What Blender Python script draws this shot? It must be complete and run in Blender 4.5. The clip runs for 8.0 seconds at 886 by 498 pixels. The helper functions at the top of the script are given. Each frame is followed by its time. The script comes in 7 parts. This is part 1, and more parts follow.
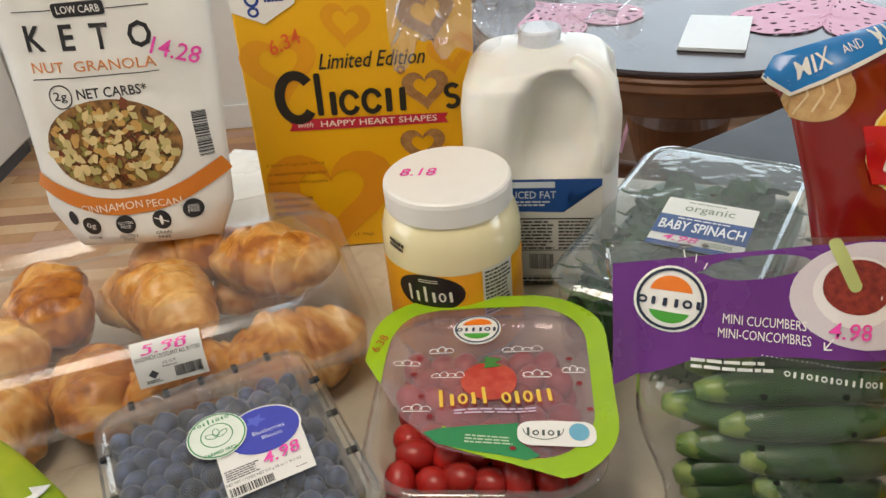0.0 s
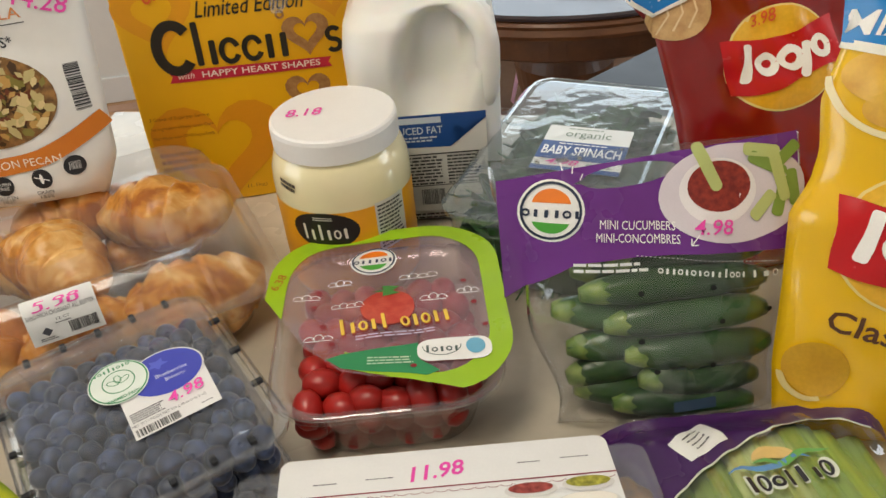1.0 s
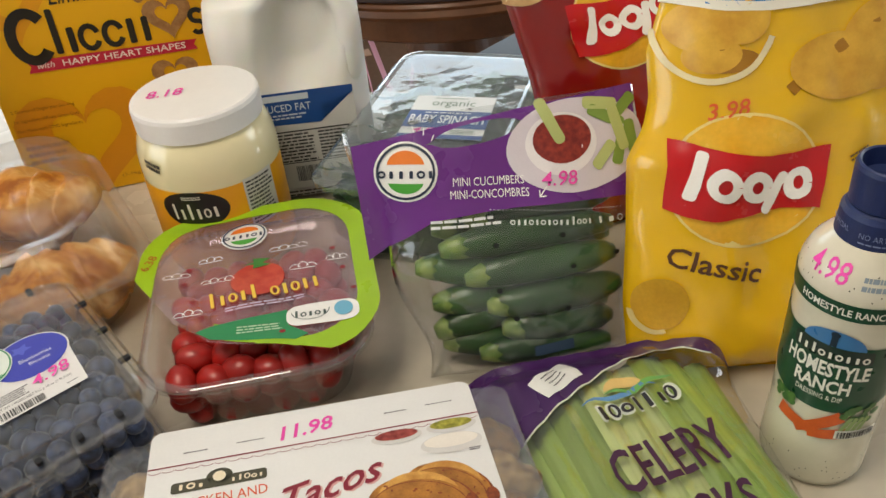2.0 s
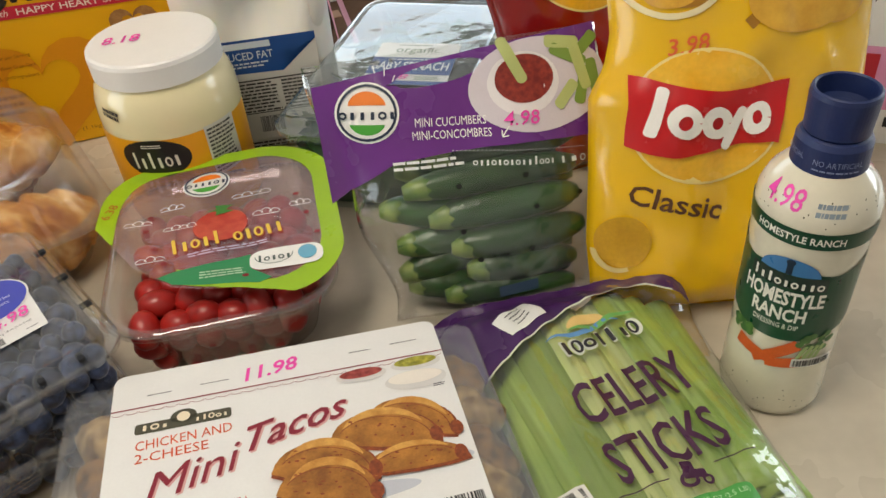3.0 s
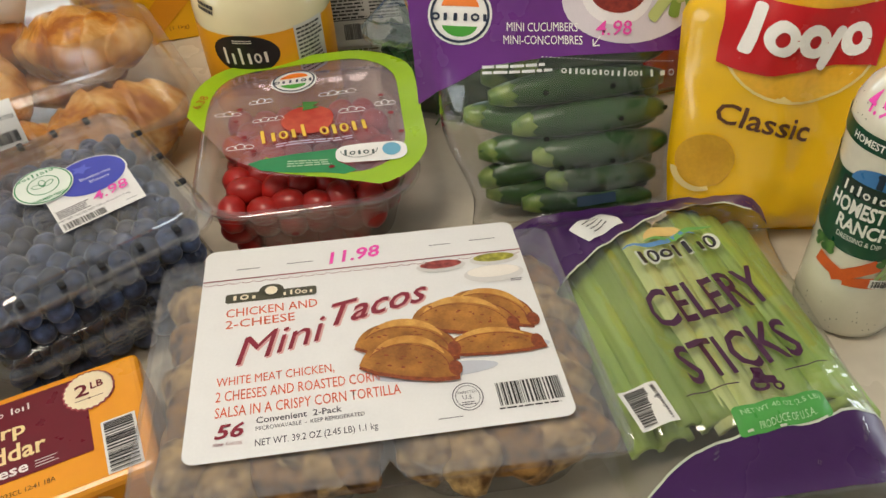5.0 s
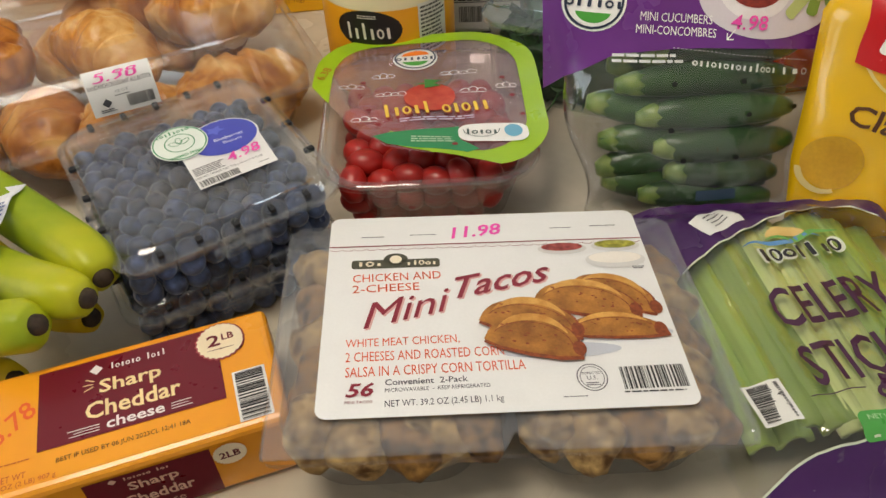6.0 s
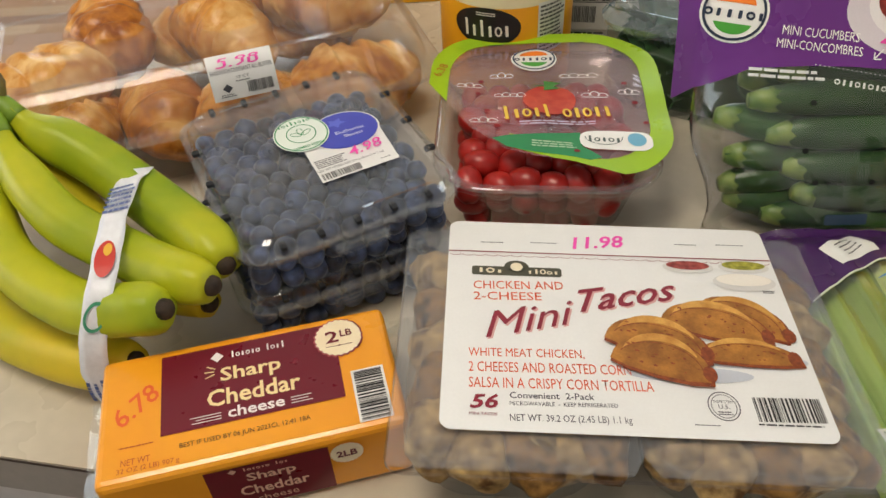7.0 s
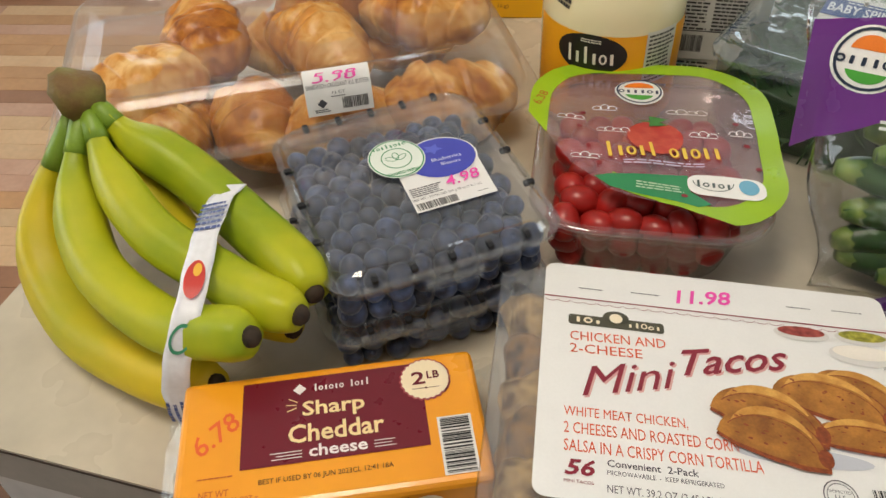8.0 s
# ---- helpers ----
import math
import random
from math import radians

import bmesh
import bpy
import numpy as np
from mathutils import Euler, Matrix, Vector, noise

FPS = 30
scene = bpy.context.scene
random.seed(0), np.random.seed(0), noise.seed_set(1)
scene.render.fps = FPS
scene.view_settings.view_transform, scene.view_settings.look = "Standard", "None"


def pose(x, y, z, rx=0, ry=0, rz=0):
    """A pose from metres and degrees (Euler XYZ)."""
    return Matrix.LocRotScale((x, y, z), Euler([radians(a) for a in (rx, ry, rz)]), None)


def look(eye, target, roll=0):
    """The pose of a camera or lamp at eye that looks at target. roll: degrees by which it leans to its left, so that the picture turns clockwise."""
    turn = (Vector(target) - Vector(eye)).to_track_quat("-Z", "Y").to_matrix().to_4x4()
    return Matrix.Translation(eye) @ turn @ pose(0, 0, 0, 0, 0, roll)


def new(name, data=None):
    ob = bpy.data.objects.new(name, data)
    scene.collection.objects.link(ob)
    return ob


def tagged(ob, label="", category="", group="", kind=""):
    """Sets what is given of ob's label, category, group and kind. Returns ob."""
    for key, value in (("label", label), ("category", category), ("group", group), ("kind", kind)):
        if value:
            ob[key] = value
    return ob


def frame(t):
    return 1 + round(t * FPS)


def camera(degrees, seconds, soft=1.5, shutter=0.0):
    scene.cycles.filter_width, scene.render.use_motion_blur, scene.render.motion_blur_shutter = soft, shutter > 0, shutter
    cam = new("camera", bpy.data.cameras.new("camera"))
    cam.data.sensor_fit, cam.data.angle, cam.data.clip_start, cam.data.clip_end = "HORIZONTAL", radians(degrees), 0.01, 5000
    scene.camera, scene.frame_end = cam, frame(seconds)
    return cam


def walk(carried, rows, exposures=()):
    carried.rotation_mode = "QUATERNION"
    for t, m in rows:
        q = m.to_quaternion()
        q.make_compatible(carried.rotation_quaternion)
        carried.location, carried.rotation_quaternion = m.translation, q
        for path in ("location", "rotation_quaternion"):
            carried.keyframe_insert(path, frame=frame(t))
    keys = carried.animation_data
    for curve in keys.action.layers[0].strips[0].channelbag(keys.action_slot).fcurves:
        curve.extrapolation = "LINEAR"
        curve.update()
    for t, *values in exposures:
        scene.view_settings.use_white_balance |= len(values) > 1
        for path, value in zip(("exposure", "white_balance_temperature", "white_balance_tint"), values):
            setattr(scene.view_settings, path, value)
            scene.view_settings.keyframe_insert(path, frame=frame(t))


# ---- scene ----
cam = camera(57.7, 8.0)
PATH = [
    (0, (0.056, 0.035, 1.388), (-0.008, 1.721, 0.314), -5.6),
    (0.5, (0.055, 0.016, 1.381), (0.09, 1.672, 0.261), -5.6),
    (1, (0.064, 0.005, 1.374), (0.22, 1.623, 0.209), -5.7),
    (1.5, (0.088, -0.011, 1.368), (0.359, 1.573, 0.178), -5.7),
    (2, (0.1, -0.031, 1.366), (0.443, 1.531, 0.164), -5.6),
    (3.5, (0.105, -0.048, 1.341), (0.48, 1.42, 0.037), -5.2),
    (4, (0.101, -0.057, 1.336), (0.443, 1.401, 0.01), -5.3),
    (5.5, (0.048, -0.071, 1.333), (0.233, 1.381, -0.03), -3.8),
    (6, (0.023, -0.072, 1.334), (0.136, 1.385, -0.03), -3.6),
    (6.5, (-0.001, -0.066, 1.337), (0.045, 1.387, -0.037), -3.5),
    (7, (-0.021, -0.054, 1.339), (-0.04, 1.392, -0.042), -3.3),
    (7.5, (-0.037, -0.035, 1.341), (-0.13, 1.404, -0.044), -3.1),
    (8, (-0.049, -0.019, 1.344), (-0.199, 1.419, -0.038), -2.6),
]
walk(cam, [(t, look(eye, target, roll)) for t, eye, target, roll in PATH])


# ---- light ----
world = bpy.data.worlds.new("sky")
scene.world = world
world.use_nodes = True
_n = world.node_tree.nodes
_sky = _n.new("ShaderNodeTexSky")
_sky.sky_type = "NISHITA"
_sky.sun_disc = False
_sky.sun_elevation, _sky.sun_rotation = radians(38), radians(-30)
_n["Background"].inputs[1].default_value = 0.12
world.node_tree.links.new(_sky.outputs[0], _n["Background"].inputs[0])
sun = new("sun", bpy.data.lights.new("sun", "SUN"))
sun.data.energy, sun.data.angle, sun.data.color = 2.0, radians(0.6), (1, 0.95, 0.86)
sun.matrix_world = look((-3, 6, 8), (0.6, 2.6, 0))


def area_lamp(name, eye, target, sx, sy, power, colour):
    lamp = bpy.data.lights.new(name, "AREA")
    lamp.shape, lamp.size, lamp.size_y, lamp.energy, lamp.color = "RECTANGLE", sx, sy, power, colour
    ob = new(name, lamp)
    ob.matrix_world = look(eye, target)
    return ob


area_lamp("window_light_back", (0.4, 3.30, 1.62), (0.4, 0, 1.4), 3.7, 1.35, 60, (0.82, 0.93, 1.0))
area_lamp("window_light_side", (-2.95, 0.7, 1.5), (0, 0.6, 1.1), 2.0, 1.5, 39, (0.90, 0.97, 1.0))
area_lamp("window_light_east", (3.15, 0.5, 1.5), (0, 0.4, 1.0), 1.5, 1.3, 46, (0.88, 0.96, 1.0))
area_lamp("ceiling_lamp_light", (-0.35, 0.1, 2.50), (-0.35, 0.1, 0), 0.55, 0.55, 14, (1.0, 0.92, 0.80))
scene.view_settings.exposure = -0.54


# ---- materials ----
def lin(h):
    h = h.lstrip("#")
    c = [int(h[i:i + 2], 16) / 255 for i in (0, 2, 4)]
    return [x / 12.92 if x <= 0.04045 else ((x + 0.055) / 1.055) ** 2.4 for x in c]


def mat(name, colour, rough=0.5, second=None, scale=40.0, amount=0.35, bump=0.0, bscale=200.0, spec=0.5, metal=0.0,
        vary=0.0, coat=0.0, sss=0.0, fine=0.12):
    """A surface of one colour with blotches of a second one, fine grain and relief."""
    m = bpy.data.materials.new(name)
    m.use_nodes = True
    nt = m.node_tree
    b = nt.nodes["Principled BSDF"]
    c1 = lin(colour) if isinstance(colour, str) else list(colour)
    c2 = (lin(second) if isinstance(second, str) else list(second)) if second else [x * 0.82 for x in c1]
    co = nt.nodes.new("ShaderNodeTexCoord")
    nz = nt.nodes.new("ShaderNodeTexNoise")
    nz.inputs["Scale"].default_value, nz.inputs["Detail"].default_value = scale, 4
    nt.links.new(co.outputs["Object"], nz.inputs["Vector"])
    ramp = nt.nodes.new("ShaderNodeMapRange")
    ramp.inputs[1].default_value, ramp.inputs[2].default_value = 0.35, 0.68
    ramp.inputs[3].default_value, ramp.inputs[4].default_value = 0.0, amount
    nt.links.new(nz.outputs[0], ramp.inputs[0])
    mix = nt.nodes.new("ShaderNodeMix")
    mix.data_type = "RGBA"
    mix.inputs[6].default_value, mix.inputs[7].default_value = (*c1, 1), (*c2, 1)
    nt.links.new(ramp.outputs[0], mix.inputs[0])
    grain = nt.nodes.new("ShaderNodeTexNoise")
    grain.inputs["Scale"].default_value = scale * 9
    nt.links.new(co.outputs["Object"], grain.inputs["Vector"])
    gr = nt.nodes.new("ShaderNodeMapRange")
    gr.inputs[3].default_value, gr.inputs[4].default_value = 1 - fine, 1 + fine
    nt.links.new(grain.outputs[0], gr.inputs[0])
    hsv = nt.nodes.new("ShaderNodeHueSaturation")
    nt.links.new(mix.outputs[2], hsv.inputs["Color"])
    if vary:
        info = nt.nodes.new("ShaderNodeObjectInfo")
        vr = nt.nodes.new("ShaderNodeMapRange")
        vr.inputs[3].default_value, vr.inputs[4].default_value = 1 - vary, 1 + vary
        nt.links.new(info.outputs["Random"], vr.inputs[0])
        mul = nt.nodes.new("ShaderNodeMath")
        mul.operation = "MULTIPLY"
        nt.links.new(vr.outputs[0], mul.inputs[0])
        nt.links.new(gr.outputs[0], mul.inputs[1])
        nt.links.new(mul.outputs[0], hsv.inputs["Value"])
    else:
        nt.links.new(gr.outputs[0], hsv.inputs["Value"])
    nt.links.new(hsv.outputs[0], b.inputs["Base Color"])
    rr = nt.nodes.new("ShaderNodeMapRange")
    rr.inputs[3].default_value, rr.inputs[4].default_value = max(0.02, rough - 0.08), min(1, rough + 0.08)
    nt.links.new(nz.outputs[0], rr.inputs[0])
    nt.links.new(rr.outputs[0], b.inputs["Roughness"])
    b.inputs["Metallic"].default_value = metal
    b.inputs["Specular IOR Level"].default_value = spec
    b.inputs["Coat Weight"].default_value = coat
    b.inputs["Coat Roughness"].default_value = 0.08
    if sss:
        b.inputs["Subsurface Weight"].default_value = sss
        b.inputs["Subsurface Radius"].default_value = (0.006, 0.004, 0.002)
    if bump:
        bn = nt.nodes.new("ShaderNodeTexNoise")
        bn.inputs["Scale"].default_value, bn.inputs["Detail"].default_value = bscale, 5
        nt.links.new(co.outputs["Object"], bn.inputs["Vector"])
        bp = nt.nodes.new("ShaderNodeBump")
        bp.inputs["Strength"].default_value, bp.inputs["Distance"].default_value = bump, 0.002
        nt.links.new(bn.outputs[0], bp.inputs["Height"])
        nt.links.new(bp.outputs[0], b.inputs["Normal"])
    return m


def crust(name, dark, mid, pale, scale, depth, rough=0.42):
    """Baked dough: streaky browned patches over gold and pale layers, with flaky relief."""
    m = bpy.data.materials.new(name)
    m.use_nodes = True
    nt = m.node_tree
    b = nt.nodes["Principled BSDF"]
    co = nt.nodes.new("ShaderNodeTexCoord")
    info = nt.nodes.new("ShaderNodeObjectInfo")
    shift = nt.nodes.new("ShaderNodeVectorMath")
    shift.operation = "MULTIPLY_ADD"
    nt.links.new(info.outputs["Random"], shift.inputs[0])
    shift.inputs[1].default_value = (7, 5, 3)
    nt.links.new(co.outputs["Object"], shift.inputs[2])
    big, small = nt.nodes.new("ShaderNodeTexNoise"), nt.nodes.new("ShaderNodeTexNoise")
    for nz, s, d, q in ((big, scale, 6, 1.6), (small, scale * 4.5, 4, 0.8)):
        nz.inputs["Scale"].default_value, nz.inputs["Detail"].default_value, nz.inputs["Distortion"].default_value = s, d, q
        nt.links.new(shift.outputs[0], nz.inputs["Vector"])
    add = nt.nodes.new("ShaderNodeMath")
    add.operation, add.inputs[1].default_value = "MULTIPLY_ADD", 0.45
    nt.links.new(small.outputs[0], add.inputs[0])
    nt.links.new(big.outputs[0], add.inputs[2])
    ramp = nt.nodes.new("ShaderNodeValToRGB")
    e = ramp.color_ramp.elements
    e[0].position, e[0].color = 0.55, (*lin(dark), 1)
    e[1].position, e[1].color = 0.90, (*lin(pale), 1)
    k = e.new(0.70)
    k.color = (*lin(mid), 1)
    nt.links.new(add.outputs[0], ramp.inputs[0])
    nt.links.new(ramp.outputs[0], b.inputs["Base Color"])
    bp = nt.nodes.new("ShaderNodeBump")
    bp.inputs["Strength"].default_value, bp.inputs["Distance"].default_value = 1.0, depth
    nt.links.new(add.outputs[0], bp.inputs["Height"])
    nt.links.new(bp.outputs[0], b.inputs["Normal"])
    b.inputs["Roughness"].default_value = rough
    return m


def clear(name, tint=(0.93, 0.94, 0.94), haze=0.05, rough=0.06, bump=0.25, bscale=60.0, gloss=1.0, hue=(0.8, 0.82, 0.85)):
    """Thin clear plastic: light goes straight through, with gloss that grows at flat angles and a little milky haze."""
    m = bpy.data.materials.new(name)
    m.use_nodes = True
    nt = m.node_tree
    nt.nodes.remove(nt.nodes["Principled BSDF"])
    out = nt.nodes["Material Output"]
    tr, gl, df = (nt.nodes.new("ShaderNodeBsdf" + k) for k in ("Transparent", "Glossy", "Diffuse"))
    tr.inputs[0].default_value = (*tint, 1)
    gl.inputs["Roughness"].default_value = rough
    df.inputs[0].default_value = (*hue, 1)
    co, nz, bp = nt.nodes.new("ShaderNodeTexCoord"), nt.nodes.new("ShaderNodeTexNoise"), nt.nodes.new("ShaderNodeBump")
    nz.inputs["Scale"].default_value, nz.inputs["Detail"].default_value = bscale, 3
    nt.links.new(co.outputs["Object"], nz.inputs["Vector"])
    nt.links.new(nz.outputs[0], bp.inputs["Height"])
    bp.inputs["Strength"].default_value, bp.inputs["Distance"].default_value = bump, 0.004
    nt.links.new(bp.outputs[0], gl.inputs["Normal"])
    lw, pw, ml = nt.nodes.new("ShaderNodeLayerWeight"), nt.nodes.new("ShaderNodeMath"), nt.nodes.new("ShaderNodeMath")
    lw.inputs[0].default_value = 0.5
    nt.links.new(bp.outputs[0], lw.inputs["Normal"])
    pw.operation, pw.inputs[1].default_value = "POWER", 4.0
    nt.links.new(lw.outputs["Facing"], pw.inputs[0])
    ml.operation, ml.inputs[1].default_value, ml.inputs[2].default_value = "MULTIPLY_ADD", 0.75 * gloss, 0.06 * gloss
    ml.use_clamp = True
    nt.links.new(pw.outputs[0], ml.inputs[0])
    m1, m2 = nt.nodes.new("ShaderNodeMixShader"), nt.nodes.new("ShaderNodeMixShader")
    m1.inputs[0].default_value = haze
    nt.links.new(tr.outputs[0], m1.inputs[1])
    nt.links.new(df.outputs[0], m1.inputs[2])
    nt.links.new(ml.outputs[0], m2.inputs[0])
    nt.links.new(m1.outputs[0], m2.inputs[1])
    nt.links.new(gl.outputs[0], m2.inputs[2])
    nt.links.new(m2.outputs[0], out.inputs[0])
    return m


INK = {}


def ink(h, rough=0.4):
    """Printing ink of one colour."""
    if (h, rough) not in INK:
        INK[(h, rough)] = mat("ink_" + h.lstrip("#"), h, rough, scale=90, amount=0.12, fine=0.05)
    return INK[(h, rough)]


# ---- mesh tools ----
def mesh_object(name, bm, material, smooth=False):
    me = bpy.data.meshes.new(name)
    bm.to_mesh(me)
    bm.free()
    if smooth:
        me.polygons.foreach_set("use_smooth", [True] * len(me.polygons))
    me.materials.append(material)
    return new(name, me)


def part(name, bm, material, parent, label="", smooth=False):
    ob = mesh_object(name, bm, material, smooth)
    ob.parent = parent
    return tagged(ob, label)


def thing(name, m, label, category, group="", kind=""):
    ob = new(name)
    ob.empty_display_size = 0.02
    ob.matrix_basis = m
    return tagged(ob, label, category, group, kind)


def rr_pts(hx, hy, r, n=5):
    r = min(r, hx, hy)
    pts = []
    for cx, cy, a0 in ((hx - r, hy - r, 0), (-hx + r, hy - r, 90), (-hx + r, -hy + r, 180), (hx - r, -hy + r, 270)):
        for i in range(n + 1):
            a = radians(a0 + 90 * i / n)
            pts.append((cx + r * math.cos(a), cy + r * math.sin(a)))
    return pts


def loft(rings, bottom=True, top=True, n=5, bm=None, ox=0.0, oy=0.0):
    """Rounded rectangles (hx, hy, r, z) or (hx, hy, r, z, dx, dy) stacked into one skin."""
    bm = bm or bmesh.new()
    rows = []
    for ring in rings:
        hx, hy, r, z = ring[:4]
        dx, dy = ring[4:6] if len(ring) > 4 else (0, 0)
        rows.append([bm.verts.new((x + dx + ox, y + dy + oy, z)) for x, y in rr_pts(hx, hy, r, n)])
    for a, b in zip(rows, rows[1:]):
        for i in range(len(a)):
            j = (i + 1) % len(a)
            bm.faces.new((a[i], a[j], b[j], b[i]))
    if bottom:
        bm.faces.new(rows[0][::-1])
    if top:
        bm.faces.new(rows[-1])
    return bm


def lathe(profile, n=40, bm=None):
    """A turned shape from (radius, z) pairs."""
    bm = bm or bmesh.new()
    rows = [[bm.verts.new((r * math.cos(2 * math.pi * i / n), r * math.sin(2 * math.pi * i / n), z)) for i in range(n)] for r, z in profile]
    for a, b in zip(rows, rows[1:]):
        for i in range(n):
            bm.faces.new((a[i], a[(i + 1) % n], b[(i + 1) % n], b[i]))
    bm.faces.new(rows[0][::-1])
    bm.faces.new(rows[-1])
    return bm


def box(x0, y0, z0, x1, y1, z1, bevel=0.0, bm=None):
    bm = bm or bmesh.new()
    vs = [bm.verts.new(p) for p in ((x0, y0, z0), (x1, y0, z0), (x1, y1, z0), (x0, y1, z0), (x0, y0, z1), (x1, y0, z1), (x1, y1, z1), (x0, y1, z1))]
    for f in ((3, 2, 1, 0), (4, 5, 6, 7), (0, 1, 5, 4), (1, 2, 6, 5), (2, 3, 7, 6), (3, 0, 4, 7)):
        bm.faces.new([vs[i] for i in f])
    if bevel:
        es = [e for e in bm.edges if e.verts[0] in vs and e.verts[1] in vs]
        bmesh.ops.bevel(bm, geom=es, offset=bevel, segments=3, affect="EDGES", profile=0.5)
    return bm


def slab(pts, z0, z1, bm=None):
    """A flat plate with the outline pts."""
    bm = bm or bmesh.new()
    a = [bm.verts.new((x, y, z0)) for x, y in pts]
    b = [bm.verts.new((x, y, z1)) for x, y in pts]
    bm.faces.new(a[::-1])
    bm.faces.new(b)
    for i in range(len(a)):
        j = (i + 1) % len(a)
        bm.faces.new((a[i], a[j], b[j], b[i]))
    return bm


def tube(path, radii, n=12, shape=None, bm=None):
    """A tapering tube along a path; shape(angle, t) scales its section."""
    bm = bm or bmesh.new()
    rows = []
    up = Vector((0, 0, 1))
    for k, (p, r) in enumerate(zip(path, radii)):
        a, b = path[max(0, k - 1)], path[min(len(path) - 1, k + 1)]
        d = (Vector(b) - Vector(a)).normalized()
        side = d.cross(up)
        side = side.normalized() if side.length > 1e-4 else Vector((1, 0, 0))
        top = side.cross(d)
        row = []
        for i in range(n):
            an = 2 * math.pi * i / n
            s = r * (shape(an, k / (len(path) - 1)) if shape else 1)
            row.append(bm.verts.new(Vector(p) + side * (s * math.cos(an)) + top * (s * math.sin(an))))
        rows.append(row)
    for a, b in zip(rows, rows[1:]):
        for i in range(n):
            bm.faces.new((a[i], a[(i + 1) % n], b[(i + 1) % n], b[i]))
    bm.faces.new(rows[0][::-1])
    bm.faces.new(rows[-1])
    return bm


def curve_pts(ctrl, n):
    """Points along a smooth line through the control points."""
    c = [Vector(p) for p in ctrl]
    c = [2 * c[0] - c[1]] + c + [2 * c[-1] - c[-2]]
    out = []
    for i in range(n + 1):
        f = i / n * (len(c) - 3)
        k = min(int(f), len(c) - 4)
        t = f - k
        p0, p1, p2, p3 = c[k:k + 4]
        out.append(0.5 * (2 * p1 + (p2 - p0) * t + (2 * p0 - 5 * p1 + 4 * p2 - p3) * t * t + (3 * p1 - p0 - 3 * p2 + p3) * t ** 3))
    return out


def ball(rx, ry, rz, nu=14, nv=9, dent=0.0):
    bm = bmesh.new()
    prof = []
    for k in range(1, nv):
        a = math.pi * k / nv
        prof.append((math.sin(a), -math.cos(a)))
    if dent:
        prof += [(0.30, 0.99), (0.25, 1.05), (0.17, 0.97), (0.06, 0.90)]
    lathe(prof, nu, bm)
    bmesh.ops.scale(bm, vec=(rx, ry, rz), verts=bm.verts)
    return bm


# ---- flat printed shapes: lists of (points, faces) ----
def poly(pts):
    return ([tuple(p) for p in pts], [tuple(range(len(pts)))])


def rect(x0, y0, x1, y1):
    return poly([(x0, y0), (x1, y0), (x1, y1), (x0, y1)])


def ell(cx, cy, rx, ry, n=28, a0=0, a1=360):
    m = n if a1 - a0 < 360 else n - 1
    return poly([(cx + rx * math.cos(radians(a0 + (a1 - a0) * i / n)), cy + ry * math.sin(radians(a0 + (a1 - a0) * i / n))) for i in range(m + 1)])


def rrect(cx, cy, w, h, r):
    return poly([(cx + x, cy + y) for x, y in rr_pts(w / 2, h / 2, r, 5)])


def band(line, width):
    """A stroke of some width along a line."""
    L, R = [], []
    for i, p in enumerate(line):
        a, b = line[max(0, i - 1)], line[min(len(line) - 1, i + 1)]
        dx, dy = b[0] - a[0], b[1] - a[1]
        d = math.hypot(dx, dy) or 1
        w = (width[i] if isinstance(width, (list, tuple)) else width) / 2
        L.append((p[0] - dy / d * w, p[1] + dx / d * w))
        R.append((p[0] + dy / d * w, p[1] - dx / d * w))
    n = len(line)
    return (L + R, [(i, n + i, n + i + 1, i + 1) for i in range(n - 1)])


def ring(cx, cy, rx, ry, w, n=26, a0=0, a1=360):
    return band([(cx + rx * math.cos(radians(a0 + (a1 - a0) * i / n)), cy + ry * math.sin(radians(a0 + (a1 - a0) * i / n))) for i in range(n + 1)], w)


def heart_line(cx, cy, s, n=28):
    out = []
    for i in range(n + 1):
        a = 2 * math.pi * i / n
        out.append((cx + s * 16 * math.sin(a) ** 3 / 32, cy + s * (13 * math.cos(a) - 5 * math.cos(2 * a) - 2 * math.cos(3 * a) - math.cos(4 * a)) / 32))
    return out


def turned(shapes, cx, cy, deg):
    c, s = math.cos(radians(deg)), math.sin(radians(deg))
    return [([(cx + (x - cx) * c - (y - cy) * s, cy + (x - cx) * s + (y - cy) * c) for x, y in v], f) for v, f in shapes]


def words(s, cx, cy, w, h, rot=0, shear=0.0, fat=0.0):
    """Lettering in the built-in font, fitted into a box round (cx, cy)."""
    cu = bpy.data.curves.new("t", "FONT")
    cu.body, cu.align_x, cu.resolution_u, cu.shear, cu.offset = s, "CENTER", 2, shear, fat
    ob = bpy.data.objects.new("t", cu)
    me = bpy.data.meshes.new_from_object(ob)
    v = np.array([p.co[:2] for p in me.vertices]) if len(me.vertices) else np.zeros((1, 2))
    f = [tuple(p.vertices) for p in me.polygons]
    bpy.data.objects.remove(ob)
    bpy.data.curves.remove(cu)
    bpy.data.meshes.remove(me)
    lo, hi = v.min(0), v.max(0)
    v = (v - (lo + hi) / 2) / np.maximum(hi - lo, 1e-6) * (w, h) + (cx, cy)
    return turned([([tuple(p) for p in v.tolist()], f)], cx, cy, rot)


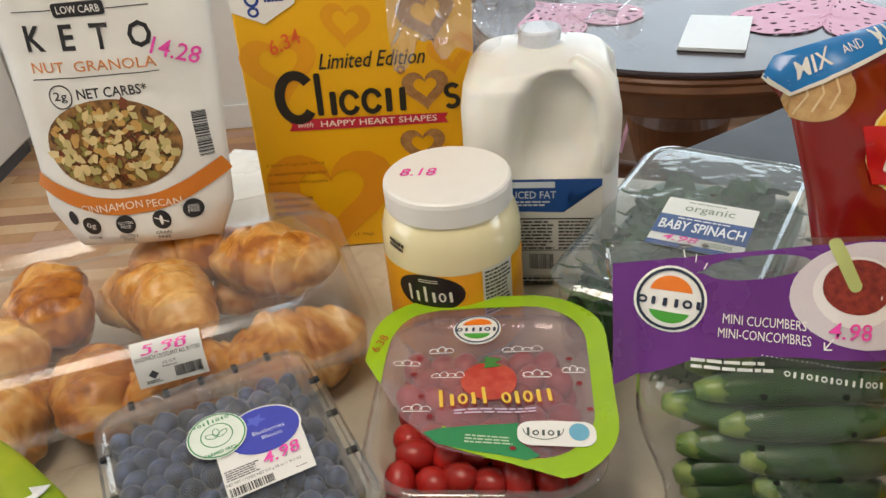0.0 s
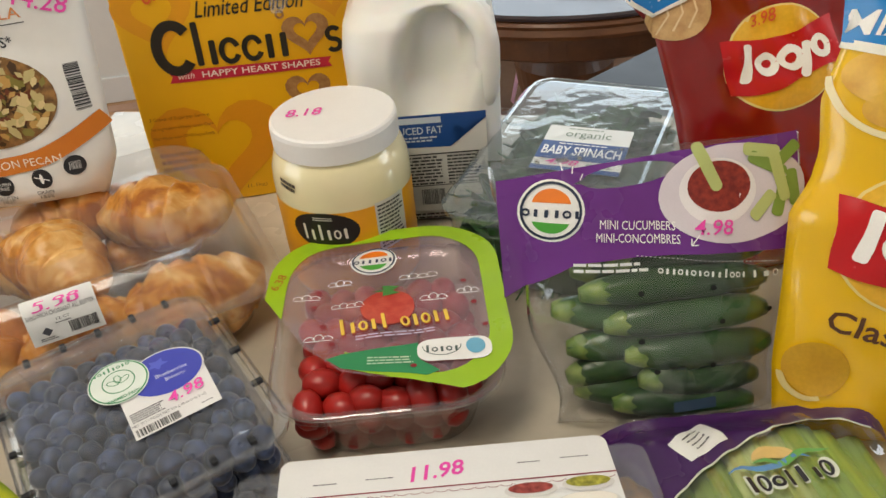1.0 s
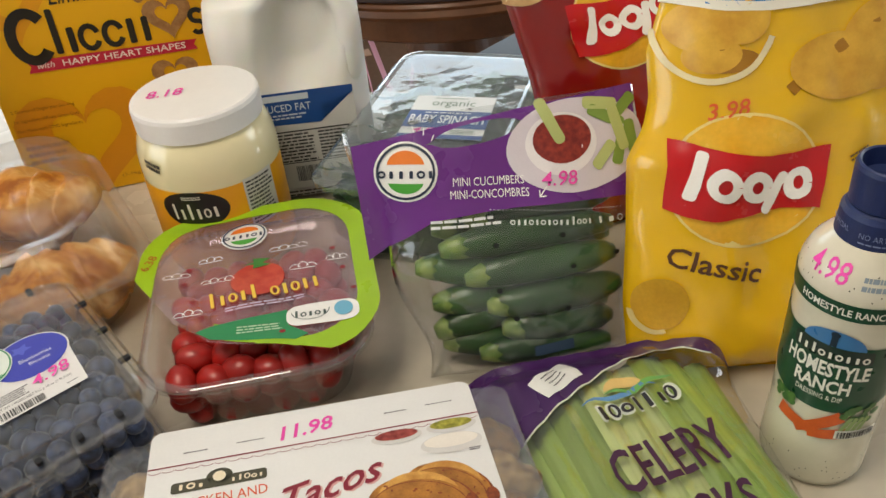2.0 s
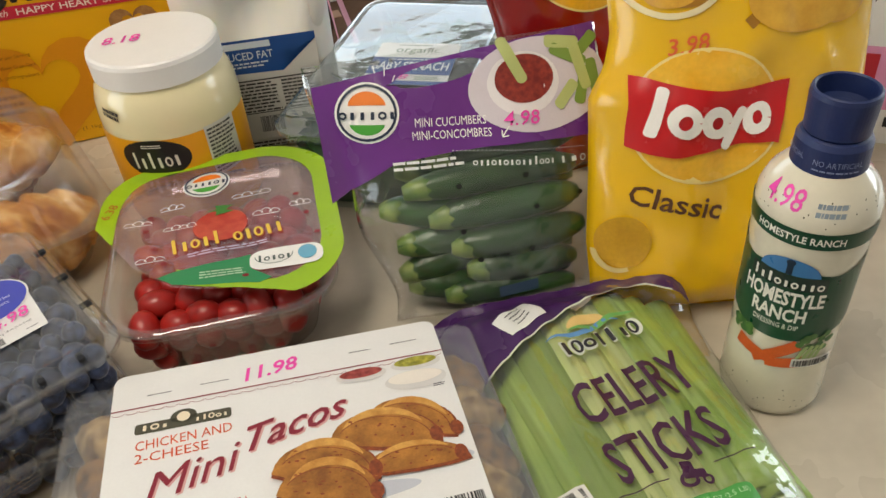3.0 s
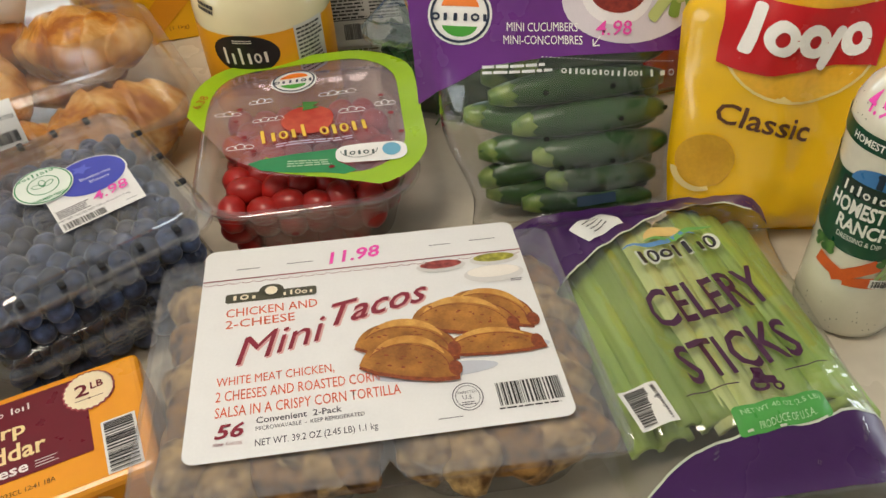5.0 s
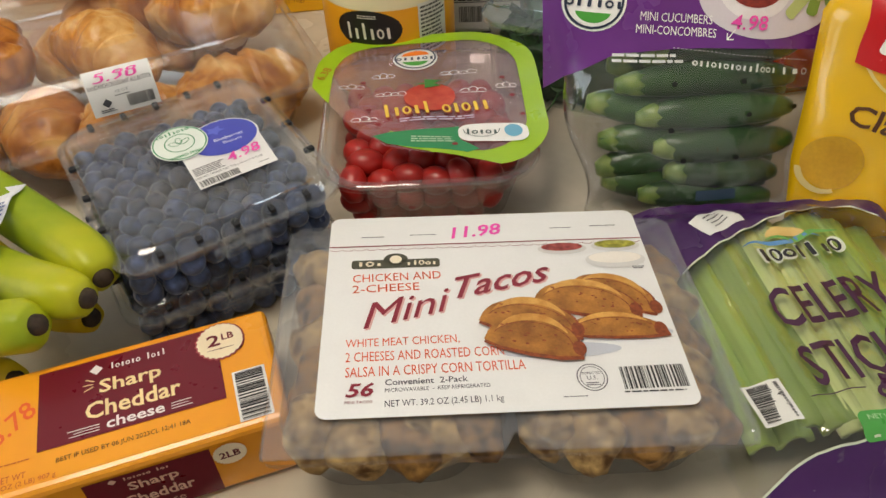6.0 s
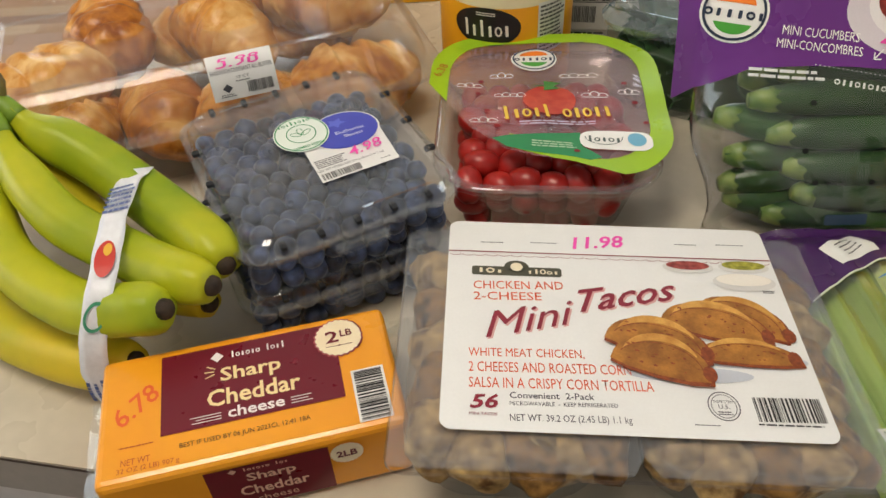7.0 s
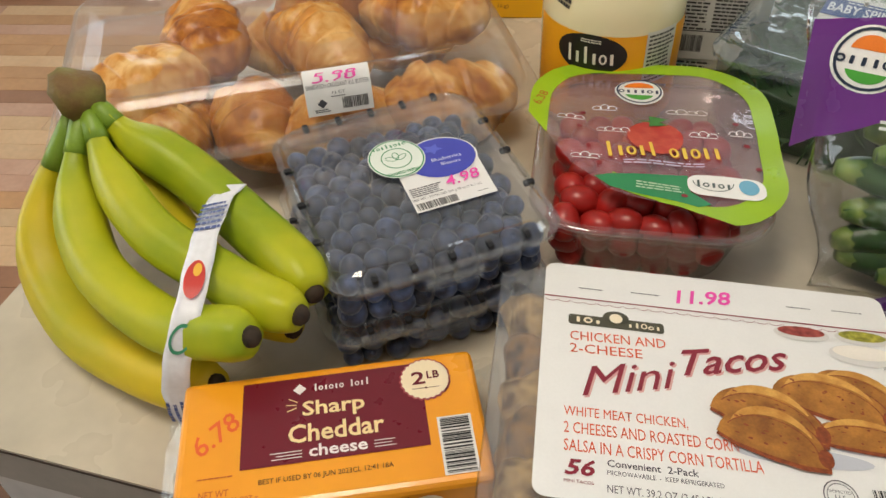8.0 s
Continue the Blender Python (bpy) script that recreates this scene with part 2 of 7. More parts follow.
def marks(spec, cx, cy, w, h, rot=0, thick=0.22):
    """Plain rounded strokes in the rhythm of a trade mark: I tall, i short, o ring, O tall ring, blank gap."""
    n = len(spec)
    step, out = w / n, []
    for k, c in enumerate(spec):
        x = cx - w / 2 + step * (k + 0.5)
        if c == "I":
            out.append(rrect(x, cy, step * 0.34, h, step * 0.1))
        elif c == "i":
            out.append(rrect(x, cy - h * 0.17, step * 0.36, h * 0.66, step * 0.1))
        elif c == "o":
            out.append(ring(x, cy - h * 0.17, step * 0.34, h * 0.25, step * thick, 18))
        elif c == "O":
            out.append(ring(x, cy, step * 0.36, h * 0.42, step * thick, 20))
        elif c == "-":
            out.append(rrect(x, cy, step * 0.8, h * 0.5, step * 0.1))
    return turned(out, cx, cy, rot)


def text_bars(cx, cy, w, h, rows, seed=1, rot=0, fill=0.5):
    """Small print that cannot be read: rows of plain bars."""
    rnd, out = random.Random(seed), []
    for k in range(rows):
        y = cy + h / 2 - h * (k + 0.5) / rows
        x, end = cx - w / 2, cx + w / 2 - w * rnd.uniform(0, 0.2)
        while x < end:
            l = min(end - x, w * rnd.uniform(0.06, 0.2))
            out.append(rect(x, y - h / rows * fill / 2, x + l, y + h / rows * fill / 2))
            x += l + w * 0.025
    return turned(out, cx, cy, rot)


def barcode(cx, cy, w, h, rot=0, seed=3):
    rnd, out, x = random.Random(seed), [], cx - w / 2
    unit = w / 95
    while x < cx + w / 2 - unit:
        b = unit * rnd.choice((1, 1, 2, 3))
        out.append(rect(x, cy - h / 2, min(x + b, cx + w / 2), cy + h / 2))
        x += b + unit * rnd.choice((1, 1, 2, 3))
    return turned(out, cx, cy, rot)


def flat(u, v):
    return Vector((u, v, 0)), Vector((0, 0, 1))


def front(y):
    return lambda u, v: (Vector((u, y, v)), Vector((0, -1, 0)))


def round_front(radius):
    def f(u, v):
        r = radius(v) if callable(radius) else radius
        a = u / r
        return Vector((r * math.sin(a), -r * math.cos(a), v)), Vector((math.sin(a), -math.cos(a), 0))
    return f


def printed(name, parent, material, shapes, surf=flat, off=0.0004, cut=0.0, label=""):
    """Shapes laid onto a surface as a thin layer of its own; a few large ones become a part each."""
    if 2 <= len(shapes) <= 9:
        made = [printed(name, parent, material, [s], surf, off, cut, label) for s in shapes]
        return made[0]
    bm = bmesh.new()
    for v, f in shapes:
        vs = [bm.verts.new((x, y, 0)) for x, y in v]
        for q in f:
            if len(set(q)) > 2:
                try:
                    bm.faces.new([vs[i] for i in q])
                except ValueError:
                    pass
    bmesh.ops.triangulate(bm, faces=[q for q in bm.faces if len(q.verts) > 4])
    if cut:
        for _ in range(6):
            es = [e for e in bm.edges if e.calc_length() > cut]
            if not es:
                break
            bmesh.ops.subdivide_edges(bm, edges=es, cuts=1)
            bmesh.ops.triangulate(bm, faces=[q for q in bm.faces if len(q.verts) > 4])
    bm.normal_update()
    for q in bm.faces:
        if q.normal.z < 0:
            q.normal_flip()
    for v in bm.verts:
        p, nrm = surf(v.co.x, v.co.y)
        v.co = p + nrm * off
    ob = part(name, bm, material, parent, label, smooth=True)
    return tagged(ob, kind="stuff" if len(shapes) > 9 else "")


class Pillow:
    """A filled bag: a front and a back sheet that meet at the edges. Local x across, z up, the front towards -y."""

    def __init__(self, left, right, height, thick, wrinkle=0.003, seed=0.0, flat_top=0.12, flat_bottom=0.03, shift=0.0):
        self.left, self.right, self.h, self.t = left, right, height, thick
        self.w, self.seed, self.ft, self.fb, self.shift = wrinkle, seed, flat_top, flat_bottom, shift

    def depth(self, u, v):
        l, r = self.left(v), self.right(v)
        s = max(-1.0, min(1.0, (u - (l + r) / 2) / ((r - l) / 2)))
        q = v / self.h
        vert = min(1.0, max(0.0, q / self.fb)) ** 0.5 if self.fb else 1.0
        vert *= min(1.0, max(0.0, (1 - q) / self.ft)) ** 0.6 if self.ft else 1.0
        d = self.t(q) * max(0.0, 1 - abs(s) ** 2.6) ** 0.7 * vert
        edge = max(0.0, 1 - abs(s) ** 6)
        n1 = noise.noise(Vector((u * 22, v * 22, self.seed)))
        n2 = noise.noise(Vector((u * 60 + v * 40, v * 30 - u * 20, self.seed + 5)))
        return d + edge * (self.w * n1 + 0.45 * self.w * n2)

    def at(self, u, v, sign=-1):
        return Vector((u, sign * self.depth(u, v) + self.shift * (v / self.h) ** 2, v))

    def front(self, u, v):
        e = 0.002
        a = self.at(u + e, v) - self.at(u - e, v)
        b = self.at(u, v + e) - self.at(u, v - e)
        return self.at(u, v), a.cross(b).normalized()

    def mesh(self, nu=36, nv=44):
        bm = bmesh.new()
        sheets = []
        for sign in (-1, 1):
            g = []
            for j in range(nv + 1):
                v = self.h * j / nv
                l, r = self.left(v), self.right(v)
                g.append([bm.verts.new(self.at(l + (r - l) * i / nu, v, sign)) for i in range(nu + 1)])
            sheets.append(g)
            for j in range(nv):
                for i in range(nu):
                    q = (g[j][i], g[j][i + 1], g[j + 1][i + 1], g[j + 1][i])
                    bm.faces.new(q if sign < 0 else q[::-1])
        bmesh.ops.remove_doubles(bm, verts=bm.verts, dist=0.0004)
        return bm


Z = 0.90  # height of the countertop

# surfaces used by several things
PLASTIC = clear("clear_plastic", haze=0.035, bump=0.12)
PLASTIC_THIN = clear("clear_film", haze=0.05, bump=0.5, bscale=45, rough=0.08)
PLASTIC_MILKY = clear("milky_plastic", tint=(0.93, 0.94, 0.96), haze=0.10, bump=0.1, hue=(0.66, 0.70, 0.80))
WHITE_PAPER = mat("white_paper", "#e8e7e5", 0.45, scale=60, amount=0.1, fine=0.03)
WHITE_PLASTIC = mat("white_plastic", "#eeebe6", 0.32, scale=30, amount=0.12, fine=0.03)
PINK = ink("#ef4fb0")
ORANGE_PEN = ink("#e8642c")
BLACK = ink("#1c1a1c")

# ---- room ----
WALL = mat("wall_paint", "#e9e6e0", 0.7, scale=3, amount=0.15, bump=0.1, bscale=300, fine=0.03)
WHITE_WOOD = mat("white_woodwork", "#ece9e4", 0.4, scale=5, amount=0.15, fine=0.03)
FLOOR_BASE = mat("floor_joint", "#6e4c33", 0.6)
PLANKS = [mat("plank_" + k, a, 0.34, second=b, scale=7, amount=0.6, fine=0.10, vary=0.10) for k, a, b in (
    ("pale", "#d9b48a", "#c99a6c"), ("mid", "#c69567", "#b07f54"), ("brown", "#a8795a", "#8d6248"), ("rose", "#c99f84", "#b58468"))]

X0, X1, Y0, Y1, H = -3.0, 3.2, -2.4, 3.35, 2.6
tagged(mesh_object("floor", box(X0, Y0, -0.05, X1, Y1, -0.004), FLOOR_BASE), "laminate floor of narrow mixed brown wood strips", "floor", kind="structure")
tagged(mesh_object("ceiling", box(X0, Y0, H, X1, Y1, H + 0.1), WALL), "plain white ceiling", "ceiling", kind="structure")
WY0, WY1, WX0, WX1 = 0.92, 2.32, -1.5, 2.3


def wall_with_hole(name, along, a0, a1, c0, c1, h0, h1, w0, w1, label):
    """A wall along x or y from a0 to a1, between c0 and c1, with one opening."""
    bm = bmesh.new()
    for p, q, z0, z1 in ((a0, h0, 0, H), (h1, a1, 0, H), (h0, h1, 0, w0), (h0, h1, w1, H)):
        if along == "x":
            box(p, c0, z0, q, c1, z1, bm=bm)
        else:
            box(c0, p, z0, c1, q, z1, bm=bm)
    return tagged(mesh_object(name, bm, WALL), label, "wall", kind="structure")


wall_with_hole("wall_north", "x", X0 - 0.15, X1 + 0.15, Y1, Y1 + 0.15, WX0, WX1, WY0, WY1, "white painted wall with a wide window")
wall_with_hole("wall_west", "y", Y0, Y1, X0 - 0.15, X0, -0.3, 1.7, 0.75, 2.25, "white painted wall with a window")
wall_with_hole("wall_east", "y", Y0, Y1, X1, X1 + 0.15, -0.3, 1.3, 0.85, 2.15, "white painted wall with a window")
tagged(mesh_object("wall_south", box(X0 - 0.15, Y0 - 0.15, 0, X1 + 0.15, Y0, H), WALL), "plain white painted wall", "wall", kind="structure")
GLASS = clear("window_glass", tint=(0.97, 0.98, 0.98), haze=0.0, bump=0.0, rough=0.01)


def window(name, along, a0, a1, c, z0, z1, n, out=-1):
    w = thing(name, Matrix(), "white framed window with clear panes", "window", kind="structure")
    def bar(p, q, s, t):
        part("window_frame", box(p, c + 0.02, s, q, c + 0.09, t, 0.004) if along == "x" else box(min(c + out * 0.09, c + out * 0.02), p, s, max(c + out * 0.09, c + out * 0.02), q, t, 0.004), WHITE_WOOD, w)
    bar(a0, a1, z0, z0 + 0.06)
    bar(a0, a1, z1 - 0.06, z1)
    for i in range(n + 1):
        x = a0 + (a1 - a0 - 0.06) * i / n
        bar(x, x + 0.06, z0 + 0.06, z1 - 0.06)
        if i < n:
            xe = a0 + (a1 - a0 - 0.06) * (i + 1) / n
            p = part("pane", box(x + 0.06, c + 0.05, z0 + 0.06, xe, c + 0.056, z1 - 0.06) if along == "x" else box(c + out * 0.053 - 0.003, x + 0.06, z0 + 0.06, c + out * 0.053 + 0.003, xe, z1 - 0.06), GLASS, w)
            p.visible_shadow = False


window("window_1", "x", WX0, WX1, Y1, WY0, WY1, 4)
window("window_2", "y", -0.3, 1.7, X0, 0.75, 2.25, 2)
window("window_3", "y", -0.3, 1.3, X1, 0.85, 2.15, 2, 1)
bm = box(X0, Y1 - 0.018, 0, X1, Y1, 0.11, 0.004)
tagged(mesh_object("baseboard", bm, WHITE_WOOD), "white painted baseboard along the wall", "baseboard", kind="structure")
GROUND = mat("outdoor_ground", "#75805a", 0.9, scale=0.3)
tagged(mesh_object("ground", box(-60, -60, -0.6, 60, 60, -0.5), GROUND), "grassy ground outside the windows", "ground", kind="structure")
lampf = thing("ceiling_lamp", pose(-0.35, 0.1, 2.6), "square flush ceiling lamp with a frosted cover", "ceiling lamp")
part("frame", box(-0.32, -0.32, -0.05, 0.32, 0.32, -0.002, 0.01), WHITE_WOOD, lampf)
GLOW = bpy.data.materials.new("lamp_glow")
GLOW.use_nodes = True
GLOW.node_tree.nodes["Principled BSDF"].inputs["Emission Color"].default_value = (1, 0.86, 0.66, 1)
GLOW.node_tree.nodes["Principled BSDF"].inputs["Emission Strength"].default_value = 9
part("diffuser", box(-0.28, -0.28, -0.075, 0.28, 0.28, -0.05, 0.01), GLOW, lampf, "glowing frosted cover")

# counter, turned by -11 degrees
CA = -11.5
COUNTER = mat("laminate", "#cdc3b0", 0.28, second="#aca391", scale=9, amount=0.75, fine=0.07, bump=0.03, bscale=400)
EDGE_BAND = mat("laminate_edge", "#a9a49c", 0.4, second="#8f8a84", scale=12)
SEAM = mat("dark_seam", "#3a2a20", 0.6)
cabinet_front = mat("cabinet_paint", "#dedbd8", 0.45, scale=6, amount=0.2)
counter = thing("counter", pose(-0.452, 0.262, 0, 0, 0, CA), "beige mottled laminate countertop with a dark edge line", "counter", kind="structure")
def counter_outline(e):
    return [(-e, -e), (1.75 + e, -e), (1.75 + e, 0.64 + e), (-e, 0.875 + e)]


part("countertop", slab(counter_outline(0), Z - 0.0025, Z), COUNTER, counter)
part("seam", slab(counter_outline(0.0006), Z - 0.0045, Z - 0.0027), SEAM, counter, "thin dark brown seam")
part("edge_band", slab(counter_outline(0.0003), Z - 0.042, Z - 0.0047), EDGE_BAND, counter, "grey laminate edge")
part("cabinet", slab([(0.015, 0.02), (1.72, 0.02), (1.72, 0.58), (0.015, 0.80)], 0.10, Z - 0.0425), cabinet_front, counter, "white painted base cabinet")
part("plinth", slab([(0.06, 0.08), (1.68, 0.08), (1.68, 0.54), (0.06, 0.76)], 0.0, 0.0995), SEAM, counter)

# round table with its cover, napkins and paper hearts
OAK = mat("oak", "#74492a", 0.35, second="#532f18", scale=14, amount=0.7, fine=0.15)
TOP = mat("dark_table_top", "#45393a", 0.24, second="#382d2d", scale=10, amount=0.5)
table = thing("round_table", pose(0.69, 2.2, 0), "round oak pedestal table with a dark glossy top", "table")
part("tabletop", lathe([(0.560, 0.735), (0.574, 0.738), (0.576, 0.745), (0.570, 0.75)], 96), TOP, table, "dark glossy tabletop")
part("rim", lathe([(0.550, 0.690), (0.572, 0.694), (0.580, 0.705), (0.574, 0.718), (0.582, 0.728), (0.578, 0.7345)], 96), OAK, table)
part("apron", lathe([(0.47, 0.60), (0.475, 0.605), (0.475, 0.6895)], 72), OAK, table)
part("pedestal", lathe([(0.17, 0.09), (0.15, 0.16), (0.10, 0.22), (0.135, 0.34), (0.15, 0.42), (0.12, 0.5), (0.16, 0.54), (0.165, 0.5995)], 40), OAK, table)
for k in range(4):
    a = math.pi / 4 + k * math.pi / 2
    part("foot", tube([Vector((math.cos(a) * r, math.sin(a) * r, z)) for r, z in ((0.10, 0.16), (0.22, 0.15), (0.34, 0.09), (0.43, 0.035))], [0.055, 0.05, 0.042, 0.034], 10), OAK, table, smooth=True)
HEART = mat("pink_paper", "#eab6cc", 0.7, second="#e39fbd", scale=20)


def paper_heart(cx, cy, s, rz):
    """A lacy paper heart lying on the table."""
    bm = bmesh.new()
    n, m = 144, 15
    line = heart_line(0, 0, s, n)[:-1]
    c = bm.verts.new((0, 0, 0))
    rings = []
    for k in range(1, m + 1):
        f = k / m
        lace = [1 + (0.022 * abs(math.sin(i * math.pi / 6)) if k == m else 0) for i in range(n)]
        rings.append([bm.verts.new((x * f * w, y * f * w, 0.0012 * math.sin(i * 0.2 + f * 5))) for i, ((x, y), w) in enumerate(zip(line, lace))])
    for i in range(n):
        bm.faces.new((c, rings[0][i], rings[0][(i + 1) % n]))
    for k in range(m - 1):
        for i in range(n):
            if (k % 3 == 2 and 4 < k < m - 2 and (i + 2 * k) % 7 < 2) or (k == m - 3 and i % 4 == 0):
                continue
            bm.faces.new((rings[k][i], rings[k][(i + 1) % n], rings[k + 1][(i + 1) % n], rings[k + 1][i]))
    bm.normal_update()
    bmesh.ops.solidify(bm, geom=bm.faces[:], thickness=0.0012)
    ob = mesh_object("paper_heart", bm, HEART)
    ob.matrix_basis = pose(cx, cy, 0.7538, 0, 0, rz)
    tagged(ob, "pink lacy paper heart placemat on the round table", "placemat", "paper hearts on the table")


paper_heart(0.945, 1.925, 0.42, 150)
paper_heart(0.365, 2.09, 0.34, 205)
paper_heart(0.72, 2.50, 0.38, 10)
nap = thing("napkin_stack", pose(0.664, 1.868, 0.752, 0, 0, -22), "stack of folded white paper napkins on the table", "napkins")
for k in range(4):
    part("napkin", box(-0.071 + 0.001 * k, -0.120, 0.002 * k, 0.071 + 0.0015 * k, 0.120, 0.002 * k + 0.0017, 0.0008), WHITE_PAPER, nap)
DARK_TOP = mat("dark_grey_top", "#1b1a1e", 0.42, second="#151418", scale=10, spec=0.3)
side = thing("side_table", pose(0.98, 1.560, 0, 0, 0, 32), "low side table with a glossy dark grey top", "side table")
part("tabletop", box(-0.62, -0.32, 0.70, 0.6, 0.1, 0.725, 0.006), DARK_TOP, side)
for x in (-0.57, 0.55):
    for y in (-0.27, 0.05):
        part("leg", box(x - 0.02, y - 0.02, 0, x + 0.02, y + 0.02, 0.6995, 0.004), OAK, side)
DARK_WOOD = mat("dark_chair_wood", "#4a2f22", 0.4, second="#38221a", scale=15)
chair = thing("dining_chair", pose(0.30, 2.95, 0, 0, 0, 165), "dark wooden dining chair beside the round table", "chair")
part("seat", box(-0.2, -0.2, 0.43, 0.2, 0.2, 0.46, 0.01), DARK_WOOD, chair)
for x in (-0.17, 0.17):
    for y in (-0.17, 0.17):
        part("leg", tube([Vector((x, y, 0.0)), Vector((x, y, 0.2)), Vector((x, y, 0.4295))], [0.016, 0.02, 0.022], 10), DARK_WOOD, chair)
    part("back_post", tube([Vector((x, 0.18, 0.4605)), Vector((x, 0.21, 0.7)), Vector((x, 0.25, 0.95))], [0.018, 0.017, 0.015], 10), DARK_WOOD, chair)
for z in (0.62, 0.74, 0.87):
    part("back_slat", box(-0.155, 0.185 + (z - 0.46) * 0.12, z, 0.155, 0.205 + (z - 0.46) * 0.12, z + 0.06, 0.004), DARK_WOOD, chair)
white_cab = thing("white_appliance", pose(-2.15, 3.0, 0), "white household appliance standing by the wall", "appliance")
part("body", box(-0.34, -0.3, 0.06, 0.34, 0.3, 0.88, 0.012), WHITE_WOOD, white_cab)
part("plinth", box(-0.32, -0.27, 0.0, 0.32, 0.28, 0.0595), mat("grey_plinth", "#53565c", 0.5), white_cab)

# ---- tray of tacos ----
TACO = mat("taco_shell", "#a87b3c", 0.5, second="#3f2609", scale=105, amount=1.0, fine=0.2, bump=0.6, bscale=120)
TACO_PALE = mat("taco_filling", "#c7a468", 0.5, second="#5a3a14", scale=95, amount=1.0, fine=0.2, bump=0.6, bscale=110)
taco_pack = thing("taco_tray", pose(0.077, 0.253, 0.9645, -3.3, 2.7, -4), "clear two-compartment plastic tray of mini tacos with a white label", "food tray")
bm = bmesh.new()
for cx in (-0.064, 0.066):
    loft([(0.046, 0.072, 0.03, -0.0575), (0.052, 0.078, 0.03, -0.05), (0.060, 0.089, 0.022, -0.001)], True, False, 6, bm, ox=cx)
part("tray_body", bm, PLASTIC_THIN, taco_pack, smooth=True)
bm = bmesh.new()
flange = [(-0.131, -0.095), (-0.004, -0.095), (0.003, -0.083), (0.010, -0.095), (0.130, -0.098), (0.133, -0.09), (0.131, 0.092), (0.124, 0.097), (-0.124, 0.098), (-0.133, 0.09)]
slab(flange, -0.0008, 0.0008, bm)
part("lid", bm, clear("taco_lid_plastic", tint=(0.96, 0.965, 0.975), haze=0.045, bump=0.6, bscale=26, gloss=1.1, rough=0.14, hue=(0.78, 0.80, 0.85)), taco_pack, "milky clear plastic lid sheet")
bm = loft([(0.1315, 0.096, 0.008, -0.006), (0.1325, 0.097, 0.008, -0.0012)], False, False, 3)
part("lid_rim", bm, PLASTIC_MILKY, taco_pack)
LT = 0.0022
taco_label = printed("label", taco_pack, WHITE_PAPER, [rrect(0.0015, 0.0166, 0.2125, 0.177, 0.007)], off=LT, label="white printed paper label")
L2 = LT + 0.0003
RED_BROWN, ORANGE_TXT = ink("#8a1f33"), ink("#dc5a30")
sh = [rect(-0.1045, 0.0728, 0.1078, 0.0738)]
for k in range(26):
    sh.append(ring(-0.10 + 0.0081 * k, 0.0705, 0.0036, 0.0016, 0.0004, 8, 180, 360))
printed("border_line", taco_label, RED_BROWN, sh, off=L2)
printed("logo", taco_label, ink("#4c4a3a"), [rrect(-0.060, 0.0545, 0.058, 0.0085, 0.002), ell(-0.06, 0.059, 0.008, 0.006)], off=L2, label="dark oval trade mark")
printed("logo_detail", taco_label, ink("#e9dcc0"), marks("IOi", -0.077, 0.0545, 0.018, 0.0045) + marks("iIOoi", -0.043, 0.0545, 0.021, 0.0045) + [ell(-0.06, 0.0585, 0.004, 0.004)], off=L2 + 0.0003)
sh = words("CHICKEN AND", -0.0593, 0.0415, 0.0569, 0.0075, 1.5) + words("2-CHEESE", -0.0663, 0.0312, 0.0425, 0.0072, 1.5)
sh += words("WHITE MEAT CHICKEN,", -0.0563, -0.0165, 0.0672, 0.0075, 1) + words("2 CHEESES AND ROASTED CORN", -0.0434, -0.027, 0.0923, 0.0075, 0.8) + words("SALSA IN A CRISPY CORN TORTILLA", -0.0377, -0.0385, 0.1031, 0.0075, 0.8)
printed("lettering", taco_label, ORANGE_TXT, sh, off=L2)
sh = words("Mini", -0.0535, 0.0125, 0.060, 0.0205, 15, 0.5, 0.0) + words("Tacos", 0.0080, 0.0355, 0.066, 0.0195, 13, 0.6, 0.012) + words("56", -0.0807, -0.0525, 0.0160, 0.010, 2, 0.25, 0.025) + words("MINI TACOS", -0.0811, -0.0612, 0.0152, 0.002)
printed("title_shadow", taco_label, ink("#d9a9a4"), [([(x + 0.0011, y - 0.0010) for x, y in v], f) for v, f in sh[:2]], off=L2)
printed("title", taco_label, RED_BROWN, sh, off=L2 + 0.0002)
GREYTXT = ink("#55505a")
sh = words("Convenient  2-Pack", -0.0432, -0.0472, 0.0467, 0.0044, 1, 0, 0.01) + words("MICROWAVABLE  -  KEEP REFRIGERATED", -0.0371, -0.0528, 0.059, 0.0028, 1) + words("NET WT. 39.2 OZ (2.45 LB) 1.1 kg", -0.0339, -0.063, 0.0656, 0.006, 1)
sh += [ring(0.0503, -0.0497, 0.0085, 0.0098, 0.0006), ring(0.0503, -0.0497, 0.0068, 0.008, 0.0004)] + words("INSPECTED", 0.0503, -0.0465, 0.011, 0.0018) + words("U.S.", 0.0503, -0.050, 0.006, 0.003) + text_bars(0.0503, -0.0545, 0.008, 0.003, 2, 5)
sh += text_bars(0.04, -0.063, 0.016, 0.0012, 1, 6) + text_bars(-0.075, 0.083, 0.016, 0.0016, 1, 8) + text_bars(-0.04, 0.084, 0.02, 0.0014, 1, 9) + text_bars(0.055, 0.087, 0.016, 0.0014, 1, 11) + text_bars(0.085, 0.088, 0.02, 0.0014, 1, 12) + text_bars(0.099, 0.043, 0.008, 0.003, 2, 13)
printed("small_print", taco_label, GREYTXT, sh, off=L2)
printed("barcode", taco_label, BLACK, barcode(0.0855, -0.0508, 0.037, 0.0165, 0.8) + text_bars(0.0848, -0.0612, 0.037, 0.002, 1, 7), off=L2)
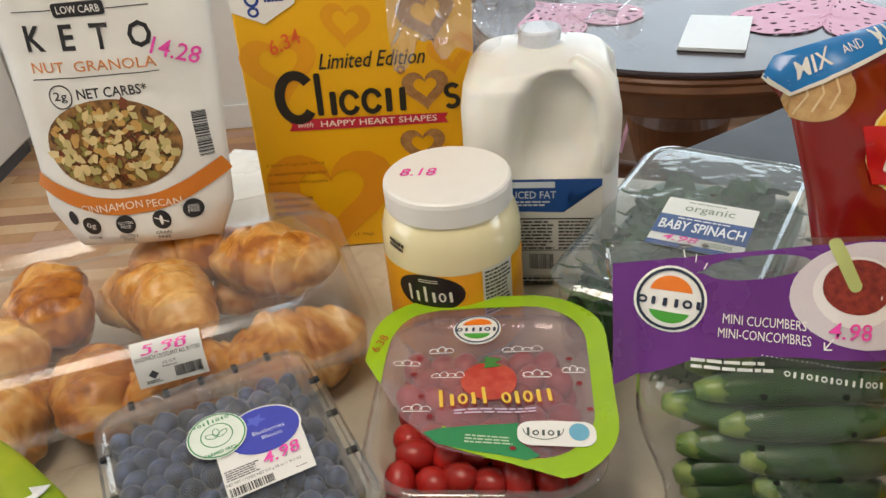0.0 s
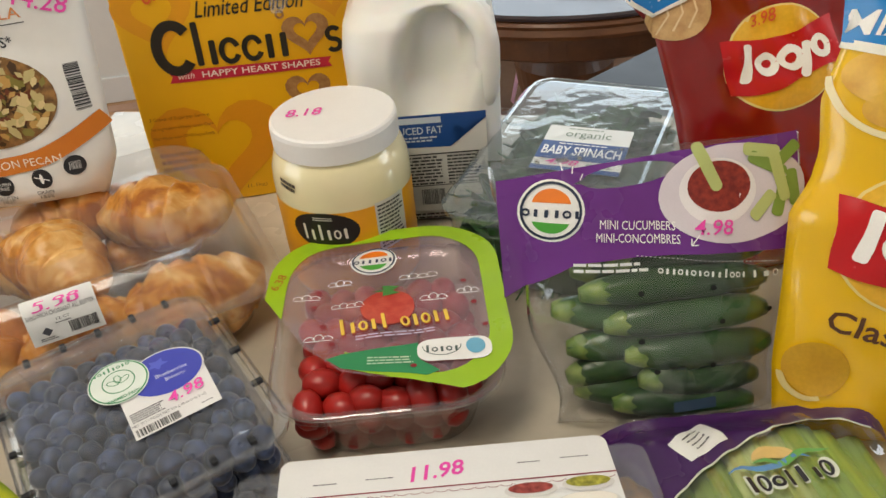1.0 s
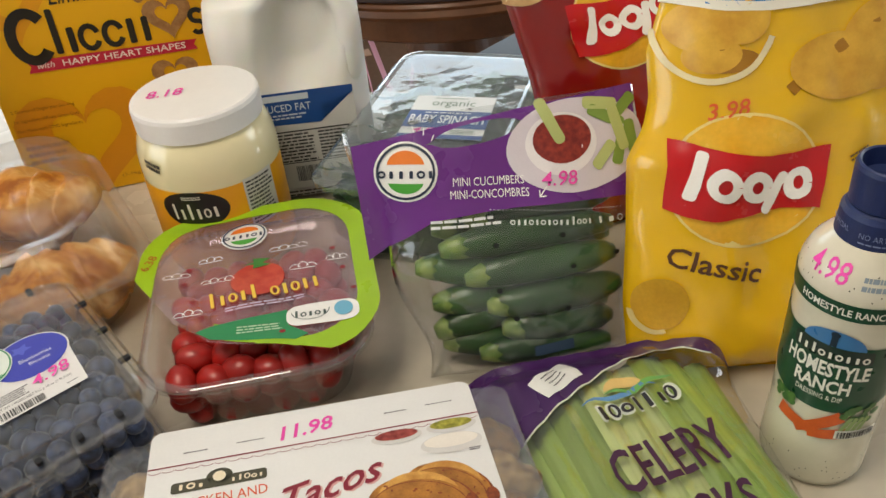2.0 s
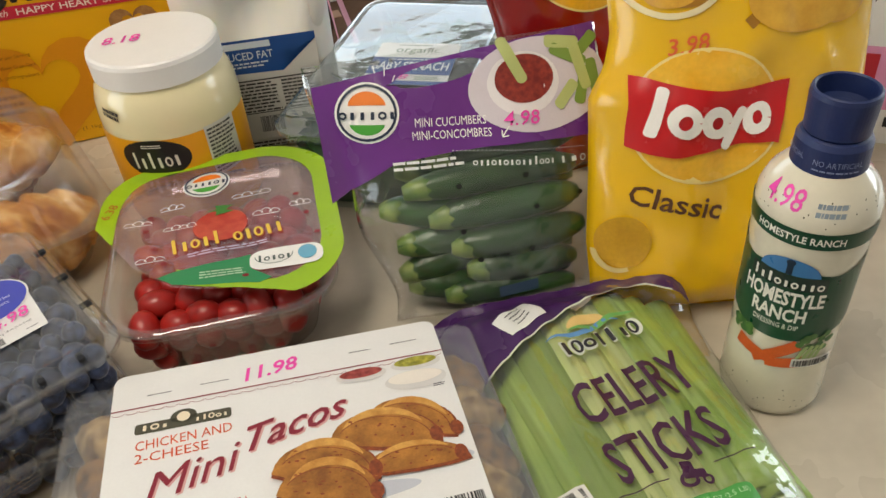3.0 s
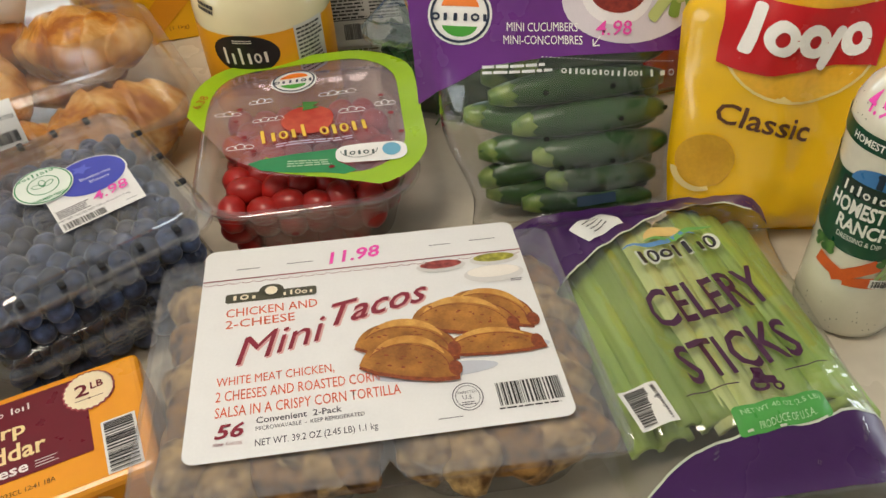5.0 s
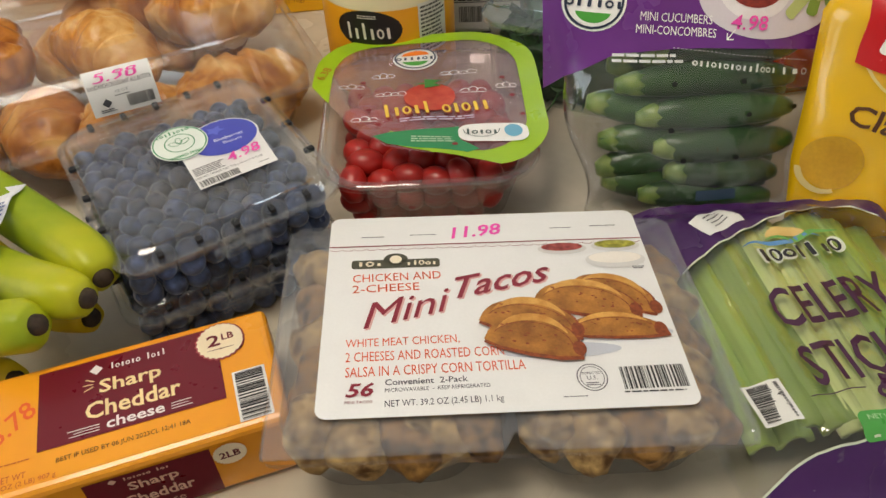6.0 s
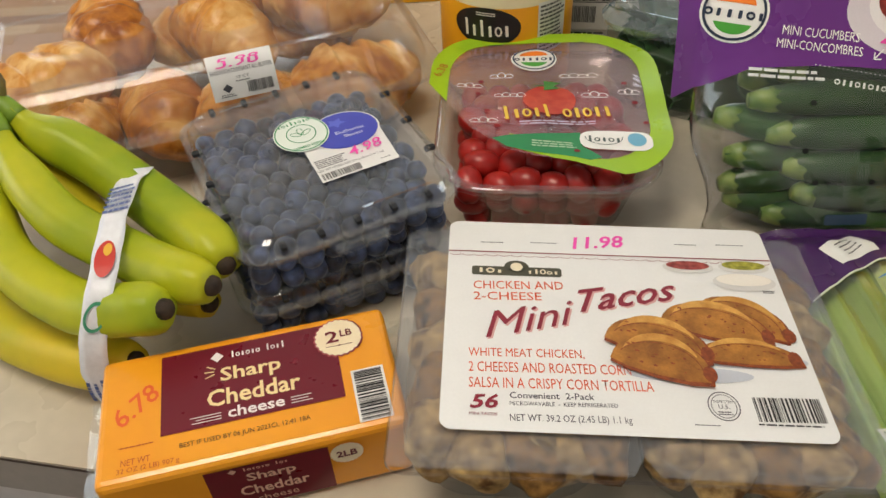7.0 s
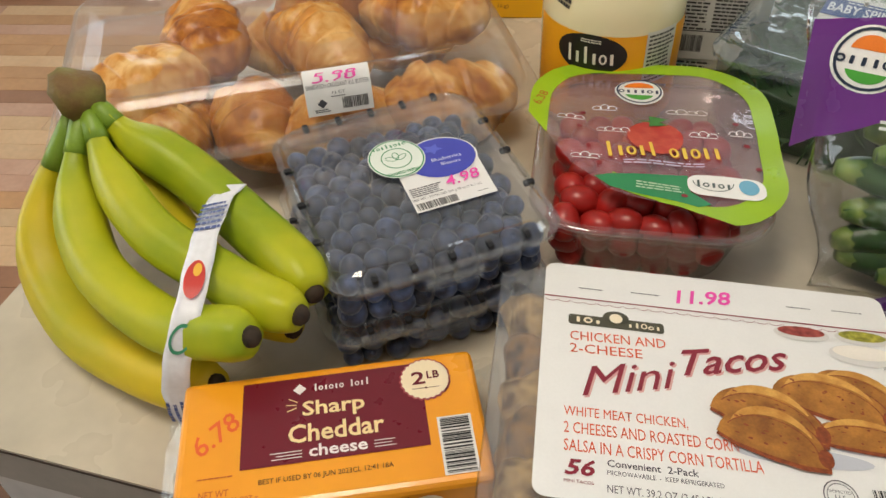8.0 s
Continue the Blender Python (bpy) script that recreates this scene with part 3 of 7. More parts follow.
printed("price", taco_label, PINK, words("11.98", -0.0046, 0.0865, 0.036, 0.0125, 6, 0.25, 0.02), off=L2, label="pink handwritten price 11.98")


def taco_shape(cx, cy, w, rot, h):
    pts = [(cx + w / 2 * math.cos(radians(a)) * (1 + 0.03 * math.sin(a)), cy - h / 2 + h * math.sin(radians(a)) ** 0.8 if a not in (0, 180) else cy - h / 2) for a in range(0, 181, 12)]
    pts += [(cx - w * 0.3, cy - h * 0.62), (cx, cy - h * 0.66), (cx + w * 0.3, cy - h * 0.62)]
    return turned([poly(pts)], cx, cy, rot)


PICT_TACO = mat("printed_taco", "#b87c30", 0.45, second="#7d4a18", scale=75, amount=0.9, fine=0.25)
PICT_LIGHT = mat("printed_taco_light", "#d9a552", 0.45, second="#b87c30", scale=110, amount=0.9, fine=0.2)
PICT_EDGE = mat("printed_taco_edge", "#96491f", 0.45, second="#6a2c14", scale=300, amount=0.9)
shade = [ell(0.036, -0.028, 0.036, 0.006), ell(0.074, -0.016, 0.032, 0.006)]
printed("picture_ground", taco_label, ink("#c3c6cf"), shade, off=L2)
for k, (cx, cy, w, rot, h) in enumerate(((0.0793, 0.0225, 0.056, -30, 0.022), (0.0596, 0.0165, 0.066, -14, 0.026), (0.0722, -0.009, 0.060, -3, 0.017), (0.0225, 0.001, 0.062, -16, 0.026), (0.0225, -0.0145, 0.058, -17, 0.027))):
    o = L2 + 0.0003 + 0.0003 * k
    printed("picture_edge", taco_label, PICT_EDGE, taco_shape(cx + 0.001, cy - 0.0012, w * 1.03, rot, h * 1.04), off=o)
    printed("picture_taco", taco_label, PICT_TACO, taco_shape(cx, cy, w, rot, h * 0.93), off=o + 0.00015)
    arc = [(cx + w * 0.43 * math.cos(radians(q)), cy - h * 0.42 + h * 0.72 * math.sin(radians(q))) for q in range(12, 172, 10)]
    lit = [(cx + w * 0.40 * math.cos(radians(q)), cy - h * 0.30 + h * 0.86 * math.sin(radians(q)) * 0.9) for q in range(35, 166, 10)]
    printed("picture_light", taco_label, PICT_LIGHT, turned([band(lit, [0.0008 + h * 0.20 * math.sin(math.pi * i / 13) for i in range(14)])], cx, cy, rot), off=o + 0.00018)
    rs_k = random.Random(40 + k)
    spots = [ell(cx + w * 0.36 * rs_k.uniform(-1, 1), cy + h * rs_k.uniform(-0.40, 0.22), rs_k.uniform(0.0005, 0.0016), rs_k.uniform(0.0004, 0.0009), 8) for _ in range(16)]
    printed("picture_spots", taco_label, PICT_EDGE, turned(spots, cx, cy, rot), off=o + 0.00021)
    printed("picture_fold", taco_label, PICT_EDGE, turned([band(arc, 0.0006)], cx, cy, rot), off=o + 0.0002)
    a = radians(rot)
    printed("picture_filling", taco_label, PICT_EDGE, [ell(cx + math.cos(a) * w * 0.44, cy + math.sin(a) * w * 0.44 - h * 0.25, 0.004, 0.006, 12)], off=o + 0.00025)
sh = [ell(0.0519, 0.0640, 0.0165, 0.0060), ell(0.0882, 0.0655, 0.0165, 0.0060), ell(0.0853, 0.0510, 0.020, 0.0085)]
printed("picture_bowl", taco_label, ink("#d9d6d2"), sh, off=L2 + 0.0003)
printed("picture_salsa", taco_label, mat("printed_salsa", "#7c2622", 0.4, second="#b4564a", scale=250, amount=0.9), [ell(0.0519, 0.0655, 0.014, 0.0042)], off=L2 + 0.0006)
printed("picture_guacamole", taco_label, mat("printed_guacamole", "#7c7a22", 0.4, second="#c3bc4a", scale=250, amount=0.9), [ell(0.0882, 0.067, 0.014, 0.0042)], off=L2 + 0.0006)
printed("picture_cream", taco_label, ink("#efe8dd"), [ell(0.0853, 0.053, 0.0175, 0.0058)], off=L2 + 0.0006)
TACO_POSE = taco_pack.matrix_basis.copy()
rnd = random.Random(4)
for k in range(22):
    col, j = (-0.064, 0.066)[k % 2], k // 2
    bm = bmesh.new()
    pts, rad = [], []
    for i in range(9):
        a = math.pi * i / 8
        pts.append(Vector((-0.028 * math.cos(a), 0, 0.012 * math.sin(a))))
        rad.append(0.006 + 0.010 * math.sin(a))
    tube(pts, rad, 12, None, bm)
    bmesh.ops.scale(bm, vec=(1, 0.75, 1.15), verts=bm.verts)
    for v in bm.verts:
        v.co += Vector((noise.noise(v.co * 80 + Vector((k, 0, 0))), noise.noise(v.co * 80 + Vector((0, k, 3))), noise.noise(v.co * 80 + Vector((5, 0, k))))) * 0.003
    ob = mesh_object("mini_taco", bm, TACO_PALE if rnd.random() < 0.6 else TACO, True)
    yy = -0.066 + 0.0132 * j
    ob.matrix_basis = TACO_POSE @ pose(col + rnd.uniform(-0.014, 0.014), yy, -0.0335 + rnd.uniform(-0.002, 0.001), rnd.uniform(-30, 30), rnd.uniform(-12, 12), rnd.uniform(-25, 25))
    tagged(ob, "golden folded mini taco in the plastic tray", "taco", "tacos in the tray")
RIM = [(-0.043, y) for y in (-0.06, -0.03, 0.0, 0.03, 0.06)] + [(0.043, y) for y in (-0.06, -0.03, 0.0, 0.03, 0.06)] + [(-0.02, -0.070), (0.006, -0.072), (0.028, -0.070), (-0.02, 0.068), (0.02, 0.068)]
for cx in (-0.064, 0.066):
    for k, (rx, ry) in enumerate(RIM):
        bm = ball(0.0275, 0.0195, 0.0185, 22, 14)
        for v in bm.verts:
            v.co *= 1 + 0.36 * noise.noise(v.co * 60 + Vector((cx * 90, k, 0))) + 0.07 * noise.noise(v.co * 190)
            v.co.z = min(v.co.z, 0.0155)
        ob = mesh_object("mini_taco", bm, TACO if k % 2 else TACO_PALE, True)
        ob.matrix_basis = TACO_POSE @ pose(cx + rx * 0.93, ry * 0.97, -0.0185, 0, 0, 90 + 37 * k if abs(rx) < 0.04 else 80 + 11 * k)
        tagged(ob, "golden folded mini taco in the plastic tray", "taco", "tacos in the tray")

# ---- block of cheese ----
CHEESE = mat("cheese_wrap", "#f2a223", 0.30, second="#e58f14", scale=14, amount=0.5, fine=0.03, coat=0.3)
cheese = thing("cheese_block", pose(-0.145, 0.237, Z, 0, 0, 12), "two pound block of orange cheddar in a printed wrapper", "cheese")
bm = box(-0.0875, -0.046, 0.0005, 0.0885, 0.046, 0.053, 0.005)
part("block", bm, CHEESE, cheese, smooth=False)
for sx in (-1, 1):
    bm = bmesh.new()
    g = []
    for i in range(5):
        row = []
        for j in range(13):
            y = -0.044 + 0.088 * j / 12
            x = sx * (0.0872 + 0.0045 * i)
            row.append(bm.verts.new((x, y + 0.002 * noise.noise(Vector((i, j, sx))), 0.028 + 0.006 * i / 4 * noise.noise(Vector((i * 0.7, j * 0.6, sx * 3))) + (0.010 * i / 4 if sx > 0 else -0.012 * i / 4))))
        g.append(row)
    for i in range(4):
        for j in range(12):
            bm.faces.new((g[i][j], g[i][j + 1], g[i + 1][j + 1], g[i + 1][j]))
    part("seal_flap", bm, PLASTIC_THIN, cheese, "clear crimped wrapper end", smooth=True)
CT = lambda u, v: (Vector((u, v, 0.053)), Vector((0, 0, 1)))
CF = lambda u, v: (Vector((u, -0.046, v)), Vector((0, -1, 0)))
MAROON, CREAM = ink("#6d1526", 0.3), ink("#f5e3c0", 0.3)
panel = printed("label_panel", cheese, MAROON, [rect(-0.051, -0.020, 0.0555, 0.0385)], CT)
def rosette(cx, cy, r):
    return [poly([(cx + r * (1 + 0.035 * math.cos(24 * math.radians(a))) * math.cos(math.radians(a)), cy + r * (1 + 0.035 * math.cos(24 * math.radians(a))) * math.sin(math.radians(a))) for a in range(0, 360, 4)])]
printed("rosette_edge", panel, ink("#b0555a", 0.3), rosette(0.0574, 0.0255, 0.0152), CT, 0.0007)
printed("rosette", panel, CREAM, rosette(0.0574, 0.0255, 0.0142), CT, 0.0010)
printed("rosette_text", panel, MAROON, words("2", 0.0535, 0.0265, 0.008, 0.0095, 0, 0, 0.02) + words("LB", 0.0625, 0.028, 0.0075, 0.0055, 0, 0, 0.02) + [rect(0.049, 0.0185, 0.0655, 0.0189), ell(0.0574, 0.0187, 0.0007, 0.0007, 8)], CT, 0.0013)
sh = [poly([(-0.0215, 0.0298), (-0.0175, 0.0338), (-0.0135, 0.0298), (-0.0175, 0.0258)])] + marks("Ioioio IoiI", 0.0075, 0.0300, 0.034, 0.0052)
sh += [rect(-0.0345 + 0.004 * 0, -0.0128, -0.0165, -0.0123), rect(-0.031, -0.0148, -0.0165, -0.0143), rect(-0.0335, -0.0168, -0.0165, -0.0163), rect(0.024, -0.0128, 0.036, -0.0123), rect(0.024, -0.0148, 0.034, -0.0143), rect(0.024, -0.0168, 0.0365, -0.0163)]
sh += words("cheese", 0.0038, -0.0135, 0.033, 0.0078, 0, 0, 0.02)
printed("white_print", panel, ink("#efe6e2", 0.3), sh, CT, 0.0007)
sh = words("Sharp", 0.0022, 0.0140, 0.0365, 0.0135, 0, 0, 0.02) + words("Cheddar", 0.0032, -0.0012, 0.055, 0.0125, 0, 0, 0.02)
for a in (20, 45, 70):
    sh += turned([rect(-0.0255, 0.018, -0.0195, 0.0187)], -0.015, 0.018, a - 50)
printed("title", panel, ink("#f3d9a0", 0.3), sh, CT, 0.0007)
printed("barcode_panel", cheese, ink("#e9e6e2", 0.3), [rect(0.0608, -0.0405, 0.0805, -0.0025)], CT)
printed("barcode", cheese, BLACK, barcode(0.0706, -0.0215, 0.036, 0.0165, 90), CT, 0.0007)
printed("date_stamp", cheese, ink("#4a3420", 0.3), words("BEST IF USED BY 06 JUN 2023CL 12:41 18A", -0.0034, -0.0295, 0.074, 0.0042, 0), CT)
printed("weight_print", cheese, ink("#c0562a", 0.3), words("NET WT", -0.0645, -0.0325, 0.016, 0.0042) + words("32 OZ (2 LB) 907 g", -0.0575, -0.038, 0.034, 0.0042) + text_bars(-0.064, -0.0225, 0.02, 0.0016, 1, 3), CT)
printed("price", cheese, ORANGE_PEN, words("6.78", -0.0655, 0.006, 0.030, 0.0135, 40, 0.2, 0.008), CT, label="orange handwritten price 6.78")
printed("front_panel", cheese, MAROON, [rect(-0.03, 0.004, 0.040, 0.046)], CF)
printed("front_print", cheese, ink("#e7bfa6", 0.3), words("Sharp", 0.006, 0.033, 0.028, 0.010, 0, 0, 0.02) + words("Cheddar", 0.006, 0.021, 0.040, 0.0095, 0, 0, 0.02) + words("cheese", 0.006, 0.0105, 0.024, 0.006) + [poly([(-0.017, 0.0425), (-0.0145, 0.045), (-0.012, 0.0425), (-0.0145, 0.040)])] + marks("Ioioio Ioi", 0.004, 0.0425, 0.026, 0.003), CF, 0.0007)
printed("front_rosette", cheese, CREAM, rosette(0.050, 0.037, 0.0095), CF, 0.0010)
printed("front_rosette_text", cheese, MAROON, words("2LB", 0.050, 0.037, 0.012, 0.006, 0, 0, 0.02), CF, 0.0013)

# ---- blueberries ----
BERRY = mat("blueberry_skin", "#171c2d", 0.5, second="#4a5a80", scale=110, amount=0.8, fine=0.15, vary=0.55, bump=0.1)
BERRY.node_tree.nodes["Principled BSDF"].inputs["Sheen Weight"].default_value = 0.25
SHELL = clear("clamshell_plastic", tint=(0.96, 0.965, 0.97), haze=0.042, bump=0.2, bscale=30, hue=(0.62, 0.66, 0.74), gloss=1.6)
rnd = random.Random(11)
berry_bm = ball(0.0092, 0.0092, 0.0083, 14, 9, dent=1)
berry_me = bpy.data.meshes.new("blueberry")
berry_bm.to_mesh(berry_me)
berry_bm.free()
berry_me.polygons.foreach_set("use_smooth", [True] * len(berry_me.polygons))
berry_me.materials.append(BERRY)


def clamshell(m, label):
    c = thing("blueberry_clamshell", m, label, "fruit container", "blueberry containers")
    bm = loft([(0.064, 0.074, 0.016, 0.0005), (0.067, 0.077, 0.018, 0.006), (0.0735, 0.0835, 0.02, 0.034), (0.0805, 0.0905, 0.022, 0.0345), (0.081, 0.091, 0.022, 0.0375)], True, False, 6)
    part("base", bm, SHELL, c, smooth=False)
    bm = loft([(0.0815, 0.0915, 0.022, 0.033), (0.082, 0.092, 0.022, 0.0385), (0.077, 0.087, 0.02, 0.040), (0.0745, 0.0845, 0.02, 0.046), (0.072, 0.082, 0.02, 0.0475), (0.069, 0.079, 0.018, 0.0468)], False, True, 6)
    l = part("lid", bm, SHELL, c, smooth=False)
    slot_ink = ink("#15161c", 0.6)
    for k in range(5):
        x = -0.052 + 0.026 * k
        for y in (-0.0853, 0.0853):
            part("vent_slot", box(x - 0.0022, y - 0.004, 0.0408, x + 0.0022, y + 0.004, 0.0445, 0.001), slot_ink, l, "dark vent opening")
    for k in range(3):
        y = -0.040 + 0.040 * k
        for x in (-0.0755, 0.0755):
            part("vent_slot", box(x - 0.004, y - 0.0022, 0.0408, x + 0.004, y + 0.0022, 0.0445, 0.001), slot_ink, l, "dark vent opening")
    bm = bmesh.new()
    for i, (y, z) in enumerate(((-0.0922, 0.022), (-0.0927, 0.026), (-0.0932, 0.030))):
        box(-0.02, y, z, 0.02, y + 0.004, z + 0.0015, 0.0005, bm=bm)
    part("clasp", bm, SHELL, c)
    return c


low = clamshell(pose(-0.122, 0.420, Z, 0, 0, 24), "clear plastic clamshell of blueberries, the lower of a stack")
upper = clamshell(pose(-0.118, 0.423, Z + 0.0468, 0.6, -0.4, 25.5), "clear plastic clamshell of blueberries with a round blue and green sticker")
for cs, layers in ((low, ((0.0265, 1), (0.012, 2))), (upper, ((0.0365, 0), (0.024, 2), (0.011, 2)))):
    for z, only_edge in layers:
        row = 0
        y = -0.076
        while y < 0.077:
            x = -0.066 + (0.0068 if row % 2 else 0)
            while x < 0.067:
                edge = abs(x) > 0.044 or y < -0.050 or (only_edge == 1 and y > 0.064)
                if not only_edge or edge:
                    ob = new("blueberry", berry_me)
                    s = rnd.uniform(0.80, 1.14)
                    zz = min(z, 0.0430 - 0.0098 * s) if only_edge == 0 else z
                    ob.matrix_basis = cs.matrix_basis @ pose(x + rnd.uniform(-0.0018, 0.0018), y + rnd.uniform(-0.0018, 0.0018), zz + rnd.uniform(-0.0065, 0.0004), rnd.uniform(-75, 75), rnd.uniform(-75, 75), rnd.uniform(0, 360)) @ Matrix.Diagonal((s, s, s, 1))
                    tagged(ob, "dark blue blueberry with a pale bloom in the clamshell", "blueberry", "blueberries in the clamshells")
                x += 0.0158
            y += 0.0140
            row += 1
BT = lambda u, v: (Vector((u, v, 0.0470)), Vector((0, 0, 1)))
berry_sticker = printed("sticker", upper, WHITE_PAPER, [poly([(-0.0075, 0.0), (0.052, -0.004), (0.0495, -0.0455), (-0.0085, -0.0455)]), ], BT, 0.0012, label="white paper sticker")
printed("blue_disc_edge", berry_sticker, WHITE_PAPER, [ell(0.0272, 0.004, 0.0268, 0.0235)], BT, 0.0015)
printed("blue_disc", berry_sticker, ink("#3f48b4"), [ell(0.0272, 0.004, 0.0255, 0.0222)], BT, 0.0018, label="blue berry shaped print")
star = [(0.0245 + (0.008 if k % 2 else 0.0042) * math.cos(k * math.pi / 5 + 0.3), 0.0145 + (0.0062 if k % 2 else 0.0032) * math.sin(k * math.pi / 5 + 0.3)) for k in range(10)]
printed("blue_star", berry_sticker, ink("#5b66cc"), [poly(star)], BT, 0.0021)
printed("white_words", berry_sticker, ink("#dfe2f4"), words("Blueberries", 0.0305, 0.002, 0.022, 0.0038, -2) + words("Bleuets", 0.0315, -0.004, 0.014, 0.0034, -2), BT, 0.0021)
printed("green_seal", berry_sticker, ink("#e7efe6"), [ell(-0.0025, 0.0145, 0.0205, 0.0222)], BT, 0.0024, label="pale green round seal")
GREENP = ink("#2f8f5a")
sh = [ring(-0.0025, 0.0145, 0.0192, 0.0208, 0.0010), ring(-0.0025, 0.0145, 0.0108, 0.0112, 0.0008)] + marks("ioiIioio", -0.0035, 0.0300, 0.026, 0.0050) + words("FARMED FRESH", -0.0025, -0.0020, 0.023, 0.0030, 0, 0, 0.02)
for a in (90, 30, 150):
    sh += turned([ring(-0.0025, 0.0170, 0.0022, 0.0042, 0.0006, 12)], -0.0025, 0.0125, a - 90)
printed("green_print", berry_sticker, GREENP, sh, BT, 0.0027)
sh = words("NET WT / POIDS NET 510 g 18 oz (1 lb 2 oz)", 0.0175, -0.0335, 0.050, 0.0032) + text_bars(0.006, -0.0255, 0.024, 0.010, 5, 4) + text_bars(0.041, -0.0405, 0.008, 0.0014, 1, 4)
printed("small_print", berry_sticker, ink("#5a5860"), sh, BT, 0.0015)
printed("barcode", berry_sticker, BLACK, barcode(0.008, -0.0405, 0.029, 0.007), BT, 0.0015)
printed("price", berry_sticker, PINK, words("4.98", 0.0325, -0.0235, 0.026, 0.0105, 4, 0.25, 0.008), BT, 0.0030, label="pink handwritten price 4.98")

# ---- tub of tomatoes ----
TOM = mat("tomato_skin", "#a8201a", 0.38, second="#86140f", scale=40, amount=0.4, fine=0.04, vary=0.18, coat=0.1)
tub = thing("tomato_tub", pose(0.060, 0.487, Z, 0, 0, -5), "clear plastic tub of small red tomatoes with a green-edged film lid", "food tub")
bm = loft([(0.058, 0.066, 0.03, 0.0005), (0.063, 0.071, 0.032, 0.004), (0.074, 0.084, 0.038, 0.052), (0.078, 0.089, 0.04, 0.062), (0.085, 0.096, 0.042, 0.0635), (0.0855, 0.0965, 0.042, 0.0665)], True, False, 8)
TUBPL = clear("tub_plastic", tint=(0.92, 0.91, 0.91), haze=0.23, bump=0.3, bscale=40, gloss=1.1, hue=(0.62, 0.50, 0.47))
part("tub_body", bm, TUBPL, tub, smooth=True)
bm = loft([(0.0855, 0.0965, 0.042, 0.0605), (0.087, 0.098, 0.043, 0.064), (0.086, 0.097, 0.042, 0.0675), (0.080, 0.091, 0.04, 0.0672)], False, False, 8)
part("tub_rim", bm, SHELL, tub, smooth=True)
rnd = random.Random(5)
tom_me = []
for k in range(3):
    b = ball(0.0116, 0.0116, 0.0134 + 0.001 * k, 16, 10)
    me = bpy.data.meshes.new("grape_tomato")
    b.to_mesh(me)
    b.free()
    me.polygons.foreach_set("use_smooth", [True] * len(me.polygons))
    me.materials.append(TOM)
    tom_me.append(me)
for z, hx, hy in ((0.0125, 0.052, 0.060), (0.031, 0.058, 0.066), (0.0490, 0.059, 0.067)):
    y = -hy
    row = 0
    while y <= hy:
        x = -hx + (0.010 if row % 2 else 0)
        while x <= hx:
            if z > 0.04 or abs(x) > hx - 0.026 or y < -hy + 0.042:
                ob = new("grape_tomato", tom_me[rnd.randrange(3)])
                ob.matrix_basis = tub.matrix_basis @ pose(x + rnd.uniform(-0.002, 0.002), y + rnd.uniform(-0.002, 0.002), z + rnd.uniform(-0.002, 0.003), rnd.uniform(40, 140), rnd.uniform(-30, 30), rnd.uniform(0, 360))
                tagged(ob, "glossy red grape tomato in the tub", "tomato", "tomatoes in the tub")
            x += 0.0212
        y += 0.0198
        row += 1


def clip_line(pts, a, b):
    """The part of an outline to the left of the line from a to b."""
    out = []
    side_of = lambda p: (b[0] - a[0]) * (p[1] - a[1]) - (b[1] - a[1]) * (p[0] - a[0])
    for i, p in enumerate(pts):
        q = pts[(i + 1) % len(pts)]
        sp, sq = side_of(p), side_of(q)
        if sp >= 0:
            out.append(p)
        if sp * sq < 0:
            t = sp / (sp - sq)
            out.append((p[0] + (q[0] - p[0]) * t, p[1] + (q[1] - p[1]) * t))
    return out


def film_outline(s):
    return [(x * 1.0, y + 0.012) for x, y in rr_pts(0.095 * s, 0.103 * s, 0.055 * s, 8)]


def film(u, v):
    d = (u * u + v * v) / 0.012
    return Vector((u, v, 0.0745 + 0.003 * (1 - d) + 0.0025 * noise.noise(Vector((u * 25, v * 25, 2))) + (0.004 * max(0, -v - u) / 0.1))), Vector((0, 0, 1))


CUTS = (((-0.0985, 0.034), (-0.0585, -0.0365)), ((-0.0585, -0.0365), (-0.0315, -0.0645)), ((-0.0315, -0.0645), (0.042, -0.0855)))
LIME = mat("lime_film", "#9cc21e", 0.3, second="#8ab014", scale=30, amount=0.3, fine=0.03)
def clipped(pts):
    for a, b in CUTS:
        pts = clip_line(pts, a, b) if len(pts) > 2 else pts
    return pts


outer = clipped(film_outline(1.0))
LIDFILM = clear("lid_film", tint=(0.96, 0.91, 0.94), haze=0.19, bump=0.5, bscale=35, gloss=1.3, hue=(0.62, 0.42, 0.50))
printed("film_lid", tub, LIDFILM, [poly(outer)], film, 0.0, 0.012, "clear peeling film lid")
inner_full = film_outline(0.83)
bm_ring = []
of, nf = film_outline(1.0), inner_full
n_pts = len(of)
for i in range(n_pts):
    j = (i + 1) % n_pts
    quad = clipped([of[i], of[j], nf[j], nf[i]])
    if len(quad) > 2:
        bm_ring.append(poly(quad))
bm_ring.append(poly([(-0.0286, -0.0449), (-0.0256, -0.0635), (0.0309, -0.0830), (0.0439, -0.0820), (0.0408, -0.0750), (0.005, -0.066)]))
printed("green_border", tub, LIME, bm_ring, film, 0.0006, 0.012, "lime green film border")
printed("teal_panel", tub, ink("#2b8a55"), [poly([(-0.0416, -0.0530), (-0.0309, -0.0484), (0.0248, -0.0398), (0.0256, -0.0590), (0.0393, -0.0710), (0.030, -0.076), (-0.0307, -0.0630)])], film, 0.0009, 0.012, "green lower print")
WHITE_INK = ink("#f4f2ee")
sh = []
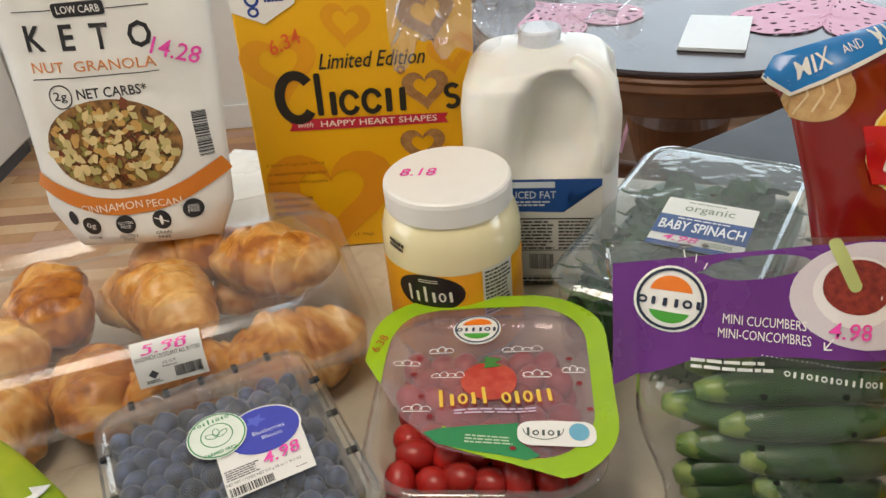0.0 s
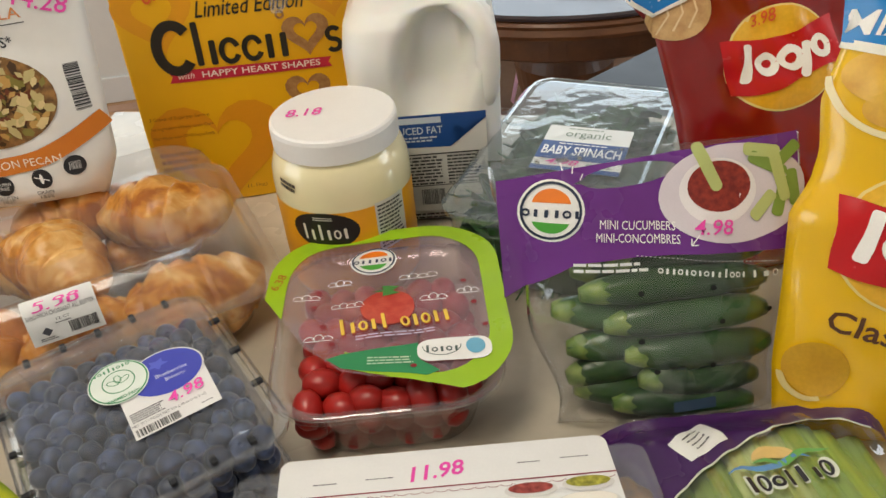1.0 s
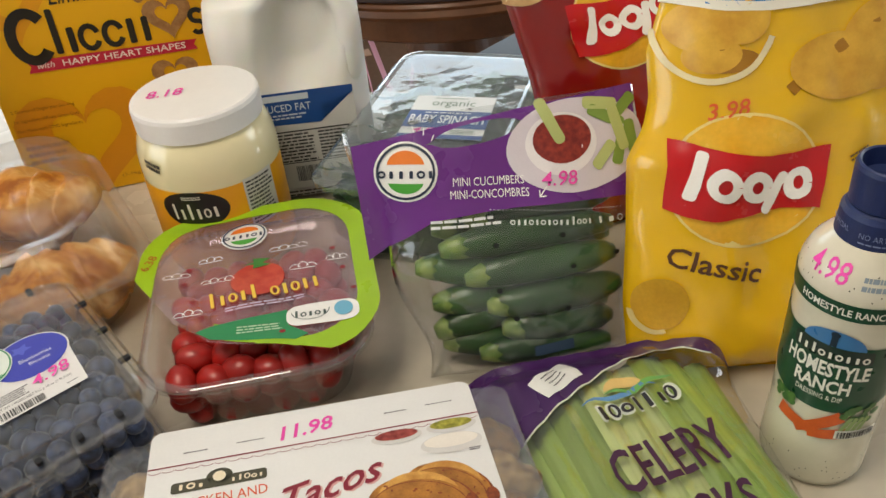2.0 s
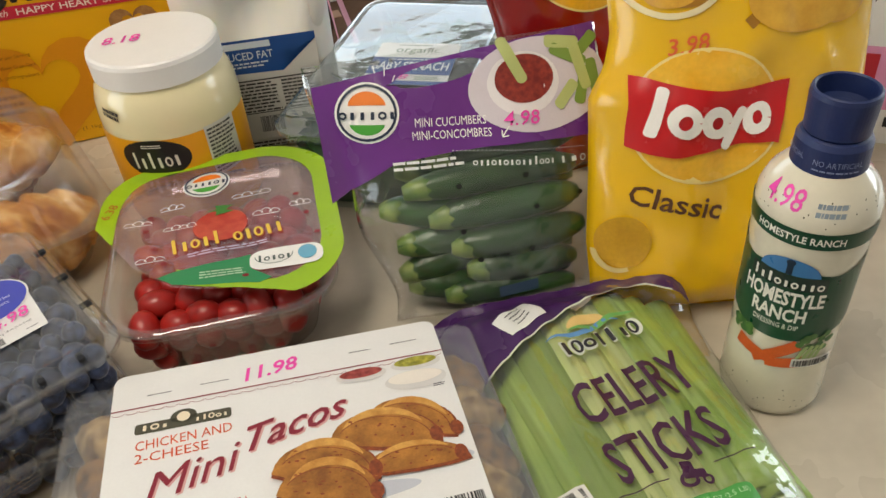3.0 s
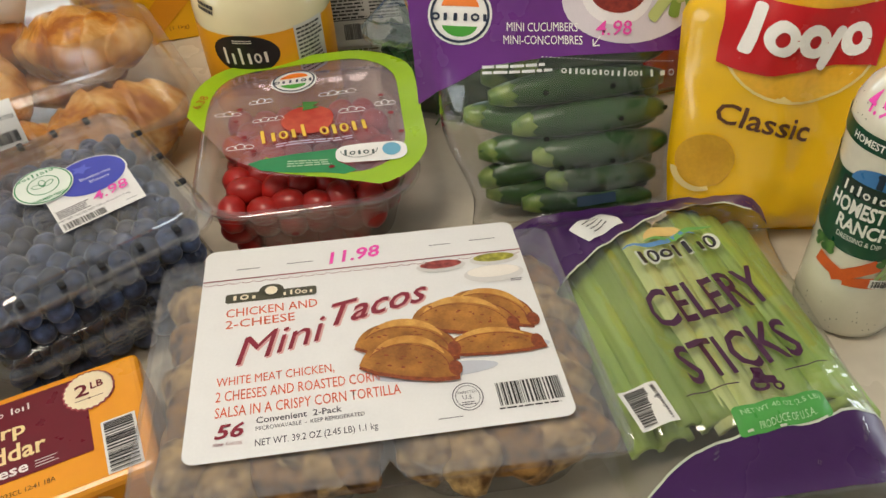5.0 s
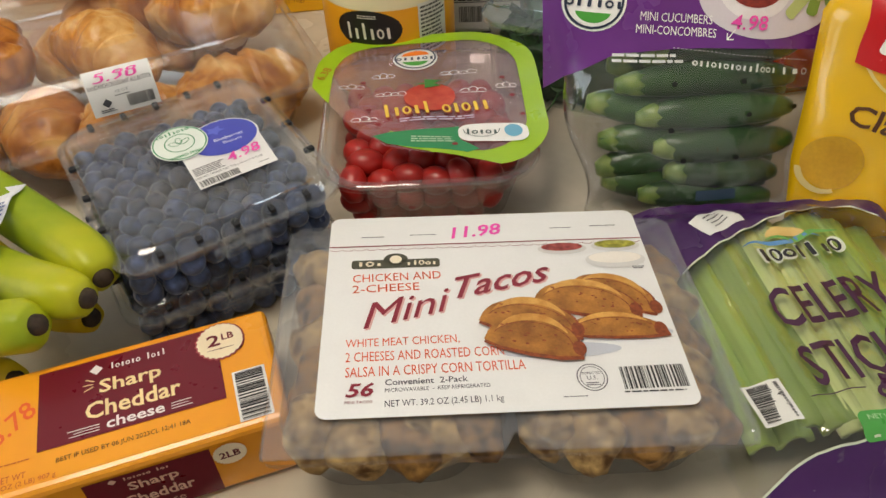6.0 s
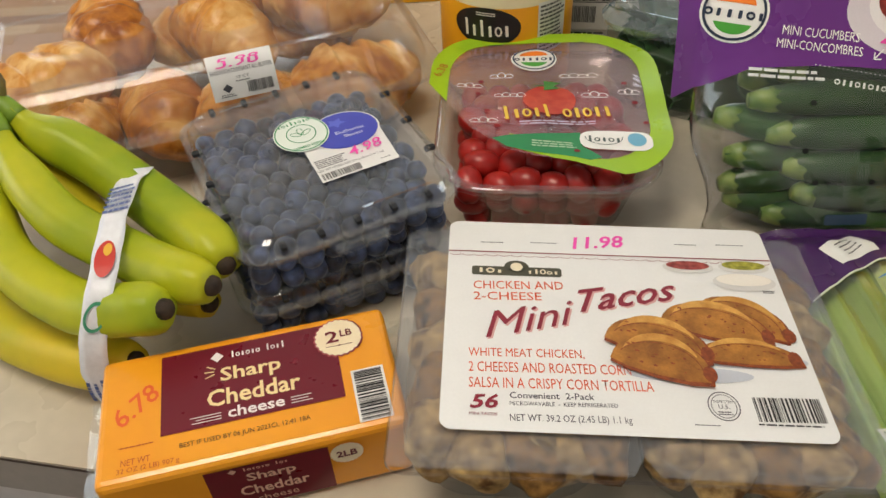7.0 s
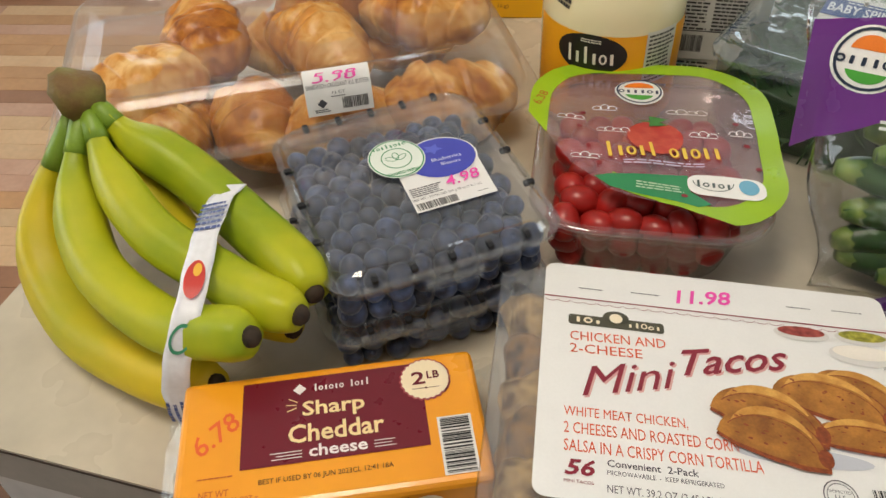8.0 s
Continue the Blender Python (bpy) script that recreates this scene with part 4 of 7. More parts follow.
for cx, cy, w in ((-0.0612, 0.021, 0.020), (-0.0352, 0.0366, 0.018), (-0.0282, 0.0064, 0.024), (0.0284, 0.0373, 0.030), (0.0392, 0.0068, 0.020), (0.0665, 0.0114, 0.016), (-0.0485, -0.0304, 0.020)):
    n = 3 if w < 0.024 else 4
    for k in range(n):
        sh.append(ring(cx - w / 2 + w * (k + 0.5) / n, cy, w / n * 0.62, 0.0048 + 0.002 * (k % 2), 0.0007, 10, 10, 170))
    sh.append(rect(cx - w / 2, cy - 0.0008, cx + w / 2, cy))
printed("cloud_print", tub, WHITE_INK, sh, film, 0.0012, 0.02, "white cloud outlines")
printed("logo_disc", tub, WHITE_INK, [ell(-0.008, 0.0655, 0.0195, 0.0205)], film, 0.0014, 0.012)
printed("logo_sun", tub, ink("#f07d1e"), [ell(-0.008, 0.0700, 0.0120, 0.0105, 20, 5, 175)], film, 0.0018, 0.012)
printed("logo_field", tub, ink("#4aa23a"), [ell(-0.008, 0.0610, 0.0115, 0.0095, 20, 195, 345)], film, 0.0018, 0.012)
printed("logo_letters", tub, ink("#26324c"), marks("oiiioi", -0.008, 0.0650, 0.034, 0.0085) + [ring(-0.008, 0.0655, 0.0175, 0.0185, 0.0014)], film, 0.0022, 0.012)
printed("tomato_print", tub, mat("printed_tomato", "#b8342a", 0.35, second="#d0604a", scale=80, amount=0.8), [ell(0.003, 0.003, 0.021, 0.022)], film, 0.0012, 0.012, "printed orange-red tomato")
printed("tomato_leaf", tub, ink("#3e7d33"), [poly([(0.003 + (0.013 if k % 2 else 0.004) * math.cos(k * math.pi / 5), 0.0245 + (0.007 if k % 2 else 0.002) * math.sin(k * math.pi / 5)) for k in range(10)])], film, 0.0016)
YELL = ink("#efc84a")
printed("script_shadow", tub, ink("#a23a22"), marks("IioiI oioii", 0.0087, -0.0145, 0.087, 0.0185, 7, 0.28), film, 0.0014, 0.012)
printed("script", tub, YELL, marks("IioiI oioii", 0.0080, -0.0135, 0.087, 0.0185, 7, 0.24), film, 0.0018, 0.012, "yellow script trade mark")
printed("small_print", tub, ink("#d7bcd2"), text_bars(0.010, -0.029, 0.062, 0.006, 2, 3, 6), film, 0.0012, 0.012)
printed("bowl_badge", tub, WHITE_INK, [rrect(0.051, -0.0505, 0.054, 0.0235, 0.009)], film, 0.0015, 0.012, "white rounded badge")
printed("badge_print", tub, ink("#4b5a56"), marks("Ioioi", 0.042, -0.0495, 0.026, 0.008) + [ring(0.042, -0.0465, 0.014, 0.0105, 0.0006, 16, 180, 360)], film, 0.0019, 0.012)
printed("badge_globe", tub, ink("#6fb0cd"), [ell(0.0665, -0.049, 0.0070, 0.0082)], film, 0.0019)
printed("panel_print", tub, ink("#bcd7b8"), text_bars(0.005, -0.058, 0.034, 0.009, 3, 9, -3), film, 0.0013, 0.012)
sh = [ell(x, y, 0.0024, 0.002, 12) for x, y in ((-0.054, 0.010), (-0.046, -0.015), (-0.038, -0.036), (0.070, 0.000), (0.076, -0.026), (0.021, -0.066), (0.064, 0.026), (-0.052, 0.030))]
printed("vent_holes", tub, ink("#8a1a22"), sh, film, 0.0015, label="small dark vent holes")
printed("price", tub, ink("#b0622a"), words("6.38", -0.0868, 0.0510, 0.024, 0.008, 76, 0.2, 0.008), film, 0.0012, 0.012, "orange handwritten price 6.38")

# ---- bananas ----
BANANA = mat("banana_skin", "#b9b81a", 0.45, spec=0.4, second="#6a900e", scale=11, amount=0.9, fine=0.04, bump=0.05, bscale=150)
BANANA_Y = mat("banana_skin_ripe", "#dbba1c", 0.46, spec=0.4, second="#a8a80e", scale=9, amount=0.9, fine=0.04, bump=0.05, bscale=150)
STEM = mat("banana_stem", "#7d9a2a", 0.45, second="#5f7d1e", scale=60, amount=0.5)
TIP = mat("banana_tip", "#3b2c1e", 0.8, second="#1f1712", scale=200, amount=0.8, bump=0.5)
bunch = thing("banana_bunch", pose(0, 0, 0), "bunch of yellow-green bananas held by a white paper band", "bananas")
PATHS = (
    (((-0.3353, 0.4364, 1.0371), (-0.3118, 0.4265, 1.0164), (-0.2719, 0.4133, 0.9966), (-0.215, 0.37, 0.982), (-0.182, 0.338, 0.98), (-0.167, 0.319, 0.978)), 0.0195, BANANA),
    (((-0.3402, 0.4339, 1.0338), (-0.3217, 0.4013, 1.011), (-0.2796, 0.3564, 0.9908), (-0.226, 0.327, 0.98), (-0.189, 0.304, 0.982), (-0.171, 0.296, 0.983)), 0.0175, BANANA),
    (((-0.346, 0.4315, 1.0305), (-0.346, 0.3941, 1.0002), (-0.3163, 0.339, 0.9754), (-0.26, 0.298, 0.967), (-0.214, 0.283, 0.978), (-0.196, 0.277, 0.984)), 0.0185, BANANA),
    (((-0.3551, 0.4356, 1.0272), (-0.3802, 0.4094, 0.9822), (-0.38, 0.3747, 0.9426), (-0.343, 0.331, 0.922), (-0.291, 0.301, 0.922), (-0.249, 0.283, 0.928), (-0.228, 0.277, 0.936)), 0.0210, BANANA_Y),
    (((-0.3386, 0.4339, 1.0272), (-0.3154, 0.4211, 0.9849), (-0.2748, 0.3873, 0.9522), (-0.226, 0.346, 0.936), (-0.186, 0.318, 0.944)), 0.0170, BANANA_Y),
)
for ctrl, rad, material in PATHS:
    rad *= 0.93
    n = 26
    pts = curve_pts(ctrl, n)
    radii = []
    for i in range(n + 1):
        t = i / n
        grow = min(1, max(0, (t - 0.10) / 0.20))
        grow = grow * grow * (3 - 2 * grow)
        shrink = min(1, (1 - t) / 0.16)
        radii.append(0.0075 + (rad - 0.0075) * grow * (0.35 + 0.65 * shrink ** 0.6))
    section = lambda a, t: 1 + 0.055 * math.cos(5 * a + 0.6)
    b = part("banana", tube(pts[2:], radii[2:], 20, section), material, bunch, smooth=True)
    part("stem", tube(pts[:4], [0.0070, 0.0078, 0.0080, 0.0083], 12), STEM, b, smooth=True)
    d = (pts[-1] - pts[-2]).normalized()
    part("tip", tube([pts[-1] - d * 0.002, pts[-1] + d * 0.003, pts[-1] + d * 0.0055], [0.0072, 0.0064, 0.0040], 14), TIP, b, "dark dry blossom end", True)
crown_pts = [Vector((-0.3386, 0.4273, 1.0404)), Vector((-0.3485, 0.4405, 1.0421)), Vector((-0.3551, 0.4488, 1.0429)), Vector((-0.3608, 0.4554, 1.0429))]
part("crown", tube(crown_pts, [0.0150, 0.0180, 0.0165, 0.0120], 14, lambda a, t: 1 + 0.18 * math.sin(3 * a + 2 * t)), mat("banana_crown", "#6e5228", 0.7, second="#7d7a35", scale=45, amount=0.9, bump=0.6), bunch, "brown cut crown", smooth=True)
BAND = mat("paper_band", "#e6e6ea", 0.4, second="#d3d4dd", scale=25, amount=0.4)
bl = curve_pts(((-0.232, 0.392, 1.004), (-0.237, 0.366, 1.005), (-0.236, 0.330, 1.003), (-0.234, 0.288, 0.994), (-0.242, 0.268, 0.968), (-0.246, 0.262, 0.940), (-0.238, 0.258, 0.920), (-0.222, 0.262, 0.919), (-0.206, 0.270, 0.934)), 36)
bm = bmesh.new()
prev = None
for i, p in enumerate(bl):
    w = 0.0088 + 0.0022 * noise.noise(Vector((i * 0.2, 0, 1)))
    side_v = Vector((0.98, 0.10, 0.12 * math.sin(i * 0.35))).normalized()
    off = Vector((0.002 * noise.noise(Vector((i * 0.35, 9, 1))), 0, 0.0028 * noise.noise(Vector((i * 0.45, 4, 1)))))
    row = [bm.verts.new(p + off + side_v * w * f) for f in (-1, -0.5, 0, 0.5, 1)]
    if prev:
        for a in range(4):
            bm.faces.new((prev[a], prev[a + 1], row[a + 1], row[a]))
    prev = row
bm.normal_update()
bmesh.ops.solidify(bm, geom=bm.faces[:], thickness=0.0006)
band_ob = part("paper_band", bm, BAND, bunch, "white crinkled paper band", smooth=True)


def on_band(u, v):
    f = (0.5 - v / 0.16) * (len(bl) - 1) * 0.82
    k = max(0, min(len(bl) - 2, int(f)))
    p = bl[k].lerp(bl[k + 1], f - k)
    s = Vector((0.98, 0.10, 0.12 * math.sin(f * 0.35))).normalized()
    t = (bl[k] - bl[k + 1]).normalized()
    return p + s * u, s.cross(t).normalized()


printed("band_logo", bunch, ink("#c9352c"), [ell(0, 0.018, 0.0062, 0.0075)], on_band, 0.0018, 0.004, "red printed emblem")
printed("band_sun", bunch, ink("#e9b53a"), [ell(0.001, 0.0215, 0.0026, 0.0026)], on_band, 0.0022)
printed("band_print", bunch, ink("#4f5f95"), text_bars(0, 0.050, 0.018, 0.020, 6, 5, 4) + text_bars(0, -0.052, 0.018, 0.022, 5, 8, 80), on_band, 0.0018, 0.006)
printed("band_seal", bunch, ink("#3f8f6a"), [ring(0, -0.006, 0.006, 0.006, 0.0016)], on_band, 0.0018, 0.004)

# ---- croissants in their box ----
CROI = crust("croissant_crust", "#a25b17", "#cd8c38", "#e9c07e", 16, 0.0028, 0.36)
CROI_D = crust("croissant_crust_dark", "#8d4a10", "#bd7628", "#dfa95e", 14, 0.0028, 0.36)
crbox = thing("croissant_box", pose(-0.248, 0.621, Z, 0, 0, 17.6), "large clear plastic box of baked croissants with a white label", "bakery box")
# Warm pale haze paints the foggy reflection seen across this lid.
BAKERY = clear("bakery_plastic", tint=(0.975, 0.97, 0.965), haze=0.06, rough=0.20, bump=0.5, bscale=13, gloss=0.85, hue=(0.88, 0.82, 0.78))
bm = loft([(0.172, 0.098, 0.04, 0.0005), (0.176, 0.102, 0.04, 0.006), (0.181, 0.107, 0.042, 0.026), (0.184, 0.110, 0.042, 0.028), (0.191, 0.117, 0.045, 0.058), (0.204, 0.130, 0.04, 0.0595), (0.206, 0.132, 0.04, 0.064)], True, False, 8)
part("base", bm, BAKERY, crbox)
bm = loft([(0.2065, 0.1325, 0.04, 0.061), (0.2055, 0.1315, 0.04, 0.0660), (0.197, 0.123, 0.045, 0.0665), (0.192, 0.118, 0.045, 0.085), (0.188, 0.114, 0.045, 0.096), (0.184, 0.110, 0.045, 0.104), (0.178, 0.104, 0.042, 0.1085), (0.168, 0.094, 0.04, 0.1065), (0.158, 0.084, 0.038, 0.0985)], False, True, 8)
part("lid", bm, BAKERY, crbox)
bm = loft([(0.014, 0.007, 0.005, 0.0615), (0.0145, 0.0075, 0.005, 0.065), (0.009, 0.004, 0.003, 0.067), (0.007, 0.003, 0.002, 0.0635)], True, True, 4, None, -0.098, -0.138)
part("tab", bm, BAKERY, crbox, "clear locking tab")
lab_prof = [(-0.1172, 0.0790), (-0.1160, 0.0850), (-0.1145, 0.0925), (-0.1135, 0.0985), (-0.1095, 0.1055), (-0.1040, 0.1095)]
LABX0, LABX1 = 0.005, 0.058


def lab_surf(u, v):
    k = max(0, min(len(lab_prof) - 2, int(v)))
    f = v - k
    y = lab_prof[k][0] * (1 - f) + lab_prof[k + 1][0] * f
    z = lab_prof[k][1] * (1 - f) + lab_prof[k + 1][1] * f
    dy, dz = lab_prof[k + 1][0] - lab_prof[k][0], lab_prof[k + 1][1] - lab_prof[k][1]
    return Vector((u, y, z)), Vector((0, -dz, dy)).normalized()


sh = [([(x, k) for k in range(6) for x in (LABX0, LABX1)], [(2 * k, 2 * k + 1, 2 * k + 3, 2 * k + 2) for k in range(5)])]
box_label = printed("label", crbox, WHITE_PAPER, sh, lab_surf, 0.0045, label="white folded paper label")
printed("label_print", box_label, ink("#4a4a50"), words("SANDWICH CROISSANT ALL BUTTER", 0.0315, 3.35, 0.050, 0.42) + words("12 CT", 0.0315, 2.75, 0.010, 0.36) + text_bars(0.0315, 2.2, 0.013, 0.22, 1, 5) + [poly([(0.0135, 1.5), (0.0175, 2.0), (0.0215, 1.5), (0.0175, 1.0)])] + text_bars(0.0175, 0.65, 0.013, 0.5, 2, 2), lab_surf, 0.0049, 0.01)
printed("barcode", box_label, BLACK, barcode(0.044, 1.25, 0.021, 1.3), lab_surf, 0.0049)
printed("price", box_label, PINK, words("5.98", 0.030, 4.10, 0.036, 0.80, 0, 0.2, 0.008), lab_surf, 0.0052, 0.01, "pink handwritten price 5.98")


def croissant(x, y, z, rz, tip, s, dark, bend=1.0):
    """A plump rolled croissant: overlapping turns of dough, widest in the middle."""
    n = 56
    pts, rad = [], []
    ph = 0.25 * math.sin(x * 90 + y * 70)
    for i in range(n + 1):
        t = i / n
        a = radians(-52 + 104 * t)
        pts.append(Vector((0.072 * math.sin(a), bend * (0.026 - 0.040 * math.cos(a)), 0)))
        e = max(0.0, math.sin(math.pi * (0.035 + 0.93 * t))) ** 0.62
        saw = (abs(t - 0.5) * 5.2 + 0.35 + ph) % 1
        rad.append(0.0365 * e * (1.04 - 0.11 * min(1.0, saw * 1.15) ** 2.2))
    bm = tube(pts, rad, 36, lambda a, t: 1 + 0.05 * math.cos(2 * a))
    seed_v = Vector((x * 50, y * 50, z * 50))
    for v in bm.verts:
        v.co += v.co.normalized() * (0.0095 * noise.noise(v.co * 24 + seed_v) + 0.0034 * noise.noise(v.co * 60 + seed_v) + 0.0012 * math.floor(3 * noise.noise(v.co * 34 - seed_v)) + 0.0005 * noise.noise(v.co * 260))
    ob = mesh_object("croissant", bm, CROI_D if dark else CROI, True)
    ob.matrix_basis = crbox.matrix_basis @ pose(x, y, z, tip, 0, rz) @ Matrix.Diagonal((s * 1.06, s * 1.08, s * 1.02, 1))
    tagged(ob, "golden brown flaky croissant in the clear box", "croissant", "croissants in the box")


for x, y, z, rz, tip, s, dark, bend in (
        (-0.128, -0.062, 0.040, 58, 10, 0.95, 0, 0.9), (-0.052, -0.064, 0.040, 98, -12, 0.92, 1, 0.9),
        (0.034, -0.070, 0.041, 10, 0, 0.95, 0, 0.7), (0.128, -0.068, 0.043, 6, 8, 1.0, 0, 0.6),
        (-0.110, 0.055, 0.040, 12, 0, 0.95, 1, 0.8), (0.010, 0.058, 0.040, 175, 0, 0.95, 0, 0.8), (0.122, 0.052, 0.040, 200, 5, 0.95, 1, 0.8),
        (-0.136, -0.020, 0.076, 40, 14, 0.98, 0, 1.0), (-0.084, 0.030, 0.080, 108, -14, 0.92, 1, 0.9),
        (0.018, -0.008, 0.078, 118, 12, 0.98, 0, 1.0), (0.052, 0.062, 0.076, 170, 0, 0.92, 1, 0.8), (0.122, 0.012, 0.080, 152, 10, 0.98, 0, 0.9)):
    croissant(x, y, z, rz, tip, s, dark, bend)

# ---- mayonnaise jar ----
MAYO = mat("mayonnaise", "#ece0b4", 0.20, second="#e4d6a4", scale=12, amount=0.4, fine=0.02, coat=0.6)
jar = thing("mayonnaise_jar", pose(0.042, 0.653, Z), "clear jar of pale mayonnaise with a white screw lid", "jar")
prof = [(0.050, 0.0005), (0.058, 0.004), (0.0615, 0.012), (0.0620, 0.09), (0.0622, 0.118), (0.0610, 0.130), (0.0575, 0.141), (0.0535, 0.147), (0.0515, 0.150)]
part("jar_body", lathe(prof, 64), MAYO, jar, smooth=True)
LIDW = mat("lid_plastic", "#efece8", 0.38, scale=40, amount=0.1, fine=0.02)
bm = lathe([(0.0545, 0.148), (0.0558, 0.1485), (0.0560, 0.166), (0.0552, 0.1695), (0.0535, 0.171), (0.0505, 0.1708)], 120)
part("lid", bm, LIDW, jar, "white ribbed plastic screw lid", smooth=False)
jr = round_front(0.0622)
YEL = mat("jar_label", "#f0a818", 0.35, second="#e59a10", scale=20, amount=0.3, fine=0.03)
jar_label = printed("label", jar, YEL, [poly([(-0.085 + 0.17 * i / 30, 0.016) for i in range(31)] + [(0.085 - 0.17 * i / 30, 0.106) for i in range(31)])], jr, 0.0005, 0.012, "yellow wrap-round label")
printed("oval", jar_label, ink("#191614"), [ell(-0.0225, 0.088, 0.031, 0.0185)], jr, 0.0009, 0.01, "black oval trade mark")
printed("oval_marks", jar_label, ink("#e6dfd0"), marks("IiIioi", -0.0225, 0.087, 0.044, 0.016, 3) + text_bars(-0.0225, 0.1005, 0.018, 0.004, 2, 3), jr, 0.0013, 0.01)
printed("facts_panel", jar_label, ink("#d9d5c9"), [rect(0.024, 0.058, 0.056, 0.108)], jr, 0.0009, 0.01)
printed("facts_print", jar_label, ink("#46423c"), text_bars(0.040, 0.083, 0.028, 0.046, 12, 8), jr, 0.0013, 0.01)
printed("date_stamp", jar, ink("#2c2a28"), text_bars(-0.052, 0.128, 0.020, 0.010, 2, 17, -10, 0.7), round_front(0.0618), 0.0006)
printed("price", jar, PINK, words("8.18", -0.0245, 0.006, 0.032, 0.014, -6, 0.15, 0.008), lambda u, v: (Vector((u, v, 0.171)), Vector((0, 0, 1))), 0.0006, label="pink handwritten price 8.18")

# ---- milk jug ----
MILK = mat("milk_jug_plastic", "#eeece6", 0.36, second="#e4e1d8", scale=8, amount=0.3, fine=0.015, sss=0.25)
jug = thing("milk_jug", pose(0.138, 0.780, Z, 0, 0, -8), "white gallon milk jug with a moulded handle", "milk jug")
rings = [(0.062, 0.060, 0.026, 0.0005), (0.069, 0.067, 0.028, 0.006), (0.0735, 0.0705, 0.030, 0.03), (0.0745, 0.0710, 0.030, 0.145), (0.0745, 0.0710, 0.032, 0.205), (0.0715, 0.068, 0.034, 0.232), (0.060, 0.057, 0.034, 0.252), (0.040, 0.036, 0.03, 0.261), (0.022, 0.021, 0.021, 0.264), (0.0185, 0.0185, 0.0185, 0.270)]
full = []
for a, b in zip(rings, rings[1:]):
    for k in range(5):
        full.append(tuple(a[i] + (b[i] - a[i]) * k / 5 for i in range(4)))
full.append(rings[-1])
bm = loft(full, True, True, 7)
bmesh.ops.subdivide_edges(bm, edges=[e for e in bm.edges if e.calc_length() > 0.018 and abs(e.verts[0].co.z - e.verts[1].co.z) < 1e-4], cuts=8)
for v in bm.verts:
    x, y, z = v.co
    if y < -0.02 and 0.1 < z < 0.262:
        lean = 0.016 + 0.10 * (z - 0.19)
        f = max(0.0, 1 - (abs(x - lean) / 0.040) ** 2.6 - (abs(z - 0.186) / 0.072) ** 2.6)
        v.co.y += 0.034 * min(1.0, f * 1.7) ** 1.3
    if x > 0.03 and 0.12 < z < 0.250:
        fy = max(0.0, 1 - (abs(y + 0.004) / 0.026) ** 4)
        v.co.x -= 0.022 * (fy * max(0.0, 1 - abs((z - 0.186) / 0.058) ** 4)) ** 0.7
for v in bm.verts:
    if v.co.z > 0.145:
        v.co.z = 0.145 + (v.co.z - 0.145) * 0.76
part("jug_body", bm, MILK, jug, smooth=True)
grip = curve_pts(((0.030, -0.034, 0.227), (0.050, -0.048, 0.217), (0.0615, -0.056, 0.198), (0.0630, -0.058, 0.170), (0.0615, -0.058, 0.145), (0.056, -0.056, 0.128)), 24)
part("handle", tube(grip, [0.010 + 0.002 * math.sin(math.pi * i / 24) for i in range(25)], 16), MILK, jug, "moulded white handle", smooth=True)
part("cap", lathe([(0.0192, 0.2355), (0.0205, 0.2365), (0.0205, 0.249), (0.019, 0.251)], 40), mat("jug_cap", "#d9dde6", 0.35, scale=30, amount=0.2), jug, "pale plastic cap")
jf = front(-0.0709)
jug_label = printed("label", jug, ink("#dcdad4"), [rect(-0.052, 0.018, 0.058, 0.128)], jf, 0.0005, label="printed paper label")
printed("blue_band", jug_label, ink("#1f4f96"), [poly([(-0.052, 0.094), (0.022, 0.092), (0.028, 0.1), (0.024, 0.108), (0.03, 0.116), (0.036, 0.11), (0.048, 0.118), (0.058, 0.121), (0.058, 0.128), (-0.052, 0.128)])], jf, 0.0009, label="torn blue label band")
printed("blue_word", jug_label, ink("#d5deea"), words("REDUCED FAT", -0.015, 0.1115, 0.060, 0.008, 0, 0, 0.01) + text_bars(-0.012, 0.102, 0.046, 0.007, 2, 4) + [rect(-0.045, 0.119, 0.014, 0.1255)], jf, 0.0013)
printed("facts_print", jug_label, ink("#3c3a3a"), text_bars(-0.012, 0.066, 0.05, 0.034, 9, 5) + text_bars(0.034, 0.066, 0.034, 0.034, 9, 6) + [rect(-0.04, 0.084, 0.052, 0.0855), rect(-0.04, 0.048, 0.052, 0.049)] + barcode(0.0, 0.035, 0.024, 0.018) + text_bars(0.0, 0.012, 0.05, 0.008, 2, 8), jf, 0.0009)

# ---- cereal box ----
CEREAL = mat("cereal_card", "#f0b400", 0.42, second="#e8a900", scale=6, amount=0.4, fine=0.02)
cb = thing("cereal_box", pose(-0.050, 0.822, Z, 0, 2.2, 3), "tall yellow cardboard cereal box printed with hearts", "cereal box")
part("carton", box(-0.1165, 0.0005, 0.0005, 0.1175, 0.085, 0.335, 0.002), CEREAL, cb)
bf = front(0.0005)
HEARTC = ink("#e9a00c")
def heart_ring(cx, cy, s, w, rot=0):
    """A heart-shaped ring of even faces between an outer and an inner heart."""
    n = 30
    outer_h, inner_h = heart_line(cx, cy, s + w, n)[:-1], heart_line(cx, cy + 0.04 * s, max(s * 0.25, s - w * 0.95), n)[:-1]
    return turned([(outer_h + inner_h, [(i, (i + 1) % n, n + (i + 1) % n, n + i) for i in range(n)])], cx, cy, rot)
printed("pale_heart", cb, HEARTC, heart_ring(-0.078, 0.219, 0.058, 0.020, 5) + heart_ring(-0.008, 0.258, 0.038, 0.012, -8) + heart_ring(0.095, 0.222, 0.036, 0.012, 8), bf, 0.0004, label="large printed golden hearts")
